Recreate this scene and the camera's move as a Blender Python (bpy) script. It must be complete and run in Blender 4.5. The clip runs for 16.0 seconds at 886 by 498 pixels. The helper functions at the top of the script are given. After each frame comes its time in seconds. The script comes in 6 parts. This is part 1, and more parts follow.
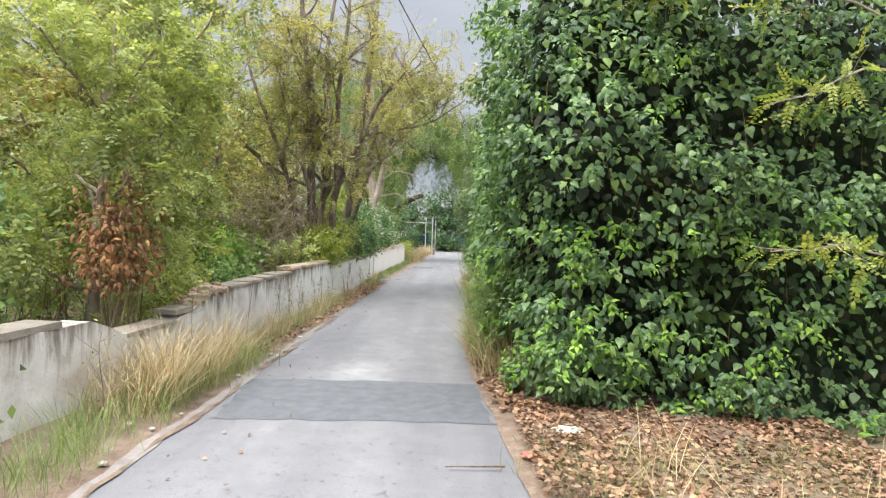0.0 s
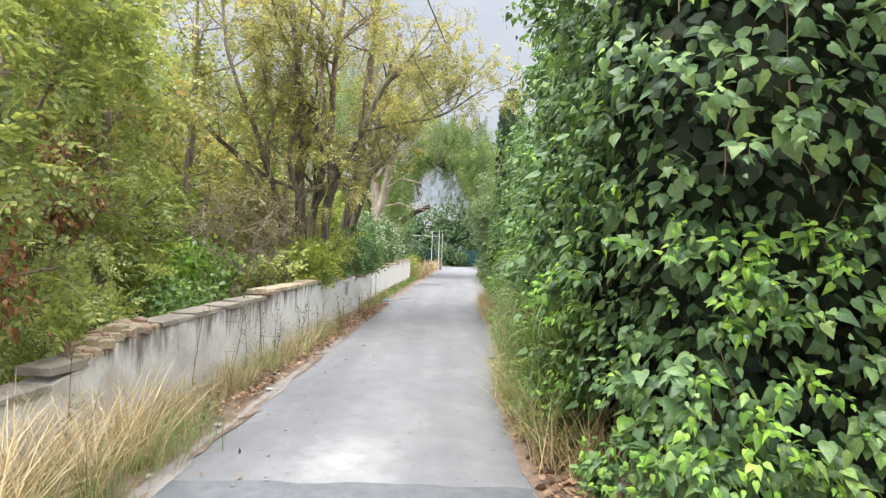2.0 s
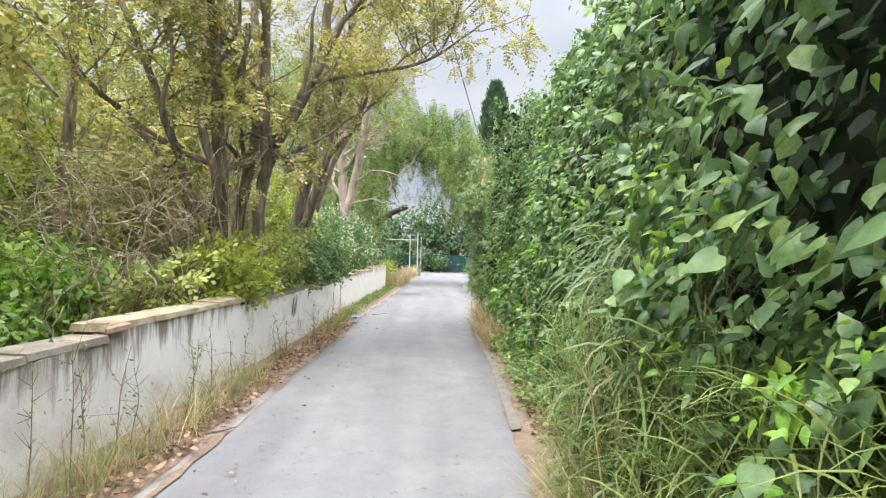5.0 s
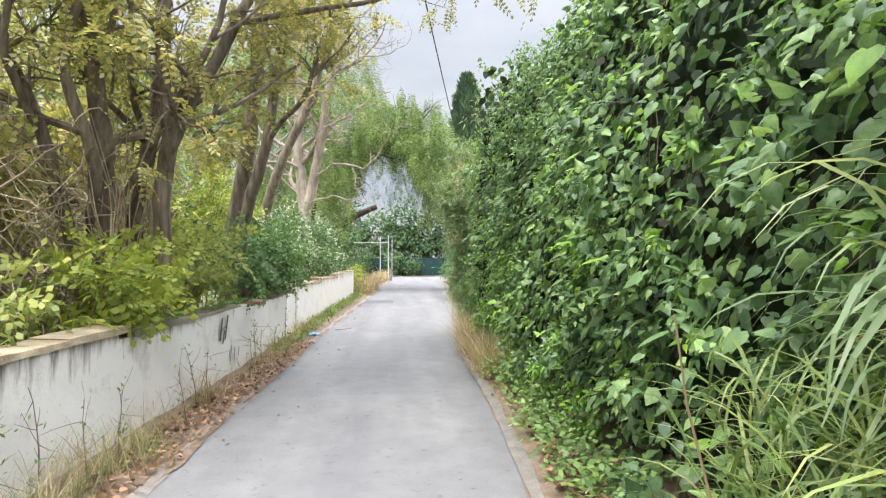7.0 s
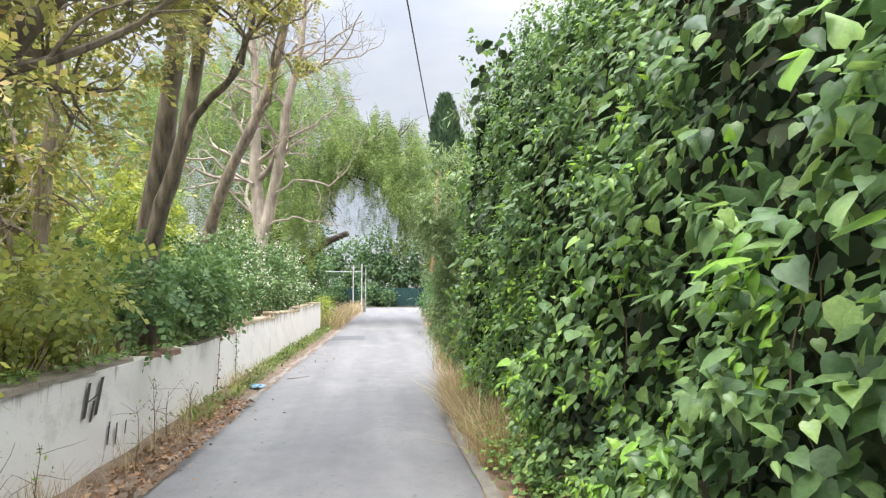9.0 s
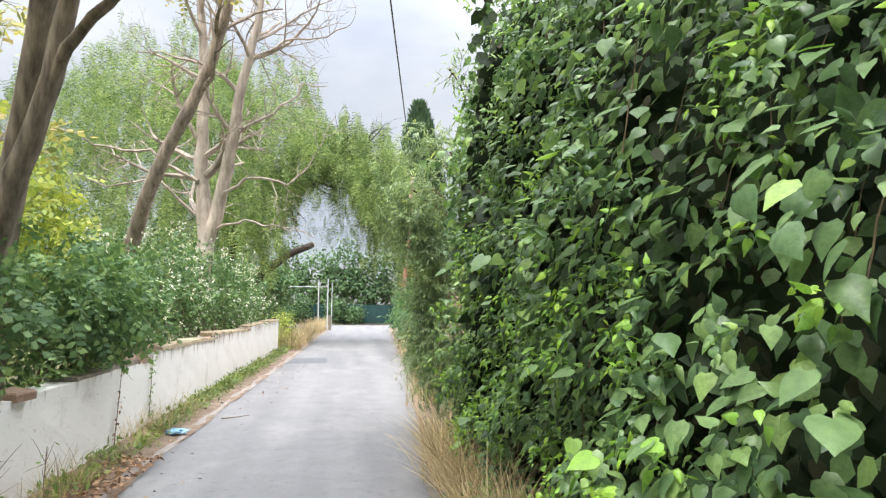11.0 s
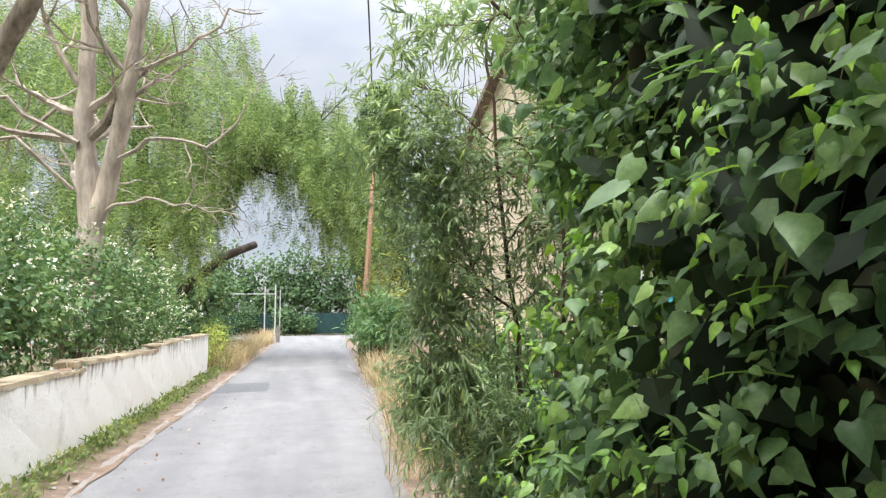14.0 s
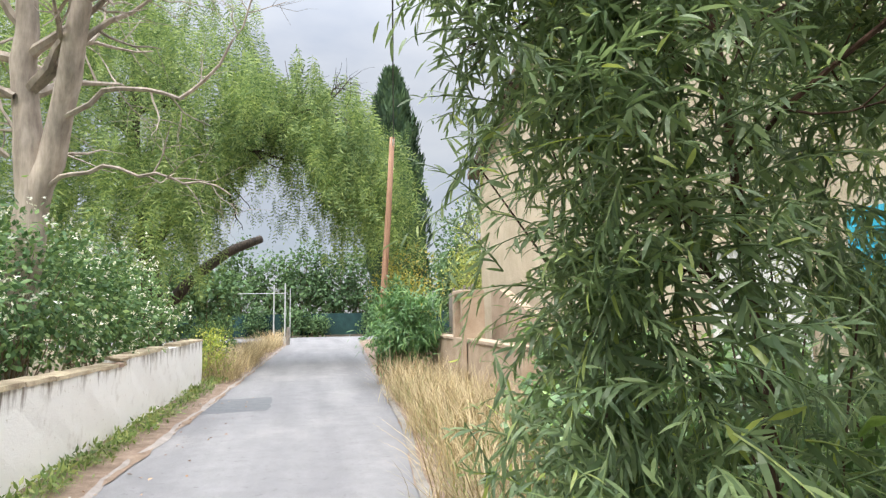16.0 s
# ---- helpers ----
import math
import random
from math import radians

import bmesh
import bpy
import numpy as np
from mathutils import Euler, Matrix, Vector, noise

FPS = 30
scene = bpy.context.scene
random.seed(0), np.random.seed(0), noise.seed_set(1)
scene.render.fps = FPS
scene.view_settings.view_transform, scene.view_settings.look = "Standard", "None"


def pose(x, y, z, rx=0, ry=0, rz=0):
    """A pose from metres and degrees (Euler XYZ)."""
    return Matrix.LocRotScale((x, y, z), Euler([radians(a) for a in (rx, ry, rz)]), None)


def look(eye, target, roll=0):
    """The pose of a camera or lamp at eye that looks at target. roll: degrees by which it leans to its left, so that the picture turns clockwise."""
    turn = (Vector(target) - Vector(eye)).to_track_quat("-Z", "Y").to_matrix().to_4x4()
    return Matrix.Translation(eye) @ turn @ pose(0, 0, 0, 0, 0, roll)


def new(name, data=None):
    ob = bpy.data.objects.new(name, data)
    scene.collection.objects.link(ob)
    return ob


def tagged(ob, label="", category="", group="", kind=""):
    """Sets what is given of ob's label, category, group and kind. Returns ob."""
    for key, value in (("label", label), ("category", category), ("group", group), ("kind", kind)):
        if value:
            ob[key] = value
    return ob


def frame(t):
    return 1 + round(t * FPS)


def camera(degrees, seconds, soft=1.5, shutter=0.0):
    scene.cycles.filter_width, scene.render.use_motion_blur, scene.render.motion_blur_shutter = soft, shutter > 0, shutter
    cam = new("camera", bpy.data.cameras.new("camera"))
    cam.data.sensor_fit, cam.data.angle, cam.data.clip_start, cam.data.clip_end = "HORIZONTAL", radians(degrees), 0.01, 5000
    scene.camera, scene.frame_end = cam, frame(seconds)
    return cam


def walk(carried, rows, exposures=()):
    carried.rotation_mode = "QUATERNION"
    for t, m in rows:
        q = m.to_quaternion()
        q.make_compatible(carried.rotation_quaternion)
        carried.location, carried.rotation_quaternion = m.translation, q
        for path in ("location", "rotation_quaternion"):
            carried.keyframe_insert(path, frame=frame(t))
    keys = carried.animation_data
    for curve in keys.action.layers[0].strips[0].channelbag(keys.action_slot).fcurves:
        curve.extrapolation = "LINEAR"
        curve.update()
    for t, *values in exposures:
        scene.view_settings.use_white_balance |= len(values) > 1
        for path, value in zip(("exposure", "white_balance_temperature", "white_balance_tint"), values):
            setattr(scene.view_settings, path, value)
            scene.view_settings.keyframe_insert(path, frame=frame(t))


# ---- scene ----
cam = camera(71.3, 16.0, soft=1.3)
PATH = [
    (0, (0.034, 0.008, 1.726), (0.034, 2.007, 1.685), 2.0),
    (0.5, (-0.024, 0.705, 1.712), (-0.04, 2.705, 1.691), 1.9),
    (1, (-0.08, 1.341, 1.711), (-0.103, 3.341, 1.704), 1.9),
    (1.5, (-0.139, 2.023, 1.721), (-0.159, 4.023, 1.722), 1.9),
    (2, (-0.2, 2.701, 1.717), (-0.216, 4.701, 1.721), 2.0),
    (2.5, (-0.233, 3.381, 1.716), (-0.247, 5.381, 1.723), 1.7),
    (3, (-0.313, 4.025, 1.721), (-0.32, 6.025, 1.731), 1.8),
    (3.5, (-0.317, 4.675, 1.747), (-0.316, 6.675, 1.757), 2.1),
    (4, (-0.341, 5.37, 1.715), (-0.329, 7.37, 1.729), 1.7),
    (4.2, (-0.342, 5.672, 1.698), (-0.324, 7.672, 1.716), 1.7),
    (6.3, (-0.352, 8.256, 1.629), (-0.23, 10.252, 1.655), 0.3),
    (6.5, (-0.34, 8.549, 1.635), (-0.212, 10.545, 1.662), 0.1),
    (7, (-0.349, 9.219, 1.63), (-0.2, 11.213, 1.664), -0.0),
    (7.5, (-0.311, 9.878, 1.631), (-0.144, 11.87, 1.679), -0.2),
    (8, (-0.293, 10.504, 1.63), (-0.11, 12.495, 1.701), -0.3),
    (8.5, (-0.252, 11.15, 1.645), (-0.051, 13.137, 1.745), -0.3),
    (9, (-0.205, 11.74, 1.667), (0.02, 13.723, 1.796), -0.1),
    (9.2, (-0.177, 11.964, 1.66), (0.055, 13.946, 1.794), -0.2),
    (11.3, (-0.059, 14.383, 1.658), (0.283, 16.344, 1.851), -0.0),
    (11.5, (-0.038, 14.677, 1.664), (0.318, 16.635, 1.861), -0.5),
    (12, (-0.078, 15.349, 1.651), (0.304, 17.301, 1.854), -0.6),
    (12.5, (-0.059, 15.98, 1.657), (0.348, 17.927, 1.864), -0.6),
    (13, (-0.035, 16.582, 1.686), (0.395, 18.525, 1.89), -0.5),
    (13.5, (0.033, 17.25, 1.679), (0.484, 19.188, 1.884), -0.4),
    (14, (0.046, 17.907, 1.68), (0.515, 19.84, 1.886), -0.5),
    (14.5, (0.071, 18.549, 1.685), (0.549, 20.479, 1.893), -0.7),
    (15, (0.062, 19.188, 1.667), (0.542, 21.117, 1.881), -0.8),
    (15.5, (0.11, 19.871, 1.686), (0.574, 21.805, 1.901), -0.8),
    (16, (0.188, 20.508, 1.707), (0.619, 22.451, 1.91), -1.0),
]
walk(cam, [(t, look(eye, target, roll)) for t, eye, target, roll in PATH],
     exposures=[(0.0, 0.57), (1.5, 0.70), (3.5, 0.90), (6.5, 0.91), (9, 0.93), (12, 0.94), (14, 0.87), (15.5, 0.69), (16, 0.69)])

# ---- world and light: bright overcast day ----
world = bpy.data.worlds.new("overcast_sky")
scene.world = world
world.use_nodes = True
wn, wl = world.node_tree.nodes, world.node_tree.links
wn.clear()
w_out = wn.new("ShaderNodeOutputWorld")
w_bg = wn.new("ShaderNodeBackground")
w_sky = wn.new("ShaderNodeTexSky")
w_sky.sky_type, w_sky.sun_disc = "NISHITA", False
w_sky.sun_elevation, w_sky.sun_rotation = radians(55), radians(219)
w_co = wn.new("ShaderNodeTexCoord")
w_sep = wn.new("ShaderNodeSeparateXYZ")
wl.new(w_co.outputs["Generated"], w_sep.inputs[0])
w_pos = wn.new("ShaderNodeMath")                # an overcast sky is much brighter towards the zenith
w_pos.operation = "MAXIMUM"
w_pos.inputs[1].default_value = 0.0
wl.new(w_sep.outputs["Z"], w_pos.inputs[0])
w_pow = wn.new("ShaderNodeMath")
w_pow.operation = "POWER"
w_pow.inputs[1].default_value = 4.0
wl.new(w_pos.outputs[0], w_pow.inputs[0])
w_grad = wn.new("ShaderNodeMath")
w_grad.operation = "MULTIPLY_ADD"
w_grad.inputs[1].default_value, w_grad.inputs[2].default_value = 5.0, 0.315
wl.new(w_pow.outputs[0], w_grad.inputs[0])
w_map = wn.new("ShaderNodeMapping")
w_map.inputs["Scale"].default_value = (1.0, 1.0, 2.6)
wl.new(w_co.outputs["Generated"], w_map.inputs["Vector"])
w_noise = wn.new("ShaderNodeTexNoise")
w_noise.inputs["Scale"].default_value, w_noise.inputs["Detail"].default_value = 2.6, 6.0
w_noise.inputs["Roughness"].default_value = 0.5
wl.new(w_map.outputs[0], w_noise.inputs["Vector"])
w_ramp = wn.new("ShaderNodeValToRGB")
w_ramp.color_ramp.elements[0].position, w_ramp.color_ramp.elements[1].position = 0.34, 0.66
w_ramp.color_ramp.elements[0].color, w_ramp.color_ramp.elements[1].color = (0.74, 0.80, 0.92, 1), (1.2, 1.2, 1.21, 1)
wl.new(w_noise.outputs["Fac"], w_ramp.inputs[0])
w_mul = wn.new("ShaderNodeVectorMath")
w_mul.operation = "SCALE"
wl.new(w_ramp.outputs[0], w_mul.inputs[0]), wl.new(w_grad.outputs[0], w_mul.inputs["Scale"])
w_dim = wn.new("ShaderNodeVectorMath")
w_dim.operation = "SCALE"
w_dim.inputs["Scale"].default_value = 0.02
wl.new(w_sky.outputs[0], w_dim.inputs[0])
w_add = wn.new("ShaderNodeVectorMath")
wl.new(w_mul.outputs[0], w_add.inputs[0]), wl.new(w_dim.outputs[0], w_add.inputs[1])
wl.new(w_add.outputs[0], w_bg.inputs["Color"])
w_bg.inputs["Strength"].default_value = 1.0
wl.new(w_bg.outputs[0], w_out.inputs["Surface"])

sun = new("sun", bpy.data.lights.new("sun", "SUN"))
sun.data.energy, sun.data.angle, sun.data.color = 2.3, radians(25), (1.0, 0.96, 0.9)
sun.matrix_world = look((-7.4, -3.2, 17), (0, 6, 0))

# ---- materials ----


def material(name):
    m = bpy.data.materials.new(name)
    m.use_nodes = True
    n, l = m.node_tree.nodes, m.node_tree.links
    return m, n, l, n["Principled BSDF"]


def noise_node(n, l, scale, detail=4.0, rough=0.55, stretch=None, coord="Object"):
    co = n.new("ShaderNodeTexCoord")
    t = n.new("ShaderNodeTexNoise")
    t.inputs["Scale"].default_value, t.inputs["Detail"].default_value, t.inputs["Roughness"].default_value = scale, detail, rough
    if stretch:
        mp = n.new("ShaderNodeMapping")
        mp.inputs["Scale"].default_value = stretch
        l.new(co.outputs[coord], mp.inputs[0]), l.new(mp.outputs[0], t.inputs["Vector"])
    else:
        l.new(co.outputs[coord], t.inputs["Vector"])
    return t.outputs["Fac"]


def ramp(n, l, fac, stops):
    r = n.new("ShaderNodeValToRGB")
    e = r.color_ramp.elements
    while len(e) < len(stops):
        e.new(0.5)
    for k, (p, c) in enumerate(stops):
        e[k].position, e[k].color = p, (*c, 1)
    l.new(fac, r.inputs[0])
    return r.outputs[0]


def mix(n, l, fac, a, b, mode="MIX"):
    m = n.new("ShaderNodeMix")
    m.data_type, m.blend_type = "RGBA", mode
    for sock, v in ((m.inputs[0], fac), (m.inputs[6], a), (m.inputs[7], b)):
        if isinstance(v, (int, float)):
            sock.default_value = v
        elif isinstance(v, tuple):
            sock.default_value = (*v, 1)
        else:
            l.new(v, sock)
    return m.outputs[2]


def bump(n, l, bsdf, height, strength, dist):
    b = n.new("ShaderNodeBump")
    b.inputs["Strength"].default_value, b.inputs["Distance"].default_value = strength, dist
    l.new(height, b.inputs["Height"])
    l.new(b.outputs[0], bsdf.inputs["Normal"])


LEAF_GAIN = 1.3


def leaf_material(name, stops, rough=0.45, glow=0.3, clump=0.9, spec=0.5, mottled=False):
    """Leaves: a colour for each leaf, slow drift over the plant, light passing through."""
    m, n, l, p = material(name)
    geo = n.new("ShaderNodeNewGeometry")
    col = ramp(n, l, geo.outputs["Random Per Island"], [(a, tuple(min(0.85, LEAF_GAIN * v) for v in c)) for a, c in stops])
    drift = ramp(n, l, noise_node(n, l, clump, 3.0), [(0.3, (0.64, 0.66, 0.70)), (0.7, (1.25, 1.18, 1.18))])
    col = mix(n, l, 1.0, col, drift, "MULTIPLY")
    if mottled:
        grain = noise_node(n, l, 48.0, 3.0, 0.7)
        col = mix(n, l, 1.0, col, ramp(n, l, grain, [(0.3, (0.74, 0.76, 0.78)), (0.7, (1.22, 1.2, 1.16))]), "MULTIPLY")
        bump(n, l, p, grain, 0.35, 0.004)
    l.new(col, p.inputs["Base Color"])
    p.inputs["Roughness"].default_value = rough
    p.inputs["Specular IOR Level"].default_value = spec
    tr = n.new("ShaderNodeBsdfTranslucent")
    l.new(mix(n, l, 1.0, col, (1.2, 1.15, 0.85), "MULTIPLY"), tr.inputs["Color"])
    ms = n.new("ShaderNodeMixShader")
    ms.inputs[0].default_value = glow
    l.new(p.outputs[0], ms.inputs[1]), l.new(tr.outputs[0], ms.inputs[2])
    l.new(ms.outputs[0], n["Material Output"].inputs["Surface"])
    return m


def bark_material(name, dark, light, scale=14.0):
    m, n, l, p = material(name)
    f = noise_node(n, l, scale, 6.0, 0.65, (1.0, 1.0, 0.16))
    f2 = noise_node(n, l, 2.2, 4.0)
    col = ramp(n, l, f, [(0.32, dark), (0.7, light)])
    col = mix(n, l, 1.0, col, ramp(n, l, f2, [(0.3, (0.7, 0.7, 0.68)), (0.7, (1.2, 1.16, 1.1))]), "MULTIPLY")
    l.new(col, p.inputs["Base Color"])
    p.inputs["Roughness"].default_value = 0.92
    bump(n, l, p, f, 0.8, 0.02)
    return m


M_IVY = leaf_material("ivy_leaf", [(0.0, (0.056, 0.108, 0.05)), (0.45, (0.112, 0.198, 0.082)), (0.8, (0.178, 0.285, 0.108)), (1.0, (0.245, 0.375, 0.115))], 0.36, 0.32, 1.6, 0.42, True)
M_IVY_YOUNG = leaf_material("young_ivy_leaf", [(0.0, (0.12, 0.245, 0.045)), (0.5, (0.195, 0.375, 0.058)), (1.0, (0.31, 0.49, 0.07))], 0.4, 0.4, 1.3, 0.5, True)
# ivy leaf darkened to near black: shade inside the hedge put into the colour
M_IVY_SHADED = leaf_material("shaded_ivy_leaf", [(0.0, (0.013, 0.026, 0.011)), (0.7, (0.023, 0.044, 0.016)), (1.0, (0.045, 0.04, 0.02))], 0.7, 0.13)
M_ROBINIA = leaf_material("robinia_leaf", [(0.0, (0.16, 0.19, 0.068)), (0.5, (0.29, 0.30, 0.105)), (0.85, (0.41, 0.385, 0.14)), (1.0, (0.45, 0.34, 0.15))], 0.5, 0.46, 0.6)
M_ROBINIA_GREEN = leaf_material("green_robinia_leaf", [(0.0, (0.14, 0.195, 0.062)), (0.5, (0.25, 0.305, 0.092)), (1.0, (0.38, 0.41, 0.12))], 0.5, 0.44, 0.6)
M_BRIGHT = leaf_material("bright_sapling_leaf", [(0.0, (0.15, 0.22, 0.045)), (0.5, (0.27, 0.34, 0.065)), (1.0, (0.40, 0.43, 0.09))], 0.45, 0.42, 0.9)
M_DARKLEAF = leaf_material("dark_thicket_leaf", [(0.0, (0.075, 0.145, 0.045)), (0.6, (0.14, 0.245, 0.072)), (1.0, (0.25, 0.35, 0.10))], 0.5, 0.36, 0.8)
M_FIG = leaf_material("fig_leaf", [(0.0, (0.14, 0.28, 0.055)), (0.5, (0.26, 0.45, 0.08)), (1.0, (0.42, 0.58, 0.11))], 0.42, 0.42, 1.0)
M_BUSH = leaf_material("flowering_bush_leaf", [(0.0, (0.05, 0.105, 0.045)), (0.6, (0.10, 0.18, 0.07)), (1.0, (0.19, 0.28, 0.105))], 0.6, 0.3, 1.4, 0.25)
M_PETAL = leaf_material("white_petal", [(0.0, (0.52, 0.54, 0.44)), (1.0, (0.62, 0.63, 0.55))], 0.6, 0.3, 2.0)
M_PEPPER = leaf_material("pepper_tree_leaf", [(0.0, (0.07, 0.125, 0.045)), (0.5, (0.16, 0.245, 0.085)), (1.0, (0.32, 0.40, 0.14))], 0.55, 0.4, 0.5, 0.3)
M_ACACIA = leaf_material("acacia_leaf", [(0.0, (0.105, 0.165, 0.085)), (0.6, (0.185, 0.265, 0.13)), (0.95, (0.27, 0.36, 0.17)), (1.0, (0.42, 0.50, 0.12))], 0.4, 0.42, 1.4)
M_OLEANDER = leaf_material("oleander_leaf", [(0.0, (0.06, 0.14, 0.05)), (0.7, (0.11, 0.22, 0.08)), (1.0, (0.18, 0.3, 0.1))], 0.42, 0.3, 1.2)
M_CYPRESS = leaf_material("cypress_leaf", [(0.0, (0.025, 0.06, 0.03)), (1.0, (0.065, 0.12, 0.05))], 0.7, 0.15, 0.8)
M_FAR = leaf_material("far_tree_leaf", [(0.0, (0.065, 0.115, 0.058)), (0.6, (0.095, 0.165, 0.076)), (1.0, (0.14, 0.22, 0.09))], 0.85, 0.22, 0.25, 0.15)
M_YELLOW = leaf_material("yellowing_leaf", [(0.0, (0.22, 0.24, 0.05)), (1.0, (0.42, 0.36, 0.08))], 0.55, 0.4, 0.9)
M_RUST = leaf_material("withered_leaf", [(0.0, (0.11, 0.055, 0.028)), (0.6, (0.22, 0.11, 0.048)), (1.0, (0.34, 0.21, 0.085))], 0.8, 0.2, 1.5)
M_STRAW = leaf_material("dry_grass", [(0.0, (0.20, 0.155, 0.085)), (0.5, (0.35, 0.285, 0.16)), (1.0, (0.52, 0.44, 0.27))], 0.75, 0.25, 0.8)
M_GRASS = leaf_material("green_grass", [(0.0, (0.08, 0.14, 0.035)), (0.6, (0.16, 0.23, 0.06)), (1.0, (0.30, 0.33, 0.12))], 0.55, 0.35, 0.9)
M_REED = leaf_material("reed_blade", [(0.0, (0.12, 0.19, 0.085)), (0.6, (0.21, 0.29, 0.135)), (0.9, (0.33, 0.37, 0.20)), (1.0, (0.45, 0.38, 0.24))], 0.42, 0.4, 0.8)
M_LITTER = leaf_material("fallen_leaf", [(0.0, (0.09, 0.05, 0.03)), (0.5, (0.22, 0.13, 0.075)), (1.0, (0.42, 0.28, 0.17))], 0.85, 0.12, 2.0)
M_BARK = bark_material("grey_brown_bark", (0.115, 0.09, 0.07), (0.39, 0.325, 0.265))
M_BARK_BROWN = bark_material("dark_brown_bark", (0.085, 0.068, 0.054), (0.33, 0.275, 0.225))
M_BARK_DARK = bark_material("dark_wet_bark", (0.025, 0.02, 0.016), (0.11, 0.085, 0.065))
M_BARK_PALE = bark_material("pale_dead_bark", (0.23, 0.195, 0.165), (0.49, 0.43, 0.375), 10.0)
M_TWIG = bark_material("twig_bark", (0.10, 0.07, 0.045), (0.28, 0.21, 0.14), 30.0)
M_DRYVINE = bark_material("dry_vine_stem", (0.24, 0.185, 0.135), (0.52, 0.43, 0.33))
M_REDBARK = bark_material("reddish_bark", (0.05, 0.028, 0.022), (0.17, 0.10, 0.075), 20.0)


def worn_spot(n, l, col):
    """Pale cement dust trodden into the asphalt beside the repair."""
    co = n.new("ShaderNodeTexCoord")
    mp = n.new("ShaderNodeMapping")
    mp.inputs["Location"].default_value = (1.2, -5.15, 0.0)
    mp.inputs["Scale"].default_value = (1.25, 0.68, 1.0)
    l.new(co.outputs["Object"], mp.inputs[0])
    sph = n.new("ShaderNodeTexGradient")
    sph.gradient_type = "SPHERICAL"
    l.new(mp.outputs[0], sph.inputs[0])
    mul = n.new("ShaderNodeMath")
    mul.operation = "MULTIPLY"
    l.new(sph.outputs["Fac"], mul.inputs[0]), l.new(noise_node(n, l, 3.4, 6.0, 0.7), mul.inputs[1])
    return mix(n, l, ramp(n, l, mul.outputs[0], [(0.2, (0, 0, 0)), (0.55, (0.75, 0.75, 0.75))]), col, (0.36, 0.352, 0.345))


def asphalt():
    m, n, l, p = material("weathered_asphalt")
    fine = noise_node(n, l, 160.0, 2.0, 0.7)
    mid = noise_node(n, l, 3.0, 6.0, 0.65)
    track = noise_node(n, l, 1.0, 3.0, 0.5, (1.5, 0.09, 1.0))
    col = ramp(n, l, mid, [(0.25, (0.165, 0.162, 0.167)), (0.75, (0.215, 0.21, 0.215))])
    grit = ramp(n, l, noise_node(n, l, 34.0, 3.0, 0.8), [(0.27, (0.45, 0.45, 0.45)), (0.33, (1, 1, 1))])
    col = mix(n, l, 0.7, col, grit, "MULTIPLY")
    dust = ramp(n, l, noise_node(n, l, 0.75, 5.0, 0.62, (1.0, 0.55, 1.0)), [(0.52, (0, 0, 0)), (0.72, (0.5, 0.5, 0.5))])
    col = mix(n, l, dust, col, (0.31, 0.298, 0.29))
    pits = ramp(n, l, noise_node(n, l, 11.0, 5.0, 0.78), [(0.34, (0.45, 0.44, 0.43)), (0.40, (1, 1, 1))])
    col = mix(n, l, 0.8, col, pits, "MULTIPLY")
    col = mix(n, l, 1.0, col, ramp(n, l, track, [(0.3, (0.80, 0.80, 0.815)), (0.7, (1.14, 1.14, 1.13))]), "MULTIPLY")
    col = mix(n, l, 1.0, col, ramp(n, l, fine, [(0.3, (0.72, 0.72, 0.72)), (0.6, (1.08, 1.08, 1.08))]), "MULTIPLY")
    col = worn_spot(n, l, col)
    l.new(col, p.inputs["Base Color"])
    p.inputs["Roughness"].default_value = 0.82
    bump(n, l, p, fine, 0.35, 0.004)
    return m


def simple_rough(name, stops, scale, rough=0.9, b=0.5, dist=0.01, stretch=None, fine=60.0):
    m, n, l, p = material(name)
    f = noise_node(n, l, scale, 6.0, 0.6, stretch)
    g = noise_node(n, l, fine, 3.0, 0.6)
    col = mix(n, l, 1.0, ramp(n, l, f, stops), ramp(n, l, g, [(0.3, (0.8, 0.8, 0.8)), (0.7, (1.14, 1.14, 1.14))]), "MULTIPLY")
    l.new(col, p.inputs["Base Color"])
    p.inputs["Roughness"].default_value = rough
    bump(n, l, p, g, b, dist)
    return m


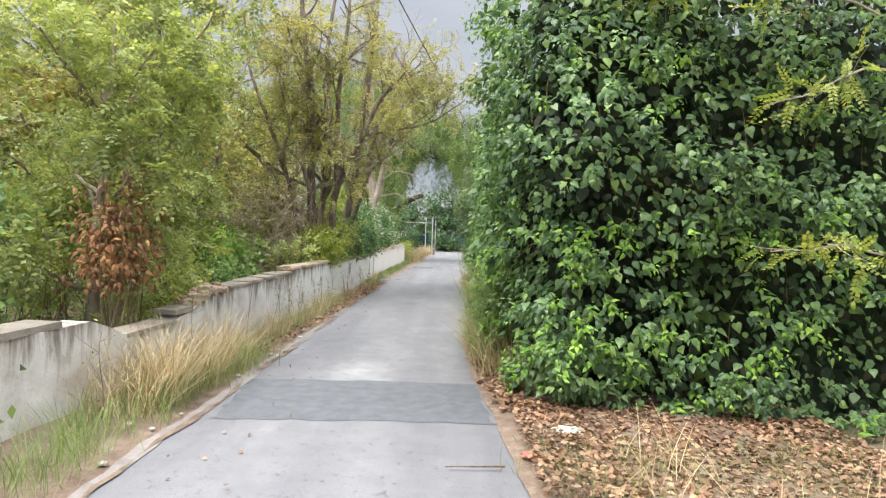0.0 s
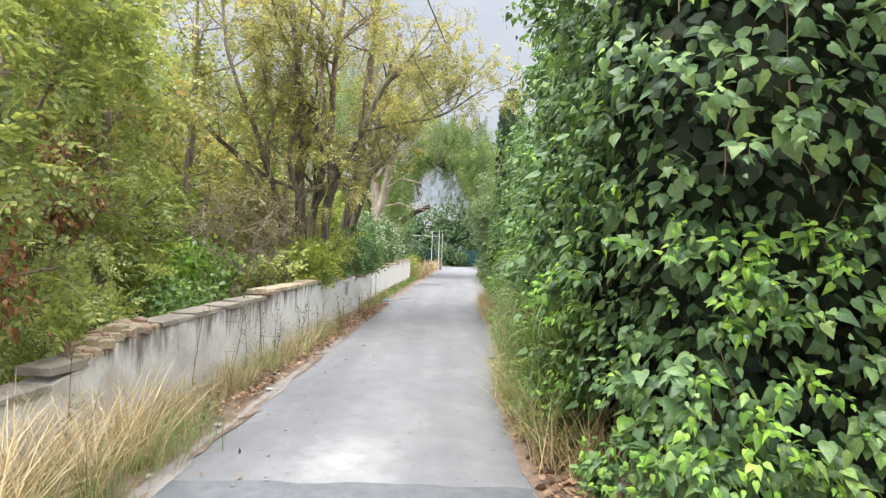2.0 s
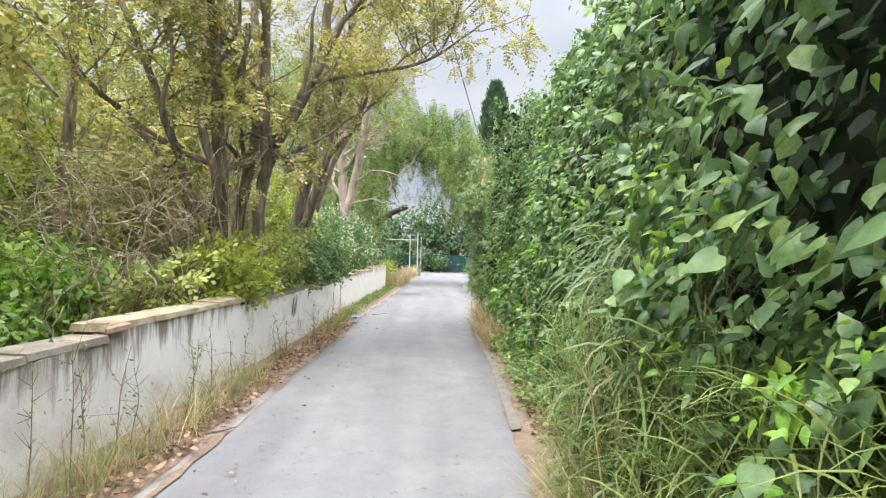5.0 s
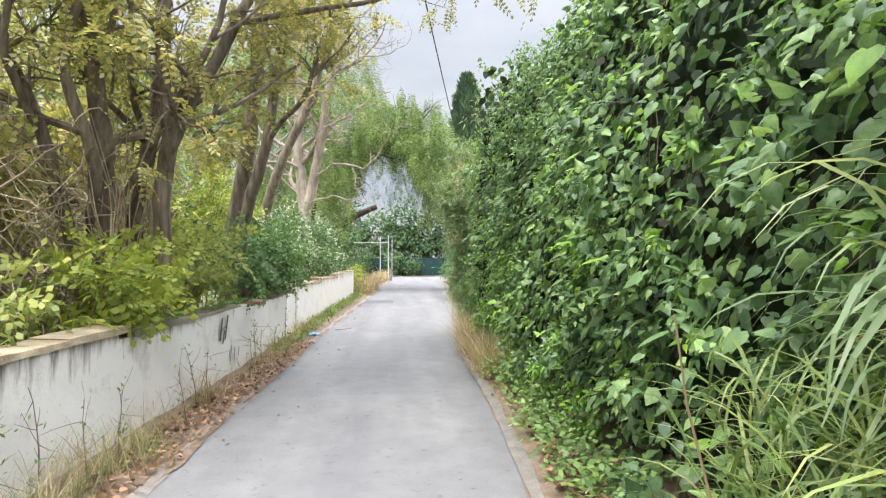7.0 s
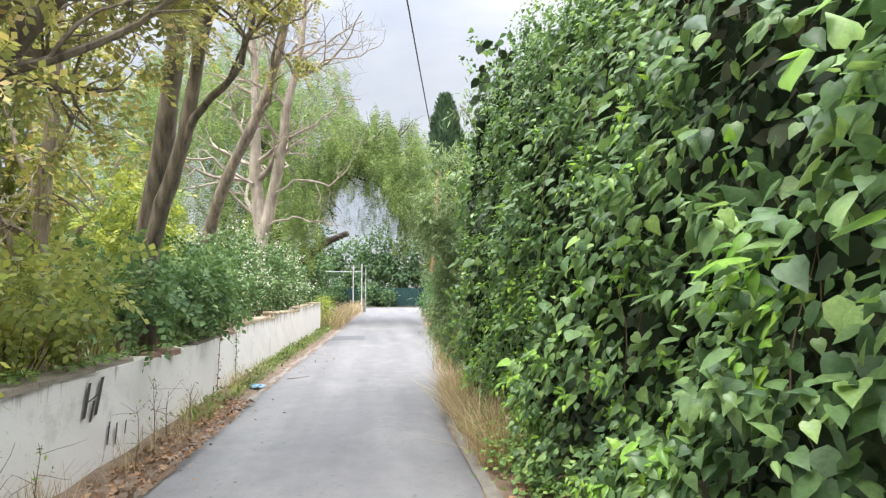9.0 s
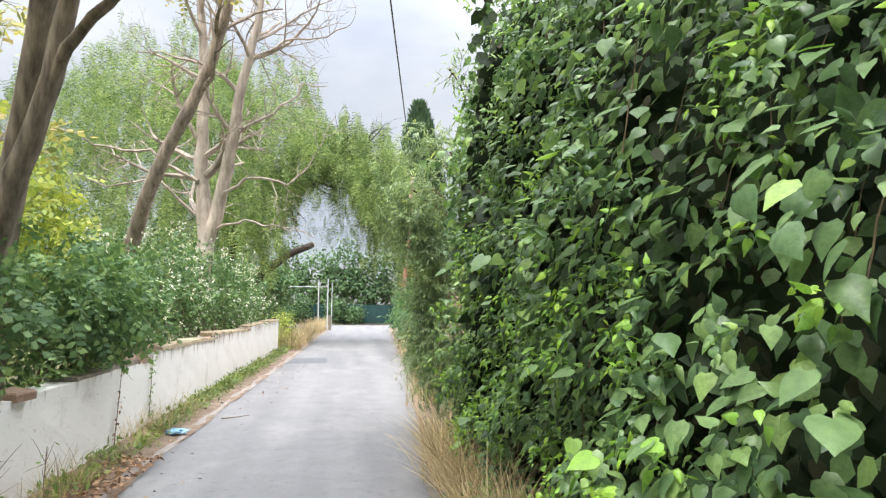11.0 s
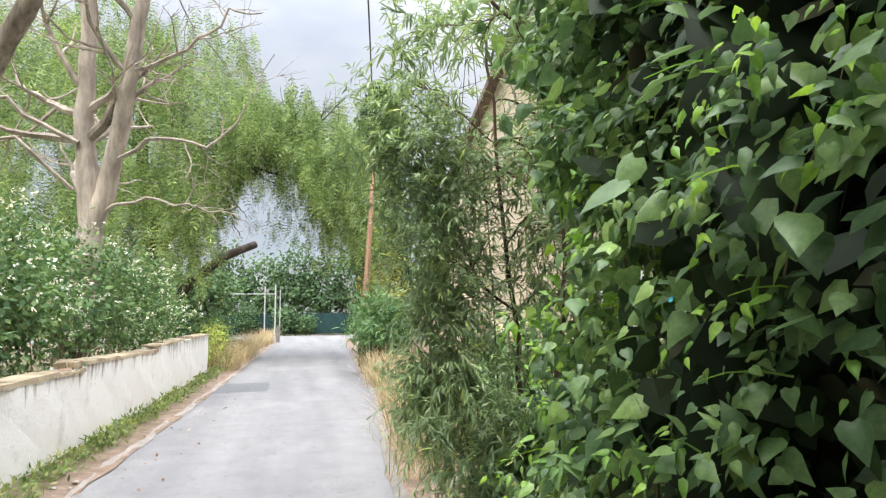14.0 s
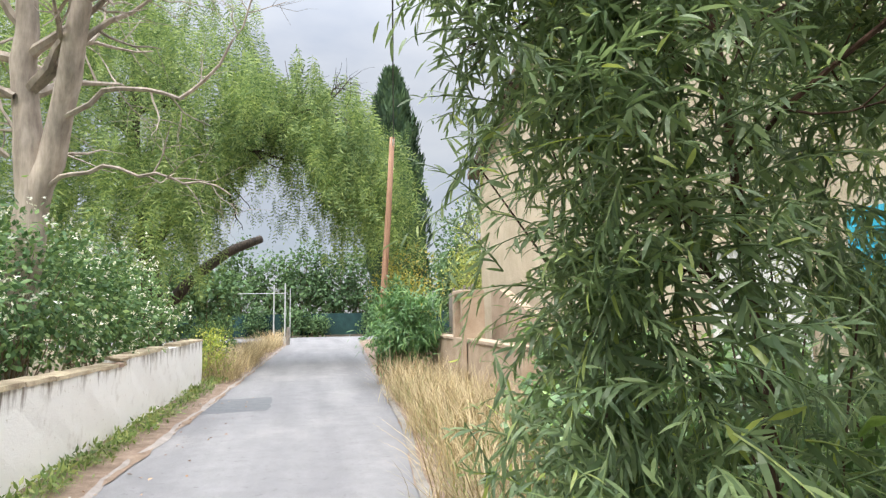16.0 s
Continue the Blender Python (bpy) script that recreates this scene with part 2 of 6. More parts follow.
def stucco():
    m, n, l, p = material("stained_white_render")
    co = n.new("ShaderNodeTexCoord")
    sep = n.new("ShaderNodeSeparateXYZ")
    l.new(co.outputs["Object"], sep.inputs[0])
    base = ramp(n, l, noise_node(n, l, 2.4, 8.0, 0.68), [(0.3, (0.47, 0.41, 0.355)), (0.5, (0.66, 0.63, 0.59)), (0.72, (0.80, 0.785, 0.76))])
    # white added along y: cleaner far stretch, and extra to offset its shade
    far_white = n.new("ShaderNodeMapRange")
    far_white.inputs["From Min"].default_value, far_white.inputs["From Max"].default_value = 8.5, 14.0
    far_white.inputs["To Max"].default_value = 0.88
    l.new(sep.outputs["Y"], far_white.inputs["Value"])
    base = mix(n, l, far_white.outputs[0], base, (0.86, 0.845, 0.82))
    # runs of grime that start under the coping
    runs = noise_node(n, l, 3.2, 5.0, 0.7, (2.2, 2.2, 0.28))
    high = n.new("ShaderNodeMapRange")
    high.inputs["From Min"].default_value, high.inputs["From Max"].default_value = 0.35, 1.05
    high.inputs["To Min"].default_value, high.inputs["To Max"].default_value = -0.26, 0.22
    l.new(sep.outputs["Z"], high.inputs["Value"])
    add = n.new("ShaderNodeMath")
    l.new(runs, add.inputs[0]), l.new(high.outputs[0], add.inputs[1])
    far = n.new("ShaderNodeMapRange")           # the far stretch is cleaner, with fewer runs
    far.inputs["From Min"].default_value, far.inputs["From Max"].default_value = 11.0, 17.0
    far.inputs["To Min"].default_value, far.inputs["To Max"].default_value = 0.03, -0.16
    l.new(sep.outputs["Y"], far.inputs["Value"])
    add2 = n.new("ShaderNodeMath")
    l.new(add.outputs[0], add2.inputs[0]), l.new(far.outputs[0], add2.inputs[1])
    mask = ramp(n, l, add2.outputs[0], [(0.5, (0, 0, 0)), (0.68, (1, 1, 1))])
    col = mix(n, l, mask, base, (0.23, 0.195, 0.16))
    splash = ramp(n, l, noise_node(n, l, 2.3, 6.0, 0.7), [(0.55, (0, 0, 0)), (0.8, (0.6, 0.6, 0.6))])
    col = mix(n, l, splash, col, (0.33, 0.28, 0.22))
    spots = ramp(n, l, noise_node(n, l, 14.0, 4.0, 0.7), [(0.62, (1, 1, 1)), (0.72, (0.62, 0.58, 0.52))])
    l.new(mix(n, l, 0.8, col, spots, "MULTIPLY"), p.inputs["Base Color"])
    p.inputs["Roughness"].default_value = 0.93
    bump(n, l, p, noise_node(n, l, 28.0, 6.0, 0.7), 0.55, 0.012)
    return m


M_ASPHALT = asphalt()
M_PATCH = simple_rough("dark_asphalt_patch", [(0.3, (0.10, 0.104, 0.112)), (0.7, (0.145, 0.15, 0.158))], 7.0, 0.85, 0.4, 0.004, None, 140.0)
M_GROUND = simple_rough("dry_earth", [(0.3, (0.13, 0.10, 0.065)), (0.55, (0.20, 0.16, 0.10)), (0.75, (0.17, 0.17, 0.08))], 1.6, 0.95, 0.8, 0.03, None, 30.0)
M_VERGE = simple_rough("verge_soil", [(0.3, (0.15, 0.10, 0.07)), (0.55, (0.25, 0.18, 0.13)), (0.78, (0.36, 0.28, 0.22))], 5.0, 0.95, 0.9, 0.02, None, 45.0)
M_EDGE = simple_rough("dusty_road_edge", [(0.3, (0.22, 0.19, 0.17)), (0.7, (0.33, 0.295, 0.27))], 6.0, 0.92, 0.5, 0.006, None, 70.0)
M_KERB = simple_rough("worn_concrete_kerb", [(0.3, (0.14, 0.125, 0.11)), (0.7, (0.25, 0.23, 0.205))], 5.0, 0.9, 0.5, 0.008)
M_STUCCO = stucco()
M_COPING = simple_rough("weathered_sandstone_coping", [(0.3, (0.26, 0.20, 0.13)), (0.6, (0.46, 0.38, 0.26)), (0.78, (0.60, 0.50, 0.32))], 4.0, 0.92, 0.8, 0.015)
M_COPING_GREY = simple_rough("weathered_grey_coping", [(0.3, (0.17, 0.145, 0.115)), (0.6, (0.29, 0.25, 0.20)), (0.78, (0.44, 0.38, 0.29))], 4.0, 0.92, 0.8, 0.015)
M_BRICKY = simple_rough("broken_red_brick", [(0.3, (0.26, 0.16, 0.115)), (0.7, (0.42, 0.30, 0.225))], 9.0, 0.95, 0.8, 0.01)
M_PAINT = simple_rough("black_spray_paint", [(0.3, (0.03, 0.028, 0.028)), (0.7, (0.07, 0.065, 0.06))], 20.0, 0.7, 0.2, 0.003)
M_CREAM = simple_rough("cream_house_render", [(0.3, (0.46, 0.38, 0.27)), (0.7, (0.62, 0.53, 0.40))], 1.6, 0.92, 0.4, 0.01)
M_TANWALL = simple_rough("tan_garden_wall_render", [(0.3, (0.34, 0.25, 0.17)), (0.7, (0.52, 0.41, 0.31))], 2.4, 0.92, 0.5, 0.012)
M_ROOF = simple_rough("brown_roof_verge", [(0.3, (0.12, 0.09, 0.07)), (0.7, (0.24, 0.18, 0.14))], 5.0, 0.85, 0.4, 0.01)
M_WHITE = simple_rough("white_house_render", [(0.3, (0.60, 0.59, 0.56)), (0.7, (0.78, 0.77, 0.74))], 2.2, 0.9, 0.3, 0.008)
M_BLUE = simple_rough("turquoise_blue_paint", [(0.3, (0.03, 0.36, 0.52)), (0.7, (0.06, 0.46, 0.62))], 5.0, 0.55, 0.2, 0.004)
M_POLE = simple_rough("brown_pole_wood", [(0.3, (0.24, 0.125, 0.075)), (0.7, (0.39, 0.235, 0.15))], 3.0, 0.85, 0.5, 0.01, (6, 6, 0.3))
M_BOARD = simple_rough("weathered_grey_boards", [(0.3, (0.17, 0.145, 0.125)), (0.7, (0.36, 0.32, 0.285))], 3.0, 0.9, 0.5, 0.006, (8, 8, 0.4))
M_STEEL = simple_rough("galvanised_steel", [(0.3, (0.42, 0.44, 0.45)), (0.7, (0.58, 0.60, 0.61))], 6.0, 0.55, 0.2, 0.003)
M_TEAL = simple_rough("green_screen_netting", [(0.3, (0.008, 0.035, 0.036)), (0.7, (0.016, 0.06, 0.058))], 2.0, 0.85, 0.6, 0.01)
M_WIRE = simple_rough("black_cable_sheath", [(0.3, (0.02, 0.02, 0.02)), (0.7, (0.05, 0.05, 0.05))], 8.0, 0.6, 0.1, 0.001)
M_STONE = simple_rough("loose_stone", [(0.3, (0.30, 0.27, 0.23)), (0.7, (0.55, 0.50, 0.44))], 12.0, 0.9, 0.5, 0.01)
M_BAG = simple_rough("crumpled_blue_plastic", [(0.3, (0.10, 0.30, 0.55)), (0.6, (0.30, 0.50, 0.70)), (0.75, (0.75, 0.78, 0.8))], 26.0, 0.35, 0.3, 0.01)
M_GLASS, _n, _l, _p = material("dark_window_glass")
_p.inputs["Base Color"].default_value, _p.inputs["Roughness"].default_value = (0.03, 0.035, 0.04, 1), 0.08

# ---- mesh helpers ----
rng = np.random.default_rng(7)


class Geo:
    """Gathers quads."""

    def __init__(self):
        self.v, self.f, self.n = [], [], 0

    def add(self, v, f):
        self.v.append(np.asarray(v, float)), self.f.append(np.asarray(f, int) + self.n)
        self.n += len(v)

    def mesh(self, name, mat, smooth=False):
        me = bpy.data.meshes.new(name)
        v, f = np.concatenate(self.v), np.concatenate(self.f)
        me.vertices.add(len(v)), me.loops.add(f.size), me.polygons.add(len(f))
        me.vertices.foreach_set("co", v.ravel())
        me.loops.foreach_set("vertex_index", f.ravel())
        me.polygons.foreach_set("loop_start", np.arange(len(f)) * f.shape[1])
        me.polygons.foreach_set("use_smooth", np.full(len(f), smooth))
        me.update(calc_edges=True)
        me.materials.append(mat)
        return me


def obj(name, geo, mat, parent=None, label="", smooth=False):
    ob = new(name, geo.mesh(name, mat, smooth))
    if parent is not None:
        ob.parent = parent
        if parent.location.length:
            ob.matrix_parent_inverse = Matrix.Translation(parent.location).inverted()
    if label:
        ob["label"] = label
    return ob


def thing(name, at, label, category, group="", kind=""):
    e = new(name)
    e.location = at
    e.empty_display_size = 0.2
    return tagged(e, label, category, group, kind)


def tube(geo, pts, rads, k=6, cap=True):
    pts, rads = np.asarray(pts, float), np.asarray(rads, float)
    tan = np.gradient(pts, axis=0)
    tan /= np.linalg.norm(tan, axis=1)[:, None] + 1e-9
    ref = np.where(np.abs(tan[:, 2:3]) > 0.9, [[1.0, 0, 0]], [[0, 0, 1.0]])
    if np.abs(tan[:, 2]).mean() > 0.6:
        ref = np.tile([[1.0, 0.15, 0]], (len(pts), 1))
    a = np.cross(tan, ref)
    a /= np.linalg.norm(a, axis=1)[:, None] + 1e-9
    b = np.cross(tan, a)
    th = np.linspace(0, 2 * np.pi, k, endpoint=False)
    ring = a[:, None] * np.cos(th)[None, :, None] + b[:, None] * np.sin(th)[None, :, None]
    v = (pts[:, None] + ring * rads[:, None, None]).reshape(-1, 3)
    n = len(pts)
    i, j = np.meshgrid(np.arange(n - 1), np.arange(k), indexing="ij")
    i, j = i.ravel(), j.ravel()
    f = np.stack([i * k + j, i * k + (j + 1) % k, (i + 1) * k + (j + 1) % k, (i + 1) * k + j], 1)
    if cap and k in (4, 6, 8):
        caps = [[0, 1, 2, 3], [0, 3, 4, 5], [0, 5, 6, 7]][: k // 2 - 1]
        f = np.concatenate([f, np.array(caps)[:, ::-1], np.array(caps) + (n - 1) * k])
    geo.add(v, f)


def box(geo, lo, hi, bevel=0.0):
    x0, y0, z0 = lo
    x1, y1, z1 = hi
    if bevel:
        b = bevel
        ringz = [(z0, 0), (z1 - b, 0), (z1, b)]
        v, f = [], []
        for z, s in ringz:
            v += [(x0 + s, y0 + s, z), (x1 - s, y0 + s, z), (x1 - s, y1 - s, z), (x0 + s, y1 - s, z)]
        for r in range(2):
            for c in range(4):
                f.append([r * 4 + c, r * 4 + (c + 1) % 4, r * 4 + 4 + (c + 1) % 4, r * 4 + 4 + c])
        f += [[8, 9, 10, 11], [3, 2, 1, 0]]
        geo.add(v, f)
        return
    v = [(x, y, z) for z in (z0, z1) for x, y in ((x0, y0), (x1, y0), (x1, y1), (x0, y1))]
    geo.add(v, [[0, 1, 5, 4], [1, 2, 6, 5], [2, 3, 7, 6], [3, 0, 4, 7], [4, 5, 6, 7], [3, 2, 1, 0]])


def unit(v):
    return v / (np.linalg.norm(v, axis=-1, keepdims=True) + 1e-9)


def scatter(geo, template, pos, tip, normal, size):
    """Copies of a leaf, each at pos, pointing along tip and facing normal."""
    tv, tf = template
    y = unit(tip)
    x = unit(np.cross(y, normal))
    z = np.cross(x, y)
    m = np.stack([x, y, z], 2) * np.asarray(size).reshape(-1, 1, 1)
    v = np.einsum("nij,vj->nvi", m, tv) + pos[:, None]
    f = tf[None] + (np.arange(len(pos)) * len(tv))[:, None, None]
    geo.add(v.reshape(-1, 3), f.reshape(-1, tf.shape[1]))


def sphere_dirs(n):
    return unit(rng.normal(size=(n, 3)))


# ---- leaf shapes: y runs to the tip, z faces out, one unit long ----
def heart_leaf(w=1.0, fold=1.0, tip=-0.30):
    """Broad heart-shaped leaf with a drawn-out tip, creased along the midrib."""
    mid = [(0, 0, 0), (0, 0.3, 0.03), (0, 0.66, 0.02 + tip * 0.4), (0, 1.05, tip)]
    right = [(0.21 * w, -0.11, -0.03 * fold), (0.42 * w, 0.06, -0.10 * fold), (0.41 * w, 0.33, -0.04 - 0.09 * fold), (0.20 * w, 0.69, tip * 0.5 - 0.04 * fold)]
    v = mid + right + [(-x, y, z) for x, y, z in right]
    f = [[0, 4, 5, 1], [1, 5, 6, 2], [2, 6, 7, 3]]
    return np.array(v, float), np.array(f + [[a, d + 4 if d > 3 else d, c + 4, b + 4] for a, b, c, d in f])


def oval_leaf(w=0.3):
    v = [(0, 0, 0), (w, 0.42, -0.05), (0, 1, -0.08), (-w, 0.42, -0.05)]
    return np.array(v, float), np.array([[0, 1, 2, 3]])


def lance_leaf(w=0.055, bow=0.16):
    v = []
    for t, s in ((0, 0.25), (0.3, 1), (0.68, 0.9), (1, 0.12)):
        v += [(-w * s, t, -bow * t * t), (w * s, t, -bow * t * t)]
    return np.array(v, float), np.array([[0, 1, 3, 2], [2, 3, 5, 4], [4, 5, 7, 6]])


def pinnate_leaf(pairs=6, leaflet=0.26, w=0.068, droop=0.3, tilt=0.0):
    v, f = [], []
    w0 = 0.008
    v += [(-w0, 0, 0), (w0, 0, 0), (w0, 0.5, -droop * 0.25), (-w0, 0.5, -droop * 0.25), (w0, 1, -droop), (-w0, 1, -droop)]
    f += [[0, 1, 2, 3], [3, 2, 4, 5]]
    r = random.Random(3)
    for k in range(pairs + 1):
        t = 0.16 + 0.84 * k / pairs
        for s in ((-1, 1) if k < pairs else (0,)):
            d = np.array([s * (0.95 - 0.25 * t), 0.35 + 0.2 * t if s else 1.0, -0.12 + r.uniform(-0.25, 0.12)])
            d /= np.linalg.norm(d)
            side = np.array([-d[1], d[0], r.uniform(-0.5, 0.5)])
            side /= np.linalg.norm(side)
            b = np.array([0, t, -droop * t * t])
            L = leaflet * (1.0 - 0.25 * t)
            i = len(v)
            v += [tuple(b), tuple(b + d * L * 0.5 + side * w), tuple(b + d * L), tuple(b + d * L * 0.5 - side * w)]
            f.append([i, i + 1, i + 2, i + 3])
    return np.array(v, float), np.array(f)


def blade(w=0.012, bow=0.5):
    v = []
    for t, s in ((0, 1.0), (0.35, 0.9), (0.7, 0.6), (1, 0.08)):
        v += [(-w * s, t, -bow * t * t * 0.6), (w * s, t, -bow * t * t * 0.6)]
    return np.array(v, float), np.array([[0, 1, 3, 2], [2, 3, 5, 4], [4, 5, 7, 6]])


def heart_leaf_fine():
    """The same leaf with a rounder outline, for those seen close by."""
    out = [(0.20, -0.12, -0.02), (0.40, -0.01, -0.045), (0.46, 0.2, -0.055), (0.385, 0.44, -0.05), (0.24, 0.68, -0.055), (0.09, 0.88, -0.065)]
    mid = [(0, 0, 0), (0, 0.1, 0.02), (0, 0.27, 0.035), (0, 0.47, 0.035), (0, 0.7, 0.015), (0, 0.88, -0.03), (0, 1.03, -0.09)]
    v = mid + out + [(-x, y, z) for x, y, z in out]
    f = []
    for k in range(6):
        a, b = 7 + k, 7 + min(k + 1, 5)
        c, d = 13 + k, 13 + min(k + 1, 5)
        f += [[k, a, b, k + 1], [k, k + 1, d, c]] if k < 5 else []
    v += [(0.045, 0.96, -0.075), (-0.045, 0.96, -0.075)]
    f += [[5, 12, 19, 6], [5, 6, 20, 18]]
    return np.array(v, float), np.array(f)


L_FINE = heart_leaf_fine()
L_OVAL_WIDE = (np.array([(0, 0, 0), (0.34, 0.2, -0.04), (0.33, 0.58, -0.06), (0, 1, -0.12), (-0.33, 0.58, -0.06), (-0.34, 0.2, -0.04)], float), np.array([[0, 1, 2, 3], [0, 3, 4, 5]]))
L_HEART_POINTED = heart_leaf(0.74, 1.3, -0.38)
L_HEART_FOLDED, L_HEART_WAVY = heart_leaf(0.68, 2.6, -0.42), heart_leaf(1.08, -0.9, -0.16)
L_HEART, L_OVAL, L_OVAL_NARROW = heart_leaf(), oval_leaf(0.3), oval_leaf(0.17)
L_LANCE, L_PINNATE, L_PINNATE_FAR = lance_leaf(0.08, 0.36), pinnate_leaf(5, 0.27, 0.068), pinnate_leaf(3, 0.4, 0.11)
L_PEPPER, L_PINNATE_BROAD = pinnate_leaf(4, 0.38, 0.034, 0.1), pinnate_leaf(4, 0.32, 0.095)
def arched_blade(w, a0, a1, n=6):
    """A long grass leaf that rises and then bends over."""
    v, y, z = [], 0.0, 0.0
    for k in range(n + 1):
        t = k / n
        s = w * (0.7 + 0.6 * t if t < 0.5 else 1.0 * (1.06 - t) / 0.56)
        v += [(-s, y, z), (s, y, z)]
        a = radians(a0 + (a1 - a0) * t)
        y, z = y + math.cos(a) / n, z - math.sin(a) / n
    return np.array(v, float), np.array([[2 * k, 2 * k + 1, 2 * k + 3, 2 * k + 2] for k in range(n)])


L_BLADE, L_REED, L_REED_BROAD = blade(0.0065, 0.75), arched_blade(0.011, 5, 105, 5), arched_blade(0.0155, 5, 150)


# ---- the line of the lane ----
def along(y, table):
    return np.interp(y, [a for a, _ in table], [b for _, b in table])


LEFT = [(-8, -2.25), (8, -2.2), (14, -2.15), (20, -2.07), (26, -1.93), (32, -1.7), (38, -1.5), (56, -0.96), (62, -0.9)]
RIGHT = [(-8, 0.95), (4, 0.74), (6.5, 0.57), (8.5, 0.46), (10, 0.45), (13, 0.58), (16, 0.74), (20, 0.76), (25, 1.12), (30, 1.65), (35, 1.9), (54, 3.0), (62, 3.7)]
WALL = [(-2, -3.35), (4.7, -3.12), (10, -2.84), (14, -2.7), (18, -2.56), (24, -2.5), (30, -2.36), (36.2, -2.22)]


def strip(geo, y0, y1, step, xa, xb, cols, height):
    ys = np.arange(y0, y1 + step / 2, step)
    t = np.linspace(0, 1, cols + 1)
    x = xa(ys)[:, None] * (1 - t) + xb(ys)[:, None] * t
    y = np.repeat(ys[:, None], cols + 1, 1)
    z = height(x, y, t[None, :] + 0 * x)
    v = np.stack([x, y, z], 2).reshape(-1, 3)
    i, j = np.meshgrid(np.arange(len(ys) - 1), np.arange(cols), indexing="ij")
    i, j, c = i.ravel(), j.ravel(), cols + 1
    geo.add(v, np.stack([i * c + j, i * c + j + 1, (i + 1) * c + j + 1, (i + 1) * c + j], 1))


def wob(y, s=1.0, p=0.0):
    return 0.5 * np.sin(1.7 * y * s + p) + 0.3 * np.sin(4.3 * y * s + 2 * p + 1) + 0.2 * np.sin(11.1 * y * s + 3 * p)


def road_z(x, y):
    a, b = along(y, LEFT), along(y, RIGHT)
    t = (x - a) / (b - a)
    return 0.014 - 0.014 * (2 * t - 1) ** 2 + 0.0012 * np.sin(y * 0.8 + x * 2)


# ground: one sheet to the horizon
g = Geo()
gx = np.concatenate([[-900, -300, -100, -50], np.linspace(-26, 26, 27), [50, 100, 300, 900]])
gy = np.concatenate([[-900, -300, -100, -40], np.linspace(-20, 90, 56), [120, 180, 300, 900]])
X, Y = np.meshgrid(gx, gy, indexing="xy")
Z = -0.05 + 0.0 * X
nx = len(gx)
i, j = np.meshgrid(np.arange(len(gy) - 1), np.arange(nx - 1), indexing="ij")
i, j = i.ravel(), j.ravel()
g.add(np.stack([X, Y, Z], 2).reshape(-1, 3), np.stack([i * nx + j, i * nx + j + 1, (i + 1) * nx + j + 1, (i + 1) * nx + j], 1))
tagged(obj("ground", g, M_GROUND), "dry brown earth with sparse grass", "ground", kind="structure")

g = Geo()
strip(g, -8, 63, 0.25, lambda y: along(y, LEFT) + 0.05 * wob(y), lambda y: along(y, RIGHT) + 0.04 * wob(y, 1, 2), 14,
      lambda x, y, t: road_z(x, y))
tagged(obj("road", g, M_ASPHALT, smooth=True), "narrow lane of worn pale grey asphalt", "road", kind="structure")
g = Geo()
strip(g, 61.5, 68, 0.5, lambda y: -40 + 0 * y, lambda y: 40 + 0 * y, 30, lambda x, y, t: 0.006 + 0 * x)
tagged(obj("cross_road", g, M_ASPHALT, smooth=True), "grey asphalt road crossing the lane's end", "road", kind="structure")
g = Geo()
strip(g, -6, 60, 0.25, lambda y: along(y, WALL) - 0.02, lambda y: along(y, LEFT) + 0.07 + 0.06 * wob(y, 1.3, 1), 8,
      lambda x, y, t: 0.015 + 0.10 * (1 - t) ** 1.5 + 0.012 * np.sin(y * 5 + x * 9) * (1 - t))
tagged(obj("verge_left", g, M_VERGE, smooth=True), "bare brown soil strip with litter beside the lane", "verge", kind="structure")
g = Geo()
strip(g, -6, 60, 0.25, lambda y: along(y, RIGHT) - 0.05 - 0.03 * wob(y, 1.3, 4), lambda y: along(y, RIGHT) + 2.2, 8,
      lambda x, y, t: 0.014 + 0.10 * np.minimum(1, t * 3) ** 1.5 + 0.015 * np.sin(y * 4 + x * 7) * t)
tagged(obj("verge_right", g, M_VERGE, smooth=True), "brown soil verge under the hedge", "verge", kind="structure")

# ---- the low wall along the lane ----
def wall_height(y):
    return along(y, [(-2, 0.93), (5.6, 0.9), (6.0, 0.72), (6.5, 0.66), (7.0, 0.68), (7.22, 0.73), (7.5, 0.77), (7.62, 0.83), (7.9, 0.88), (8.0, 0.93), (11.6, 0.97), (11.62, 1.04), (14.6, 1.05), (14.62, 1.0), (18.7, 1.0), (18.72, 0.96),
                     (22.6, 0.98), (22.64, 1.07), (26.1, 1.05), (26.12, 1.13), (30.2, 1.06), (30.22, 1.15), (36.2, 1.17)])


WALL_THICK = 0.26
wall = thing("garden_wall", (-3.0, 12, 0), "low white rendered wall, stained with dark runs and broken coping", "wall", kind="structure")
g = Geo()
ys = np.unique(np.concatenate([np.arange(-2, 36.2, 0.3), [5.95, 6.0, 6.5, 6.52, 7.2, 7.22, 7.6, 7.62, 7.9, 7.92, 11.6, 11.62, 14.6, 14.62, 18.7, 18.72, 22.6, 22.64, 26.1, 26.12, 30.2, 30.22, 36.2]]))
top = wall_height(ys) - 0.045 + 0.008 * wob(ys, 3)
face = along(ys, WALL)
levels = np.linspace(0, 1, 7)
rows = []
for s in levels:
    rows.append(np.stack([face + 0.010 * wob(ys, 1.1, 5 * s) * (s < 1), ys, s * top - 0.05 * (1 - s)], 1))
rows.append(np.stack([face - WALL_THICK, ys, top], 1))
rows.append(np.stack([face - WALL_THICK, ys, 0 * ys - 0.05], 1))
v = np.concatenate(rows)
n = len(ys)
f = []
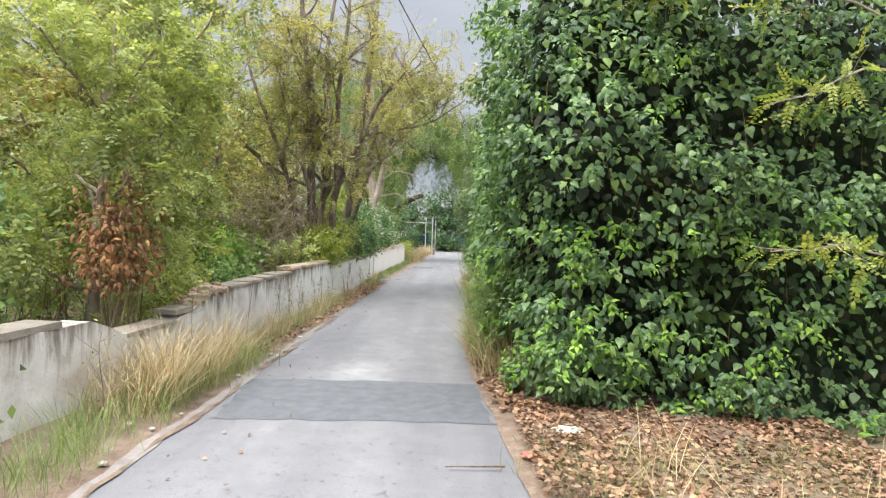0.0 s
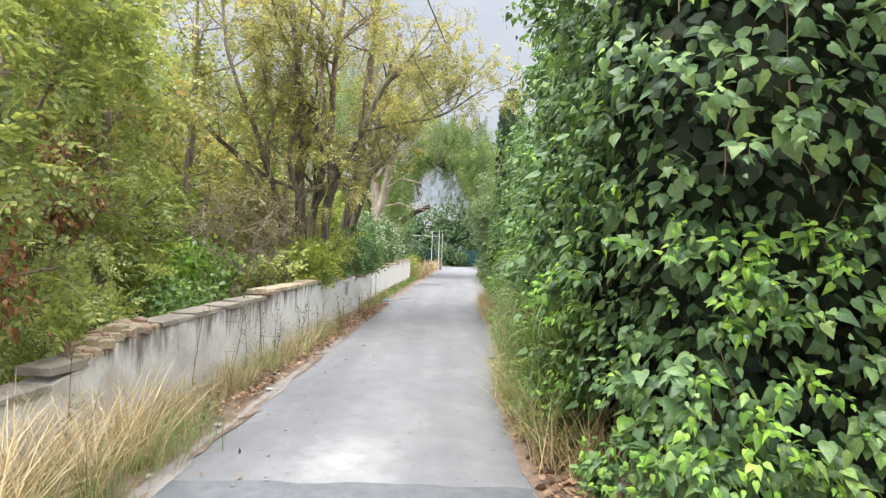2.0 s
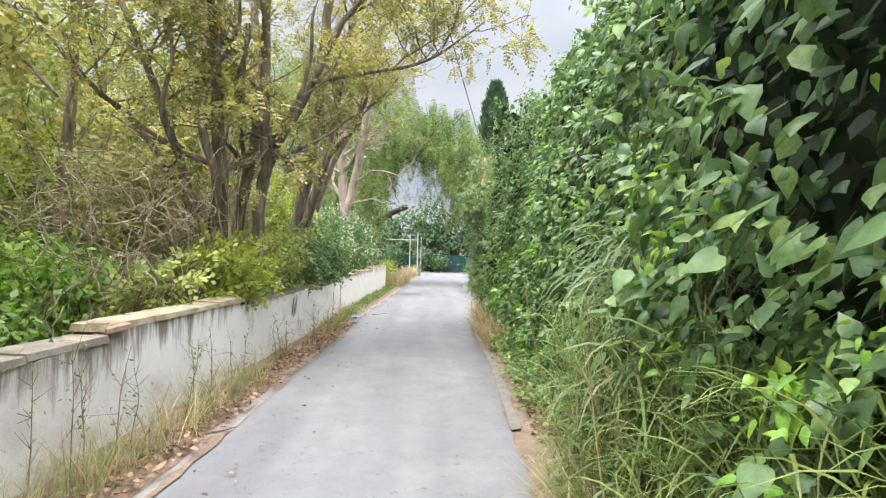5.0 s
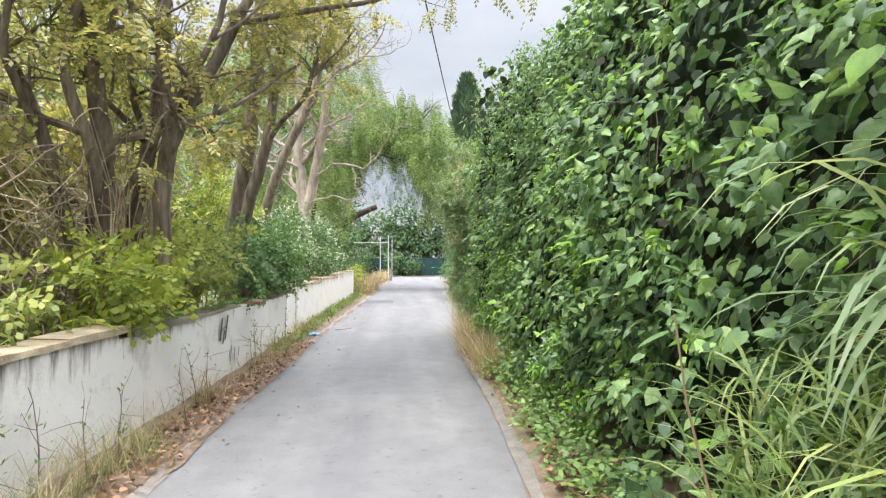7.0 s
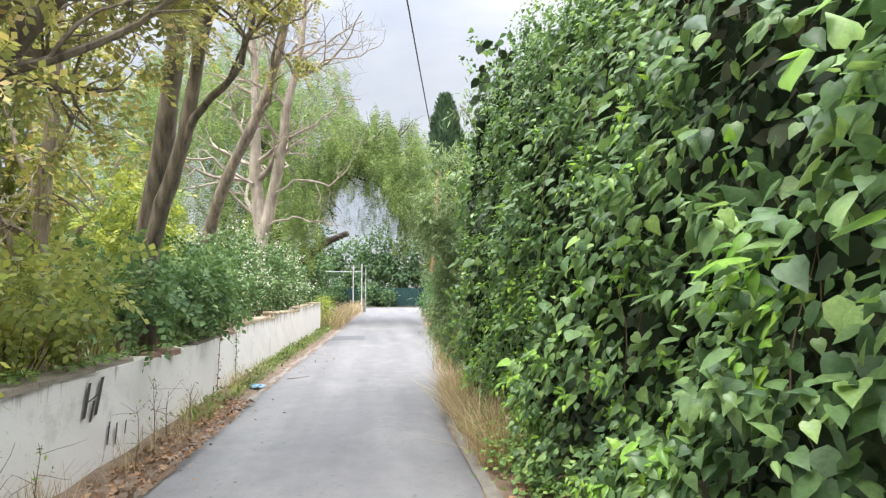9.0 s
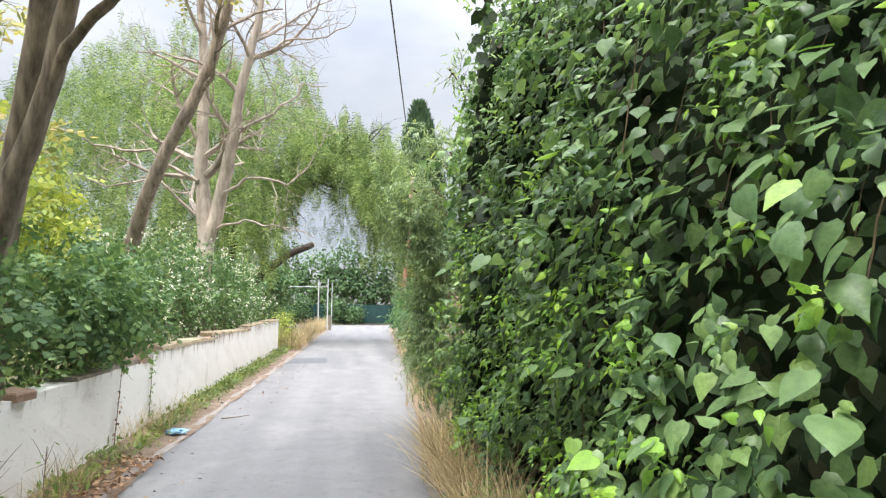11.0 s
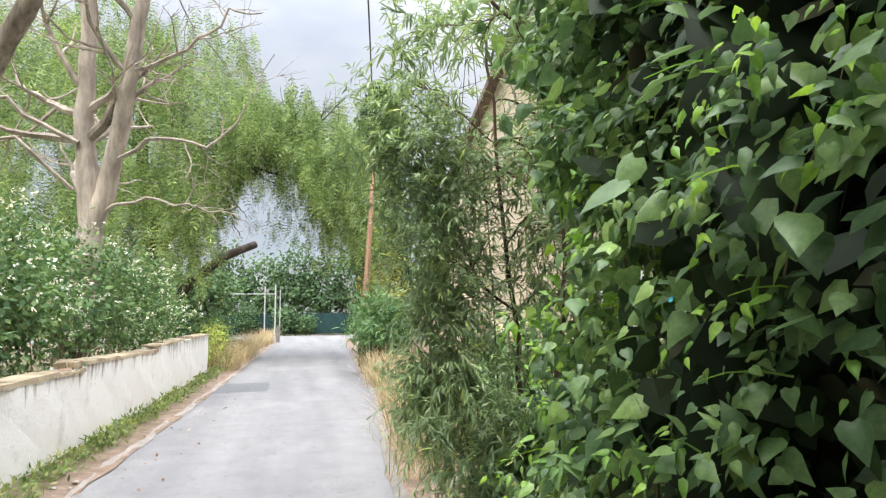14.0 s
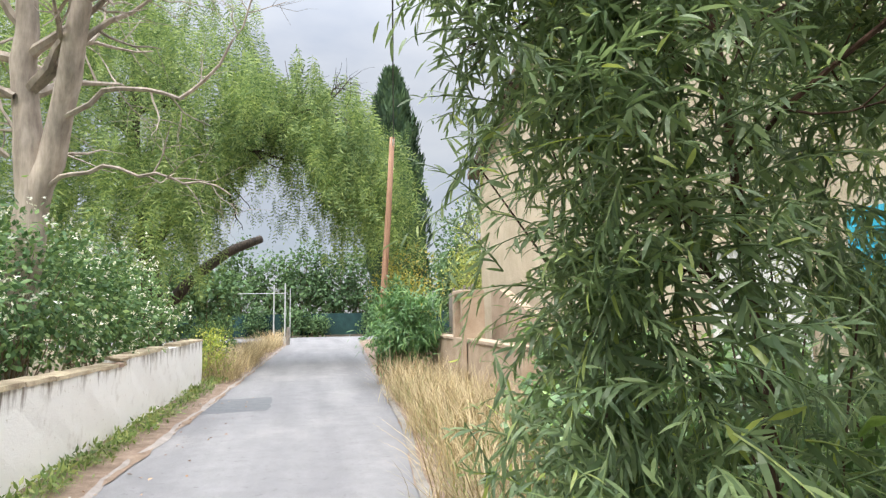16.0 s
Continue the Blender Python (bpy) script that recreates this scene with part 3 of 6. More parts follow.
for r in range(len(rows) - 1):
    k = np.arange(n - 1)
    f.append(np.stack([r * n + k, r * n + k + 1, (r + 1) * n + k + 1, (r + 1) * n + k], 1))
f = np.concatenate(f)[:, ::-1]
g.add(v, f)
# closing faces of both ends
for k in (0, n - 1):
    a, b, c, d = (rows[0][k], rows[6][k], rows[7][k], rows[8][k])
    g.add([a, b, c, d], [[0, 1, 2, 3]])
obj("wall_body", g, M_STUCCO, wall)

# coping slabs, worn and broken, each a piece of its own
r = random.Random(5)
y = -2.0
while y < 36.1:
    ln = r.uniform(0.5, 1.05)
    y1 = min(y + ln, 36.2)
    gap = 7.3 < y < 8.4 or 18.8 < y < 20.0 or 21.4 < y < 22.5 or r.random() < 0.06
    if not gap and y1 - y > 0.2:
        ym = (y + y1) / 2
        hz = float(wall_height(ym)) - 0.045
        xf = float(along(ym, WALL))
        over = r.uniform(0.0, 0.035)
        g = Geo()
        N = 5
        yy = np.linspace(y + 0.006, y1 - 0.006, N)
        jag = np.array([r.uniform(-0.02, 0.012) for _ in yy])
        h = r.uniform(0.035, 0.06)
        dx = along(yy, WALL) - xf
        ring = [np.stack([xf + dx + over + jag, yy, hz + 0 * yy], 1), np.stack([xf + dx + over + jag * 1.3 - 0.008, yy, hz + h + 0.4 * jag], 1),
                np.stack([xf + dx - WALL_THICK - 0.02, yy, hz + h + 0.008 + 0.3 * jag[::-1]], 1), np.stack([xf + dx - WALL_THICK - 0.02, yy, hz + 0 * yy], 1)]
        v = np.concatenate(ring)
        f = []
        for a in range(4):
            b = (a + 1) % 4
            for k in range(N - 1):
                f.append([a * N + k, b * N + k, b * N + k + 1, a * N + k + 1])
        f += [[0, 3 * N, 2 * N, N], [N - 1, 2 * N - 1, 3 * N - 1, 4 * N - 1]]
        g.add(v, f)
        obj("coping_slab", g, M_COPING_GREY if y < 11.2 or 14.6 < y < 22.0 else M_COPING, wall)
    y = y1
# bricks bared where the coping has fallen
for k in range(70):
    y = r.choice([r.uniform(7.5, 8.5), r.uniform(7.8, 8.5), r.uniform(7.8, 8.5), r.uniform(11.2, 11.8), r.uniform(18.7, 20), r.uniform(22.2, 22.9), r.uniform(26, 26.4), r.uniform(30.0, 30.5)])
    x = float(along(y, WALL)) - r.uniform(0.04, 0.22)
    z = float(wall_height(y)) - 0.05
    g = Geo()
    a, b, c = r.uniform(0.05, 0.12), r.uniform(0.05, 0.1), r.uniform(0.04, 0.08)
    box(g, (-a, -b, 0), (a, b, c), 0.012)
    o = obj("brick", g, M_BRICKY if r.random() < 0.5 else M_COPING, wall)
    o.matrix_parent_inverse = Matrix.Identity(4)
    o.matrix_local = Matrix.Translation(-wall.location) @ pose(x, y, z, r.uniform(-8, 8), r.uniform(-8, 8), r.uniform(0, 180))

# broken top course where the coping and render are gone
y = 7.5
while y < 8.6:
    step = r.uniform(0.09, 0.16)
    for off in (0.055, 0.135, 0.215):
        g = Geo()
        h = r.uniform(0.03, 0.11)
        box(g, (-r.uniform(0.035, 0.055), -step * 0.5, -0.05), (r.uniform(0.035, 0.055), step * 0.48, h), 0.014)
        o = obj("brick", g, r.choice([M_BRICKY, M_COPING, M_COPING]), wall)
        o.matrix_parent_inverse = Matrix.Identity(4)
        o.matrix_local = Matrix.Translation(-wall.location) @ pose(float(along(y, WALL)) - off, y, float(wall_height(y)) - 0.05, r.uniform(-7, 7), r.uniform(-10, 10), r.uniform(-14, 14))
    y += step

# sprayed mark: slanted strokes and a few drips
g = Geo()
for (ya, za, yb, zb, w) in ((17.22, 0.60, 17.31, 0.88, 0.03), (17.42, 0.59, 17.54, 0.90, 0.032), (17.26, 0.72, 17.5, 0.77, 0.035), (17.33, 0.55, 17.39, 0.72, 0.024), (17.66, 0.28, 17.7, 0.48, 0.02), (17.82, 0.25, 17.85, 0.44, 0.018), (18.02, 0.3, 18.05, 0.42, 0.016)):
    xa, xb = float(along(ya, WALL)) + 0.016, float(along(yb, WALL)) + 0.016
    g.add([(xa, ya - w, za), (xa, ya + w, za), (xb, yb + w, zb), (xb, yb - w, zb)], [[0, 1, 2, 3]])
obj("spray_mark", g, M_PAINT, wall, "black sprayed strokes")

# crossing slab of newer asphalt
def flat_patch(name, mat, corners, z, label, seed, parts=14):
    """A patch with ragged edges: corners near-left, near-right, far-right, far-left."""
    rr = random.Random(seed)
    a, b, c, d = [np.array(p, float) for p in corners]
    g = Geo()
    N = parts
    v = []
    for i in range(N + 1):
        for j in range(N + 1):
            s, t = i / N, j / N
            p = (a * (1 - s) + b * s) * (1 - t) + (d * (1 - s) + c * s) * t
            jit = 0.03 if i in (0, N) or j in (0, N) else 0.0
            v.append((p[0] + rr.uniform(-jit, jit), p[1] + rr.uniform(-jit, jit), float(road_z(p[0], p[1])) + z))
    g.add(v, [[i * (N + 1) + j, (i + 1) * (N + 1) + j, (i + 1) * (N + 1) + j + 1, i * (N + 1) + j + 1] for i in range(N) for j in range(N)])
    return tagged(obj(name, g, mat), label, "patch", kind="structure")


flat_patch("asphalt_patch", M_PATCH, [(-2.0, 5.55), (0.56, 5.68), (0.46, 7.2), (-2.12, 7.1)], 0.004, "darker rectangular repair across the lane", 1)
flat_patch("asphalt_patch", M_PATCH, [(-1.75, 32.1), (-0.45, 32.2), (-0.5, 34.0), (-1.6, 34.0)], 0.004, "darker repair at the lane's edge", 2)
# concrete edging on the hedge side
g = Geo()
strip(g, 12.5, 56, 0.3, lambda y: along(y, RIGHT) - 0.05 + 0.012 * wob(y, 2), lambda y: along(y, RIGHT) + 0.05 + 0.03 * wob(y, 1.5, 3), 3, lambda x, y, t: 0.03 + 0.02 * t + 0.006 * np.sin(y * 7 + x * 5))
tagged(obj("kerb", g, M_KERB, smooth=True), "low worn concrete edging, partly buried", "kerb", kind="structure")
g = Geo()
strip(g, 3, 56, 0.2, lambda y: along(y, LEFT) - 0.03 + 0.05 * wob(y, 1.4, 6), lambda y: along(y, LEFT) + 0.07 + 0.05 * wob(y, 1.1, 2), 3, lambda x, y, t: 0.008 + 0.022 * (1 - t) + 0.005 * np.sin(y * 7 + x * 5) * (1 - t))
tagged(obj("dusty_edge", g, M_EDGE, smooth=True), "pinkish dust and grit along the asphalt's edge", "road edge", kind="structure")


# ---- plants ----
def clump_points(n, centre, radii, shell=0.55, gaps=0.35, seed=0.0):
    """Points in a lumpy ellipsoid, denser near its skin, with gaps."""
    out = np.zeros((0, 3))
    while len(out) < n:
        d = sphere_dirs(n * 2)
        rad = shell + (1 - shell) * rng.random(n * 2) ** 0.7
        lump = 0.78 + 0.3 * np.sin(d[:, 0] * 5 + seed) * np.sin(d[:, 1] * 4 + seed * 2 + 1) + 0.2 * np.sin(d[:, 2] * 7 + seed * 3)
        p = d * (rad * lump)[:, None]
        q = p * 3.1 + seed
        keep = np.sin(q[:, 0] * 1.7) * np.sin(q[:, 1] * 1.9 + 1) * np.sin(q[:, 2] * 1.6 + 2) > -gaps
        out = np.concatenate([out, p[keep]])
    return out[:n] * np.array(radii) + np.array(centre)


def shrub(name, base, centre, radii, leaf, mat, n_clumps, per, size, label, category="bush", group="", inner_mat=None, stems=26, hang=0.3, spread=0.16, flowers=0, shell=0.5, gaps=0.35, stem_r=0.012, grouped="", floor=0.05, wall_x=None):
    t = thing(name, base, label, category, group)
    pts = clump_points(n_clumps, centre, radii, shell, gaps, rng.random() * 6)
    pts = pts[pts[:, 2] > floor + 0.02]
    g = Geo()
    base = np.array(base, float)
    for p in pts[rng.permutation(len(pts))[:stems]]:
        s = base + np.array([rng.normal() * radii[0] * 0.2, rng.normal() * radii[1] * 0.3, 0])
        m1 = s * 0.6 + p * 0.4 + np.array([0, 0, 0.15 * radii[2]]) + rng.normal(size=3) * 0.07
        q = np.linspace(0, 1, 7)[:, None]
        tube(g, (1 - q) ** 2 * s + 2 * q * (1 - q) * m1 + q * q * p, np.linspace(stem_r, stem_r * 0.3, 7), 4, False)
    tagged(obj("stem_tangle", g, inner_mat or M_TWIG, t), kind="stuff")
    c = np.repeat(pts, per, 0)
    N = len(c)
    pos = c + rng.normal(size=(N, 3)) * spread
    pos[:, 2] = np.maximum(pos[:, 2], floor)
    out = unit((pos - np.array(centre)) / np.array(radii) ** 1.2)
    tip = unit(out * 0.6 + rng.normal(size=(N, 3)) * 0.6 - np.array([0, 0, hang]))
    nor = unit(out * 0.6 + rng.normal(size=(N, 3)) * 0.45 + np.array([0, 0, 0.7]))
    g = Geo()
    scatter(g, leaf, pos, tip, nor, size * rng.uniform(0.6, 1.25, N))
    obj("foliage", g, mat, t)
    if flowers:
        g = Geo()
        k = rng.permutation(np.flatnonzero(np.linalg.norm((pos - np.array(centre)) / np.array(radii), axis=1) > 0.82))[:flowers]
        fp = pos[k] + out[k] * 0.07 + np.array([0, 0, 0.03])
        for _ in range(5):
            m = len(k)
            scatter(g, L_OVAL, fp + rng.normal(size=(m, 3)) * 0.02, rng.normal(size=(m, 3)) + out[k] * 0.5, out[k] + rng.normal(size=(m, 3)) * 0.4 + np.array([0, 0, 0.8]), rng.uniform(0.036, 0.062, m))
        obj("blossom", g, M_PETAL, t, "small white flower heads")
    return t


def limb(start, direction, length, r0, r1, steps=7, wander=0.12, lift=0.0):
    p = np.array(start, float)
    d = unit(np.array(direction, float))
    pts = [p]
    for _ in range(steps):
        d = unit(d + rng.normal(size=3) * wander + np.array([0, 0, lift]))
        p = p + d * length / steps
        pts.append(p)
    return np.array(pts), np.linspace(r0, r1, steps + 1)


def branch_out(geo, pts, rads, count, level, length, k=5, lift=0.05, start=0.35, wander=0.16, spread=0.9, twigs=None):
    """Side branches along a limb; the last level's limbs are gathered as twigs."""
    for _ in range(count):
        t = start + (1 - start) * rng.random()
        i = min(int(t * (len(pts) - 1)), len(pts) - 2)
        p = pts[i] + (pts[i + 1] - pts[i]) * (t * (len(pts) - 1) - i)
        axis = unit(pts[i + 1] - pts[i])
        side = unit(np.cross(axis, rng.normal(size=3)))
        d = axis * (1 - spread * 0.5) + side * spread
        ln = length * rng.uniform(0.6, 1.2) * (1.15 - 0.5 * t)
        r0 = max(rads[i] * 0.55, 0.004)
        q, s = limb(p, d, ln, r0, r0 * 0.3, 5 if level else 4, wander, lift)
        tube(geo, q, s, k if level else 3, False)
        if level:
            branch_out(geo, q, s, max(2, count - 1), level - 1, length * 0.55, 4, lift, 0.25, wander, spread, twigs)
        elif twigs is not None:
            twigs.append(q)


def leafy(geo, twigs, leaf, per, size, droop=0.35, jitter=0.05):
    pos, tip = [], []
    for q in twigs:
        t = rng.random(per) ** 0.8
        i = np.minimum((t * (len(q) - 1)).astype(int), len(q) - 2)
        fr = (t * (len(q) - 1) - i)[:, None]
        pos.append(q[i] * (1 - fr) + q[i + 1] * fr)
        tip.append(unit(q[i + 1] - q[i]) * 0.5 + rng.normal(size=(per, 3)) * 0.6)
    pos, tip = np.concatenate(pos), np.concatenate(tip)
    pos = pos + rng.normal(size=pos.shape) * jitter
    tip[:, 2] -= droop
    keep = rng.random(len(pos)) < along(pos[:, 2], [(0, 1.0), (4.0, 1.0), (5.5, 0.75), (8, 0.5)])
    pos, tip = pos[keep], tip[keep]
    nor = rng.normal(size=pos.shape) * 0.45 + np.array([0, 0, 1.0])
    scatter(geo, leaf, pos, tip, nor, size * rng.uniform(0.65, 1.25, len(pos)))


def tree(name, stems, label, bark, leaf, mat, per, size, limbs=7, limb_len=2.2, levels=1, counts=6, group="trees", lift=0.06, droop=0.35, category="tree", start=0.35, leaf_label="", spread=0.9, k=8):
    """stems: list of (points, base radius, top radius)."""
    base = np.array(stems[0][0][0], float)
    t = thing(name, tuple(base), label, category, group)
    twigs, wood = [], bark if not per or bark is not M_BARK_PALE else M_TWIG
    for pts, r0, r1 in stems:
        pts = np.array(pts, float)
        u = np.linspace(0, len(pts) - 1, 5 * (len(pts) - 1) + 1)
        line = np.stack([np.interp(u, np.arange(len(pts)), pts[:, c]) for c in range(3)], 1)
        sm = line.copy()
        for _ in range(4):
            sm[1:-1] = (sm[:-2] + sm[1:-1] * 2 + sm[2:]) / 4
        bend = np.arange(len(sm))[:, None] * np.array([0.55, 0.47, 0.0]) + rng.uniform(0, 6, 3)
        sm[1:] += (np.sin(bend) * np.array([0.05, 0.05, 0.0]) * min(1.0, r0 / 0.1))[1:]
        sm[1:-1] += rng.normal(size=(len(sm) - 2, 3)) * 0.012
        rad = np.linspace(r0, r1, len(sm)) * (1 + 0.05 * np.sin(np.arange(len(sm)) * 1.9))
        if pts[0][2] < 1.0:
            rad[0] *= 1.35
        else:                                       # a fork grows out of its trunk
            rad[:3] *= np.array([0.35, 0.75, 0.95])
        gt = Geo()
        tube(gt, sm, rad, k)
        stem = obj("trunk", gt, bark, t, smooth=True)
        for _ in range(limbs):
            tt = start + (1 - start) * rng.random()
            i = min(int(tt * (len(sm) - 1)), len(sm) - 2)
            a = rng.uniform(0, 2 * np.pi)
            d = np.array([np.cos(a), np.sin(a), rng.uniform(0.25, 1.0)])
            q, s = limb(sm[i], d, limb_len * rng.uniform(0.6, 1.2) * (1.2 - 0.5 * tt), rad[i] * 0.5, 0.012, 8, 0.15, lift)
            gb = Geo()
            tube(gb, q, s, 6, False)
            branch_out(gb, q, s, counts, levels, limb_len * 0.5, 5, lift, 0.2, 0.18, spread, twigs)
            obj("limb", gb, wood, stem)
    if per and twigs:
        g = Geo()
        leafy(g, twigs, leaf, per, size, droop)
        obj("crown", g, mat, t, leaf_label)
    return t


# ivy hedge
def hedge_at(s, z, y1=20.2):
    """Skin of the hedge and its outward normals: a rounded near end, the long face by the lane, a far end."""
    n = len(s)
    x, y, nx, ny = np.zeros(n), np.zeros(n), np.zeros(n), np.zeros(n)
    a = s < 3.0                                     # near end, facing back along the lane
    x[a], y[a], nx[a], ny[a] = 4.4 - s[a], 5.75, 0, -1
    b = (s >= 3.0) & (s < 4.2)                      # rounded corner
    th = (s[b] - 3.0) / 1.2 * np.pi / 2
    x[b], y[b] = 1.4 - 0.62 * np.sin(th), 6.55 - 0.8 * np.cos(th)
    nx[b], ny[b] = -np.sin(th), -np.cos(th)
    c = (s >= 4.2) & (s < 4.2 + (y1 - 6.55))
    y[c] = 6.55 + s[c] - 4.2
    x[c] = along(y[c], [(6.5, 0.75), (8.0, 0.72), (10, 0.85), (12, 1.0), (14, 1.0), (17, 1.06), (19.2, 0.96), (20.0, 0.98), (20.2, 1.05)])
    nx[c], ny[c] = -1, 0
    d = s >= 4.2 + (y1 - 6.55)
    x[d], y[d], nx[d], ny[d] = 1.05 + (s[d] - 4.2 - (y1 - 6.55)), y1, 0, 1
    near = along(z, [(0, 0.10), (0.6, 0.0), (2.0, -0.14), (3.0, -0.24), (4.2, -0.22), (5.1, 0.2)])
    far = along(z, [(0, 0.08), (0.6, 0.0), (2.2, -0.02), (3.0, 0.05), (3.6, 0.18), (4.3, 0.5), (5.1, 1.0)])
    w = along(y, [(8.5, 0.0), (12.5, 1.0), (17.0, 1.0), (20.0, 0.75)])
    lean = near * (1 - w) + far * w
    bulge = 0.21 * np.sin(y * 2.3 + z * 1.1 + x) * np.sin(z * 2.1 + y * 0.7 + 1) + 0.15 * np.sin(y * 5.1 + z * 3.7 + x * 4) * np.sin(z * 6.3 - y * 1.9)
    push = bulge - lean
    x, y = x + nx * push, y + ny * push
    nrm = np.stack([nx, ny, 0.25 + 0.5 * (z > 4.4)], 1)
    return np.stack([x, y, z], 1), unit(nrm)


HEDGE_LONG = 4.2 + (20.2 - 6.55) + 2.0


def hedge_surface(n, s0=-1.1, s1=HEDGE_LONG):
    return hedge_at(s0 + rng.random(n) * (s1 - s0), rng.random(n) ** 1.05 * 5.0)


def fullness(p):
    """Where the hedge bears leaves thickly (1) and where it is hollow (0)."""
    f = np.sin(p[:, 1] * 3.1 + np.sin(p[:, 2] * 2.3) * 1.3 + p[:, 0]) * np.sin(p[:, 2] * 3.9 + np.sin(p[:, 1] * 1.7) * 1.6)
    return np.clip(0.6 + 0.95 * f + along(p[:, 1], [(5.5, 0.12), (7, 0.1), (9, -0.08), (11, -0.2), (14, -0.15), (15.5, 0.08), (16.5, 0.3), (18.5, 0.4), (19.2, 0.6), (21, 0.6)]), 0.12, 1.0)


hedge = thing("ivy_hedge", (2.4, 12.5, 0), "tall dense hedge of broad-leaved green ivy beside the lane", "hedge")


def ivy_layer(name, n, near, depth, size, mat, hang=0.9, loose=0.04, tilt=0.3, zmin=0.06, label="", shape=L_HEART):
    p, nr = hedge_surface(n)
    p = p - nr * rng.uniform(near, depth, (n, 1)) + rng.normal(size=p.shape) * loose
    k = (p[:, 2] > zmin) & (rng.random(n) < fullness(p) + 0.25)
    p, nr = p[k], nr[k]
    m = len(p)
    side = np.cross(nr, [0, 0, 1.0])
    tip = np.array([0, 0, -hang]) + side * rng.normal(size=(m, 1)) * 0.55 + nr * rng.uniform(0.0, 0.9, (m, 1)) + rng.normal(size=(m, 3)) * 0.15
    nor = nr * 0.7 + np.array([0, 0, 0.75]) + rng.normal(size=(m, 3)) * tilt
    g = Geo()
    scatter(g, shape, p, tip, nor, size * rng.uniform(0.55, 1.25, m))
    return obj(name, g, mat, hedge, label, smooth=True)


tagged(ivy_layer("skin_leaves", 11000, 0.06, 0.34, 0.088, M_IVY, 0.7, 0.05, 0.5), kind="stuff")
# leafy shoots: whorls of hanging leaves along arching stems, the youngest leaves at their ends
m, per = 4700, 12
p, nr = hedge_surface(m)
k = rng.random(m) < fullness(p) + 0.05
p, nr = p[k], nr[k]
m = len(p)
side = np.cross(nr, [0, 0, 1.0])
low = along(p[:, 2], [(0, 0.35), (0.7, 1), (5, 1)])[:, None]
d0 = unit(nr * rng.uniform(0.6, 1.1, (m, 1)) + side * rng.normal(size=(m, 1)) * 0.5 + np.array([0, 0, 1.0]) * rng.uniform(-0.2, 0.9, (m, 1)))
ln = (rng.uniform(0.16, 0.42, (m, 1)) * low * along(p[:, 1], [(8, 1.0), (10, 0.8), (21, 0.8)])[:, None])[:, :, None]
t = np.linspace(0.1, 1, per)[None, :, None]
axis = (p - nr * 0.16)[:, None] + d0[:, None] * ln * t + np.array([0, 0, -0.5]) * ln * t * t
turn = rng.random((m, 1)) * 6.3 + np.arange(per)[None] * 2.4
up = np.array([0, 0, 1.0])
ring = side[:, None] * np.cos(turn)[:, :, None] + up * np.sin(turn)[:, :, None]
pos = axis + ring * rng.uniform(0.015, 0.055, (m, per, 1)) + rng.normal(size=axis.shape) * 0.012
tip = ring * 0.6 + nr[:, None] * rng.uniform(0.15, 0.85, (m, per, 1)) + rng.normal(size=axis.shape) * 0.28 + np.array([0, 0, -0.55])
nor = nr[:, None] * 0.8 + ring * 0.3 + np.array([0, 0, 0.65]) + rng.normal(size=axis.shape) * 0.4
size = 0.087 * rng.uniform(0.6, 1.3, (m, per)) * (1.15 - 0.68 * t[:, :, 0]) * along(p[:, 1], [(5, 1), (13.5, 1), (17, 0.72), (21, 0.72)])[:, None] * along(p[:, 2], [(0, 1.08), (2.5, 1.0), (4, 0.85)])[:, None]
patch = 0.5 + 0.5 * np.sin(p[:, 1] * 2.9 + p[:, 2] * 1.3 + 0.6) * np.sin(p[:, 2] * 4.3 - p[:, 1] * 1.1)
fresh = (rng.random(m) < along(p[:, 2], [(0, 1.5), (1.5, 1.3), (2.2, 0.6), (3.0, 0.35), (5, 0.25)]) * along(p[:, 1], [(5.6, 1.0), (8, 0.8), (9.5, 0.35), (12, 0.35), (14, 0.7), (15, 1.1), (20, 1.2)]) * (0.12 + 0.88 * patch ** 1.2))[:, None] & (t[:, :, 0] > rng.uniform(0.25, 0.8, (m, 1)))
ok = (pos[:, :, 2] > 0.05) & (pos[:, :, 0] > along(pos[:, :, 1], [(8, -0.5), (11, 0.2), (13, 0.5), (21, 0.5)]))
for name, pick, mat, label in (("shoot_leaves", ok & ~fresh, M_IVY, ""), ("young_leaves", ok & fresh, M_IVY_YOUNG, "light green young shoots")):
    g = Geo()
    kindof = rng.random(pick.shape)
    for shape, lo, hi in ((L_HEART if mat is M_IVY else L_HEART_POINTED, 0.0, 0.4), (L_HEART_FOLDED, 0.4, 0.72), (L_HEART_WAVY if mat is M_IVY else L_HEART_POINTED, 0.72, 1.0)):
        some = pick & (kindof >= lo) & (kindof < hi)
        scatter(g, shape, pos[some], tip[some], nor[some], size[some])
    tagged(obj(name, g, mat, hedge, label, smooth=True), kind="stuff")
g = Geo()
for a in axis[::3]:
    tube(g, a[::3], np.linspace(0.0035, 0.0015, len(a[::3])), 3, False)
tagged(obj("shoot_wood", g, M_IVY_YOUNG, hedge), kind="stuff")
tagged(ivy_layer("inner_leaves", 10000, 0.28, 0.62, 0.1, M_IVY, 0.7, 0.07, 0.5, shape=L_OVAL_WIDE), kind="stuff")
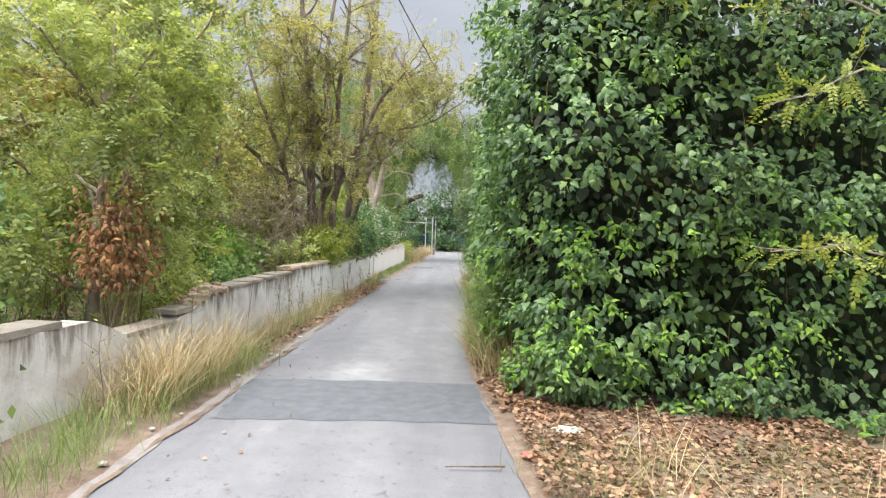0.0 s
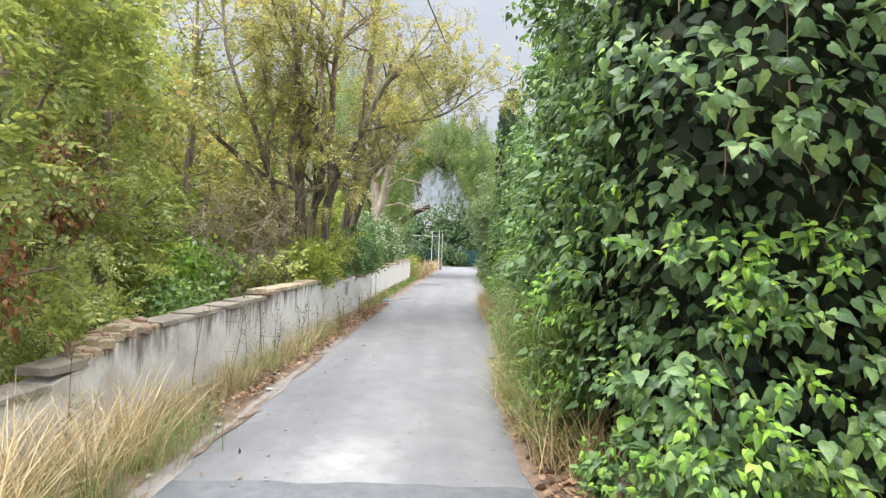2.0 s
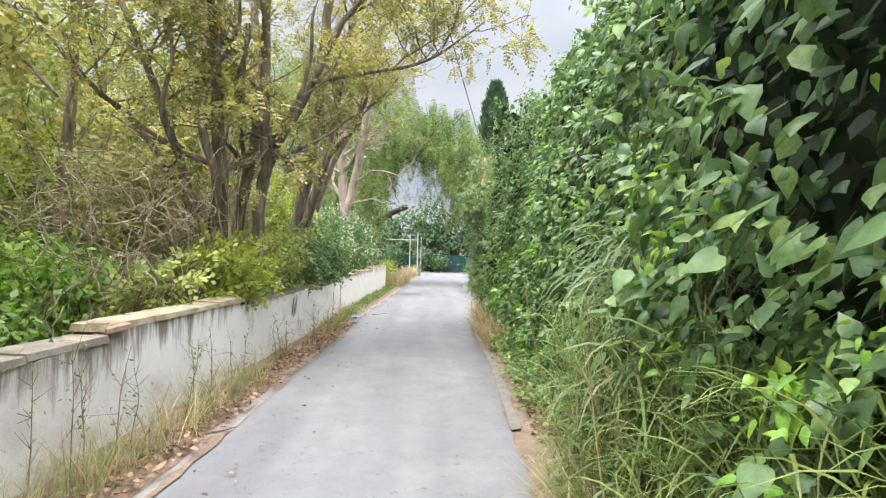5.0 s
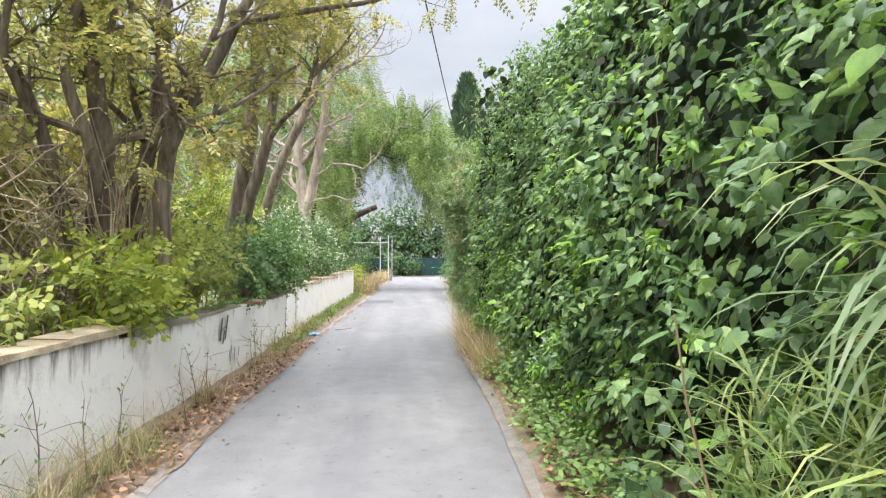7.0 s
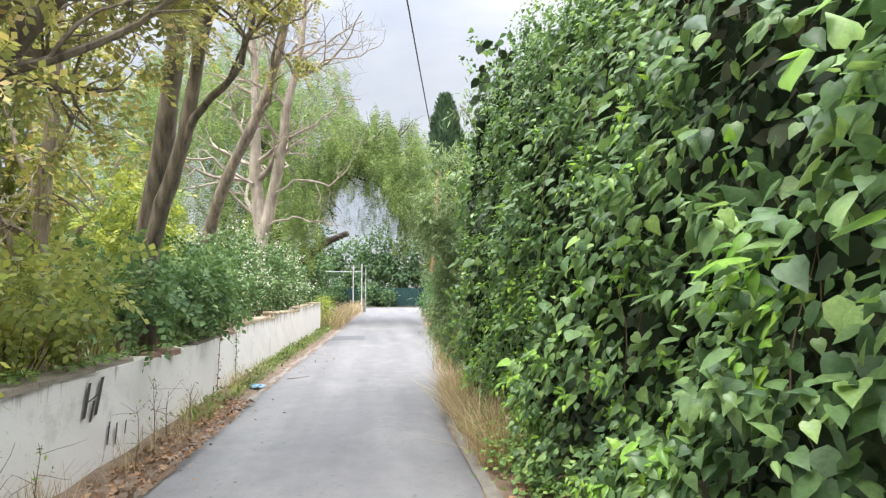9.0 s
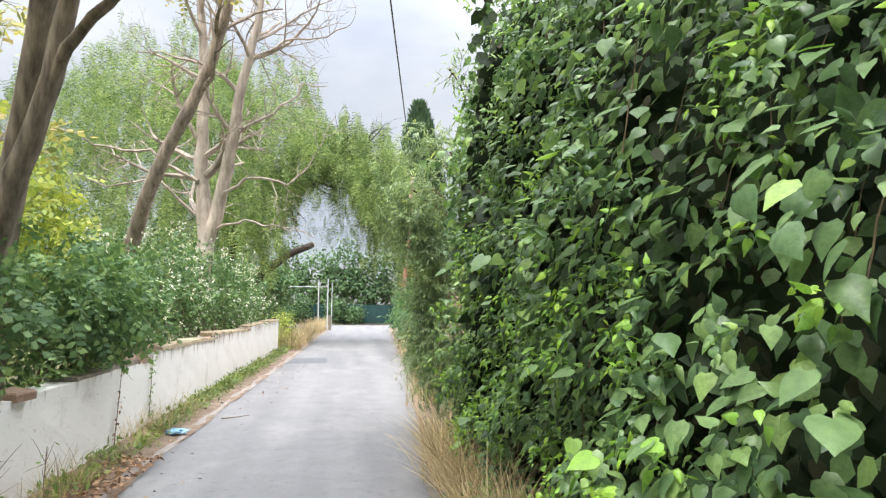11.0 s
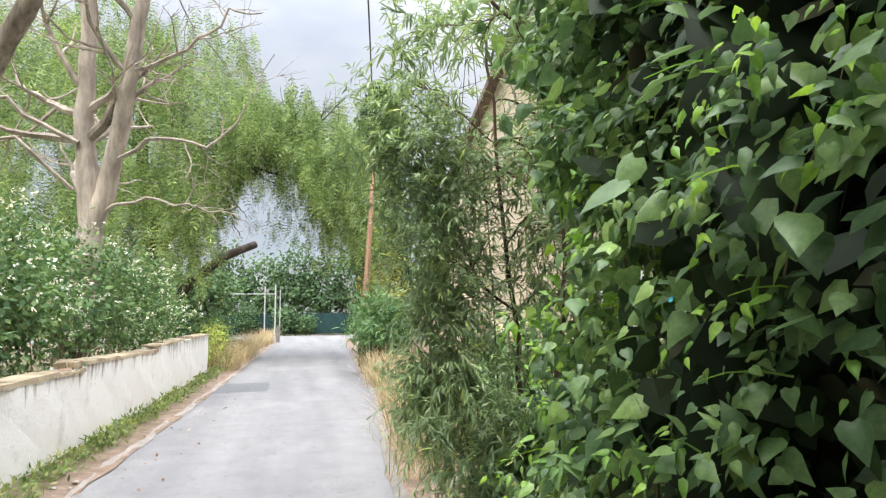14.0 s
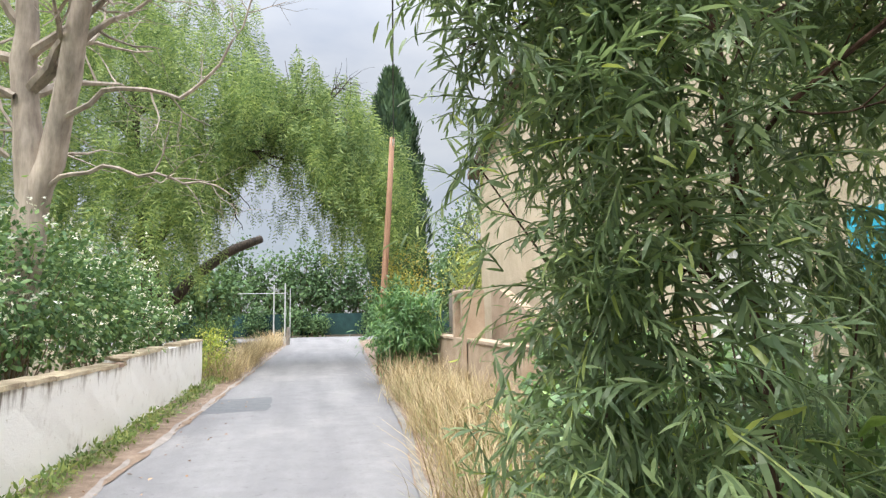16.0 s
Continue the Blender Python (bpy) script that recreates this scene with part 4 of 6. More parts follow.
# body of inner leaves behind the skin, coloured near black for shade in depth
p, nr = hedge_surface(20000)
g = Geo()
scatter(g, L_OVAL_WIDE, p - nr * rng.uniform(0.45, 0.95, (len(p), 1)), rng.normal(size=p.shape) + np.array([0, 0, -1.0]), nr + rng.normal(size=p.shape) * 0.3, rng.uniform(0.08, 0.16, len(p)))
tagged(obj("shaded_leaves", g, M_IVY_SHADED, hedge, "inner leaves coloured near black as shade"), kind="stuff")
# crown and back of the hedge, away from the lane
n = 13000
y = rng.uniform(6.2, 20.2, n)
x0 = along(y, [(6.5, 0.75), (10, 0.85), (12, 1.0), (20.2, 1.05)])
top = rng.random(n) < 0.5
x = np.where(top, x0 + rng.uniform(0.7, 2.0, n), x0 + 1.9 + rng.normal(size=n) * 0.12)
z = np.where(top, 4.35 + 0.2 * wob(y) + rng.normal(size=n) * 0.12, rng.uniform(0.1, 4.4, n))
g = Geo()
face_out = np.stack([np.where(top, 0.0, 1.0), 0 * x, np.where(top, 1.0, 0.4)], 1)
scatter(g, L_OVAL_WIDE, np.stack([x, y, z], 1), rng.normal(size=(n, 3)) + np.array([0.3, 0, -0.6]), face_out + rng.normal(size=(n, 3)) * 0.35, rng.uniform(0.12, 0.22, n))
tagged(obj("back_leaves", g, M_IVY, hedge), kind="stuff")
# added near-black sheet behind the leaves; stands in for shade deep in the hedge
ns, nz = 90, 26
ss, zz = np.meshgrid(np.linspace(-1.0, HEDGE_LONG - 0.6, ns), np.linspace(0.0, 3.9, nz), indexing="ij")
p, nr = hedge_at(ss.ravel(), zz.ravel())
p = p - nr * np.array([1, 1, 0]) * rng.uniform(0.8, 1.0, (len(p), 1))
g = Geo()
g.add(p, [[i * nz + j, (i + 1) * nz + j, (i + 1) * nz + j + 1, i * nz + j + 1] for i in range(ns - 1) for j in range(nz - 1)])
obj("inner_mat", g, M_IVY_SHADED, hedge, "near-black sheet painting the shade inside the hedge", smooth=True)
g = Geo()
p, nr = hedge_surface(260)
for a, b in zip(p, nr):
    q, s = limb(a - b * rng.uniform(0.25, 0.5) - np.array([0, 0, 0.4]), np.array([b[0] * -0.12, rng.normal() * 0.2, 1]), rng.uniform(0.4, 0.9), 0.005, 0.002, 7, 0.1)
    tube(g, q, s, 4, False)
tagged(obj("stem_tangle", g, M_TWIG, hedge, "bare brown climbing stems"), kind="stuff")
# leaves one can tell apart beside the path
one = Geo()
one.add(*L_FINE)
me_leaf, me_young = one.mesh("ivy_leaf", M_IVY, True), one.mesh("ivy_leaf", M_IVY_YOUNG, True)
p, nr = hedge_surface(2600, 3.2, 17.0)
k = (p[:, 2] > 0.7) & (p[:, 2] < 2.9) & (p[:, 1] > 6.2)
for a, b in list(zip(p[k], nr[k]))[:280]:
    z = Vector(b * 0.7 + np.array([0, 0, 0.75]) + rng.normal(size=3) * 0.3).normalized()
    yv = (Vector((0, 0, -0.8)) + Vector(rng.normal(size=3) * 0.3) + Vector(b) * 0.3)
    x = yv.cross(z).normalized()
    yv = z.cross(x)
    leaf = new("ivy_leaf", me_young if rng.random() < 0.16 else me_leaf)
    leaf.parent = hedge
    size = rng.uniform(0.075, 0.125)
    leaf.matrix_local = Matrix.Translation(Vector(a + b * 0.03) - hedge.location) @ Matrix((x, yv, z)).transposed().to_4x4() @ Matrix.Scale(size, 4)

# acacia at the hedge's far end
tree("acacia_tree", [([(1.68, 21.9, 0), (1.72, 21.8, 0.9), (1.78, 21.65, 1.85), (1.72, 21.6, 2.6), (1.6, 21.5, 3.6), (1.5, 21.5, 4.6)], 0.018, 0.008),
                     ([(1.78, 21.65, 1.82), (1.95, 21.65, 2.15), (2.0, 21.7, 2.8), (2.1, 21.8, 4.2)], 0.017, 0.008),
                     ([(1.75, 22.4, 0), (1.68, 22.35, 1.2), (1.6, 22.3, 2.4), (1.4, 22.1, 3.8)], 0.026, 0.01)],
     "young acacia with long narrow green leaves and reddish stems", M_REDBARK, L_LANCE, M_ACACIA, 9, 0.11, 10, 1.0, 1, 5, lift=0.0, droop=0.0, start=0.5)
def spray_bush(name, base, centre, radii, n, per, size, label, stems=3, reach=(0.22, 0.5), shell=0.3, lean=(-0.12, -0.3, 0.15), foot=1.0):
    """A bush of curved twigs, each with narrow leaves set along both its sides."""
    t = thing(name, base, label, "bush", "acacia bushes")
    c0 = np.array(centre, float)
    p = clump_points(n, centre, radii, shell, 0.3, rng.random() * 6)
    p = p[p[:, 2] > 0.2]
    p = p[p[:, 0] > c0[0] - radii[0] * along(p[:, 2], [(0.0, foot), (1.7, 1.0), (9.0, 1.0)])]      # a bush may be narrower at its foot
    m = len(p)
    out = unit((p - c0) / np.array(radii) ** 1.3)
    d = unit(out * 0.6 + np.array(lean) + rng.normal(size=(m, 3)) * 0.55)
    ln = rng.uniform(*reach, (m, 1))[:, :, None]
    k = np.linspace(0.0, 1, per)[None, :, None]
    axis = (p - d * ln[:, 0] * 0.55)[:, None] + d[:, None] * ln * k + np.array([0, 0, -0.28]) * ln * k * k
    axis[:, :, 2] = np.maximum(axis[:, :, 2], 0.06)
    side = unit(np.cross(d, np.array([0, 0, 1.0]) + rng.normal(size=(m, 3)) * 0.5))
    sgn = np.where(np.arange(per) % 2, 1.0, -1.0)[None, :, None]
    tip = d[:, None] * 0.85 + side[:, None] * sgn * rng.uniform(0.1, 0.75, (m, per, 1)) + rng.normal(size=axis.shape) * 0.28 + np.array([0, 0, -0.35])
    nor = np.cross(side, d)[:, None] + rng.normal(size=axis.shape) * 0.4 + np.array([0, 0, 0.5])
    g = Geo()
    big = size * rng.uniform(0.65, 1.25, (m, per)) * (1.1 - 0.45 * k[:, :, 0])
    scatter(g, L_LANCE, axis.reshape(-1, 3), tip.reshape(-1, 3), nor.reshape(-1, 3), big.ravel())
    obj("foliage", g, M_ACACIA, t)
    g = Geo()
    for a in axis:
        tube(g, a[:: max(1, per // 5)], np.linspace(0.0035, 0.0012, len(a[:: max(1, per // 5)])), 3, False)
    tagged(obj("twig_spray", g, M_ACACIA, t), kind="stuff")
    g = Geo()
    b0 = np.array(base, float)
    for q in axis[rng.permutation(m)[:stems], 0]:
        s = b0 + np.array([rng.normal() * 0.1, rng.normal() * 0.2, 0])
        u = np.linspace(0, 1, 8)[:, None]
        mid = s * 0.5 + q * 0.5 + rng.normal(size=3) * np.array([0.12, 0.12, 0.05])
        tube(g, (1 - u) ** 2 * s + 2 * u * (1 - u) * mid + u * u * q, np.linspace(0.008, 0.003, 8), 5, False)
    if stems:
        tagged(obj("stem_tangle", g, M_REDBARK, t, "thin reddish stems"), kind="stuff")
    return t


spray_bush("acacia_bush", (1.5, 22.4, 0), (1.02, 22.05, 1.85), (0.52, 0.8, 2.15), 900, 17, 0.08, "bushy willow-leaved acacia beside the hedge", foot=-0.1)
spray_bush("acacia_bush", (2.0, 22.4, 0), (1.9, 22.2, 2.35), (0.62, 0.6, 1.8), 300, 18, 0.085, "upright acacia shoots with drooping narrow leaves")
spray_bush("acacia_bush", (2.1, 22.2, 0), (2.05, 21.9, 0.8), (0.6, 0.6, 0.85), 170, 18, 0.085, "low dense acacia shoots before the garden wall")
spray_bush("acacia_bush", (2.5, 22.7, 0), (2.6, 22.5, 2.1), (0.65, 0.45, 1.5), 240, 18, 0.09, "acacia shoots hanging before the window shutters")
spray_bush("acacia_bush", (1.6, 22.5, 0), (0.72, 22.1, 3.05), (0.42, 0.6, 0.6), 100, 18, 0.1, "arching acacia sprays over the lane's edge", stems=0)
spray_bush("acacia_bush", (1.5, 22.6, 0), (1.1, 22.5, 4.0), (0.6, 0.6, 0.45), 60, 18, 0.1, "airy acacia shoots rising over the hedge end", stems=4)
spray_bush("acacia_bush", (2.2, 21.7, 0), (2.25, 21.45, 3.15), (0.7, 0.55, 0.95), 200, 18, 0.1, "leafy acacia boughs over the low ivy", stems=3)
spray_bush("acacia_bush", (2.6, 23.4, 0), (2.5, 23.2, 2.9), (0.85, 0.65, 1.3), 130, 20, 0.1, "airy acacia shoots before the house window")
spray_bush("acacia_bush", (1.3, 21.6, 0), (1.3, 21.6, 0.75), (0.34, 0.6, 0.75), 130, 18, 0.08, "low green acacia shoots at the lane's edge")
shrub("ivy_bush", (1.9, 20.6, 0), (1.75, 20.5, 3.0), (0.65, 0.4, 1.25), L_HEART, M_IVY, 420, 12, 0.085, "ivy curtain hanging at the hedge's end", "bush", stems=4, hang=1.1, spread=0.11)
shrub("ivy_bush", (1.8, 20.6, 0), (1.65, 20.5, 2.5), (0.6, 0.42, 1.5), L_HEART, M_IVY_YOUNG, 26, 8, 0.07, "young light green ivy shoots at the hedge's end", "bush", stems=3, hang=0.9, spread=0.1)
shrub("ivy_bush", (1.95, 22.6, 0), (1.95, 22.55, 0.55), (0.8, 0.45, 0.65), L_HEART, M_IVY, 170, 12, 0.085, "low dark ivy under the acacia shoots", "bush", stems=12, hang=0.6, spread=0.12)
shrub("ivy_bush", (3.4, 24.2, 0), (3.4, 24.2, 0.75), (0.9, 1.3, 0.95), L_OVAL_WIDE, M_IVY, 330, 13, 0.1, "dense low ivy heap before the house wall", "bush", stems=16, hang=0.6, spread=0.13)
shrub("ivy_bush", (2.7, 26.0, 0), (2.8, 26.0, 0.7), (0.7, 1.5, 0.95), L_OVAL_WIDE, M_IVY, 280, 13, 0.1, "low ivy heap in the garden beside the lane", "bush", stems=16, hang=0.6, spread=0.13)
shrub("ivy_bush", (2.9, 22.2, 0), (3.0, 22.2, 0.6), (1.0, 1.3, 0.85), L_HEART, M_IVY, 190, 12, 0.12, "low heap of dark ivy under the acacia", "bush", stems=16, hang=0.6, spread=0.13)
shrub("ivy_bush", (1.85, 21.6, 0), (1.95, 21.7, 0.66), (0.65, 0.6, 0.9), L_HEART, M_IVY, 210, 12, 0.09, "low heap of dark ivy beside the acacia stems", "bush", stems=14, hang=0.6, spread=0.12)


# grass, reeds and litter
def grass(name, spots, leaf, mat, length, label, spread=0.35, hang=0.0, parent=None, kind="stuff", size_var=(0.3, 1.3), category="grass"):
    """spots: arrays of x, y, z from which blades rise."""
    n = len(spots)
    a = rng.uniform(0, 2 * np.pi, n)
    outw = np.stack([np.cos(a), np.sin(a), 0 * a], 1)
    tip = outw * spread * rng.random((n, 1)) + np.array([0, 0, 1.0]) + rng.normal(size=(n, 3)) * 0.1
    nor = -outw + rng.normal(size=(n, 3)) * 0.2
    g = Geo()
    scatter(g, leaf, spots, tip, nor + np.array([0, 0, 0.3]), length * rng.uniform(*size_var, n))
    ob = obj(name, g, mat, parent)
    return tagged(ob, label, category, kind=kind)


def spots_strip(n, y0, y1, x_of, width, clump=18, cs=0.09, z=0.06):
    m = max(1, n // clump)
    y = rng.uniform(y0, y1, m)
    x = x_of(y) + rng.random(m) * width
    c = np.repeat(np.stack([x, y, np.full(m, z)], 1), clump, 0)
    c[:, :2] += rng.normal(size=(len(c), 2)) * cs
    return c


grass("dry_grass", spots_strip(1500, 5.2, 7.8, lambda y: along(y, WALL) + 0.12, 0.5, 34, 0.09), L_BLADE, M_STRAW, 0.66, "tall dry straw-coloured grass against the wall", 0.6)
grass("green_grass", spots_strip(2300, 3.6, 8.2, lambda y: along(y, WALL) + 0.25, 0.55, 24, 0.1), L_BLADE, M_GRASS, 0.34, "green grass tufts at the verge", 0.6)
grass("dry_grass", spots_strip(1500, 8.2, 14.0, lambda y: along(y, WALL) + 0.08, 0.35, 16, 0.09), L_BLADE, M_STRAW, 0.42, "dry grass at the foot of the wall", 0.6)
grass("green_grass", spots_strip(900, 8.2, 14.5, lambda y: along(y, WALL) + 0.06, 0.4, 18, 0.09), L_BLADE, M_GRASS, 0.36, "grey-green grass at the foot of the wall", 0.6)
grass("dry_grass", spots_strip(1300, 14, 24, lambda y: along(y, WALL) + 0.05, 0.22, 34, 0.1), L_BLADE, M_STRAW, 0.34, "sparse dry grass at the foot of the wall", 0.5)
grass("green_grass", spots_strip(4600, 20, 37, lambda y: along(y, WALL) + 0.05, 0.3, 20, 0.06), L_BLADE, M_GRASS, 0.17, "short green weeds at the foot of the wall", 0.8)
grass("dry_grass", spots_strip(3800, 36.5, 56, lambda y: along(y, LEFT) - 0.75, 0.6, 40, 0.12), L_BLADE, M_STRAW, 0.8, "pale tall dry grass beyond the wall", 0.5)
grass("dry_grass", spots_strip(7200, 24.0, 35.5, lambda y: along(y, RIGHT) + 0.15, 1.3, 36, 0.12), L_BLADE, M_STRAW, 0.72, "tall pale dry grass on the verge", 0.6)
grass("green_grass", spots_strip(1600, 24.0, 33, lambda y: along(y, RIGHT) + 0.2, 1.0, 20, 0.1), L_BLADE, M_GRASS, 0.5, "green blades among dry grass", 0.6)
grass("dry_grass", spots_strip(3600, 17.2, 20.8, lambda y: along(y, RIGHT) + 0.08, 0.3, 40, 0.07), L_BLADE, M_STRAW, 0.55, "dry grass tuft below the hedge", 0.7)
grass("dry_grass", spots_strip(1500, 7.2, 10.2, lambda y: along(y, RIGHT) + 0.08, 0.4, 30, 0.08), L_BLADE, M_STRAW, 0.6, "dry grass among the green at the hedge's foot", 0.6)
grass("green_grass", spots_strip(5200, 2.2, 4.9, lambda y: along(y, RIGHT) + 0.05, 2.6, 16, 0.14), L_BLADE, M_GRASS, 0.2, "short green grass in front of the hedge", 0.8)
grass("dry_grass", spots_strip(160, 2.6, 4.6, lambda y: along(y, RIGHT) + 0.2, 1.4, 6, 0.12), L_BLADE, M_STRAW, 0.5, "thin dry grass stalks", 0.7)

reed = thing("giant_reed", (0.95, 11.3, 0), "clump of arching green reed grass leaning over the lane's edge", "reed")
sp = spots_strip(4200, 7.6, 11.0, lambda y: along(y, RIGHT) + 0.12, 0.4, 24, 0.08)
g = Geo()
a = rng.uniform(0, 2 * np.pi, len(sp))
o = np.stack([np.cos(a) * 0.8 - 0.3, np.sin(a), 0 * a], 1)
up = sp + np.array([0, 0, 1.0]) * (rng.random((len(sp), 1)) ** 1.3 * 1.2)
scatter(g, L_REED, up, o * 0.5 + np.array([0, 0, 1.0]) + rng.normal(size=o.shape) * 0.15, -o, rng.uniform(0.25, 0.6, len(sp)))
tagged(obj("thin_foliage", g, M_GRASS, reed), kind="stuff")
sp = spots_strip(1150, 9.6, 10.7, lambda y: along(y, RIGHT) + 0.38, 0.42, 30, 0.09)
a = rng.uniform(0, 2 * np.pi, len(sp))
o = np.stack([np.cos(a) * 0.9 - 0.25, np.sin(a) * 0.7 - 0.4, 0 * a], 1)
up = sp + np.array([0, 0, 1.0]) * (0.1 + rng.random((len(sp), 1)) ** 0.9 * 1.5)
g = Geo()
scatter(g, L_REED_BROAD, up, o * 0.45 + np.array([0, 0, 1.0]) + rng.normal(size=o.shape) * 0.15, -o, rng.uniform(0.35, 0.8, len(sp)))
tagged(obj("broad_foliage", g, M_REED, reed), kind="stuff")
g = Geo()
for k in range(46):
    y = rng.uniform(9.3, 10.7)
    q, s = limb((float(along(y, RIGHT)) + rng.uniform(0.15, 0.6), y, 0.05), (rng.normal() * 0.15 - 0.1, rng.normal() * 0.15, 1), rng.uniform(0.6, 1.6), 0.007, 0.003, 7, 0.06)
    tube(g, q, s, 4, False)
tagged(obj("cane_tangle", g, M_STRAW, reed, "straw-coloured canes"), kind="stuff")


L_CURL = (np.array([(0, 0, 0), (0.34, 0.3, 0.14), (0.22, 0.75, 0.1), (0, 1, 0), (-0.3, 0.7, 0.12), (-0.36, 0.25, 0.16)]), np.array([[0, 1, 2, 3], [0, 3, 4, 5]]))


def litter(name, n, x0, x1, y0, y1, mat, size, label, z=0.03, lane=None):
    x, y = rng.uniform(x0, x1, n), rng.uniform(y0, y1, n)
    if lane is not None:
        x = along(y, lane) + rng.uniform(x0, x1, n)
    p = np.stack([x, y, z + rng.random(n) * 0.03], 1)
    g = Geo()
    t = rng.normal(size=(n, 3)) * np.array([1, 1, 0.25])
    scatter(g, L_CURL, p, t, np.array([0, 0, 1.0]) + rng.normal(size=(n, 3)) * 0.4, size * rng.uniform(0.5, 1.3, n))
    return tagged(obj(name, g, mat, smooth=True), label, "fallen leaves", kind="stuff")


litter("fallen_leaves", 7500, 0.75, 3.6, 3.9, 6.2, M_LITTER, 0.056, "thick layer of brown fallen leaves before the hedge", 0.1)
litter("fallen_leaves", 900, 0.02, 0.5, 6, 10, M_LITTER, 0.08, "brown leaf litter under the hedge", 0.05, RIGHT)
litter("fallen_leaves", 1100, 0.15, 0.6, 12, 20, M_LITTER, 0.07, "brown leaf litter under the hedge", 0.06, RIGHT)
litter("fallen_leaves", 2800, 0.12, 0.62, 8, 21, M_LITTER, 0.055, "reddish-brown leaf litter along the wall", 0.07, WALL)
litter("fallen_leaves", 160, -0.1, 0.9, 4, 34, M_LITTER, 0.045, "stray dry leaves along the lane's edge", 0.02, LEFT)
p = spots_strip(3600, 19.5, 37, lambda y: along(y, WALL) + 0.04, 0.28, 16, 0.08, 0.06)
p[:, 2] += rng.random(len(p)) * 0.14
g = Geo()
scatter(g, L_OVAL_NARROW, p, rng.normal(size=p.shape) + np.array([0, 0, 0.5]), rng.normal(size=p.shape) * 0.5 + np.array([0.4, 0, 1.0]), rng.uniform(0.05, 0.12, len(p)))
tagged(obj("verge_weeds", g, M_GRASS), "leafy green weeds along the foot of the wall", "weeds", kind="stuff")
# small leaves creeping over the wall's top
p = spots_strip(900, 14.8, 22.4, lambda y: along(y, WALL) - 0.24, 0.2, 14, 0.05, 0.0)
p[:, 0] = np.clip(p[:, 0], along(p[:, 1], WALL) - 0.25, along(p[:, 1], WALL) + 0.01)
p[:, 2] = wall_height(p[:, 1]) + 0.015 + rng.random(len(p)) * 0.05
g = Geo()
scatter(g, L_OVAL, p, rng.normal(size=p.shape) * np.array([1, 1, 0.3]), np.array([0.2, 0, 1.0]) + rng.normal(size=p.shape) * 0.4, rng.uniform(0.03, 0.075, len(p)))
tagged(obj("wall_top_creeper", g, M_DARKLEAF), "small green leaves creeping over the wall's top", "creeper", kind="stuff")
# ground ivy creeping out below the hedge
p = spots_strip(2600, 12.8, 18.5, lambda y: along(y, RIGHT) + 0.15, 0.35, 10, 0.1, 0.12)
p[:, 2] += rng.random(len(p)) * 0.25
g = Geo()
scatter(g, L_OVAL, p, rng.normal(size=p.shape) * np.array([1, 1, 0.4]), np.array([-0.4, 0, 1.0]) + rng.normal(size=p.shape) * 0.4, rng.uniform(0.04, 0.08, len(p)))
tagged(obj("ground_creeper", g, M_DARKLEAF), "light green creeper on the verge below the hedge", "creeper", kind="stuff")

# ---- trees and thicket behind the wall ----
# twin robinia, thick trunks close behind the wall
tree("robinia_tree", [([(-3.5, 16.1, 0), (-3.42, 16.0, 2.0), (-3.3, 15.6, 3.4), (-3.5, 15.4, 5.5), (-3.7, 15.4, 8.0)], 0.135, 0.05),
                      ([(-3.4, 16.3, 0.3), (-3.2, 16.4, 2.2), (-3.1, 16.6, 4.0), (-3.3, 17.0, 6.5), (-3.2, 17.2, 8.5)], 0.11, 0.04)],
     "old robinia with rough grey-brown twin trunks and yellowing leaves", M_BARK_BROWN, L_PINNATE, M_ROBINIA, 3, 0.29, 9, 2.2, 1, 5, start=0.3)
tree("robinia_tree", [([(-3.6, 15.9, 0), (-3.62, 15.9, 1.5), (-3.75, 15.7, 2.6), (-4.2, 15.6, 3.5), (-4.4, 15.5, 4.6), (-5.0, 15.4, 5.8), (-5.1, 15.3, 7.2)], 0.085, 0.025),
                      ([(-3.5, 15.8, 1.9), (-3.35, 15.5, 2.7), (-3.5, 15.3, 3.6), (-3.2, 15.1, 4.4), (-3.3, 15.0, 6.0)], 0.075, 0.025),
                      ([(-3.7, 16.0, 2.2), (-4.3, 16.1, 2.8), (-4.7, 16.0, 3.6), (-5.5, 15.9, 4.1), (-6.3, 15.8, 5.2)], 0.07, 0.02),
                      ([(-3.3, 16.1, 2.3), (-2.85, 15.9, 3.0), (-2.6, 15.8, 3.3), (-2.1, 15.7, 4.3), (-2.0, 15.6, 5.2)], 0.06, 0.02),
                      ([(-3.9, 15.6, 2.9), (-4.0, 15.2, 3.6), (-3.75, 15.0, 4.2), (-4.0, 14.8, 5.4)], 0.05, 0.015)],
     "robinia with crooked dark limbs fanning out of one short trunk", M_BARK_BROWN, L_PINNATE, M_ROBINIA, 4, 0.28, 5, 1.4, 1, 4, start=0.45)
tree("robinia_tree", [([(-2.95, 16.0, 0), (-2.9, 16.05, 1.8), (-2.75, 16.1, 3.0), (-2.2, 16.3, 4.4), (-1.6, 16.6, 5.6), (-0.8, 16.9, 6.2)], 0.115, 0.03),
                      ([(-2.2, 16.3, 4.3), (-1.3, 16.4, 4.5), (-0.4, 16.4, 4.7), (0.5, 16.2, 5.3)], 0.045, 0.012),
                      ([(-2.85, 16.1, 2.4), (-2.7, 15.8, 3.6), (-2.75, 15.6, 5.5), (-2.5, 15.5, 7.6)], 0.10, 0.035)],
     "robinia with dark forked trunk reaching over the lane", M_BARK_BROWN, L_PINNATE, M_ROBINIA, 4, 0.27, 9, 1.8, 1, 5, start=0.42)
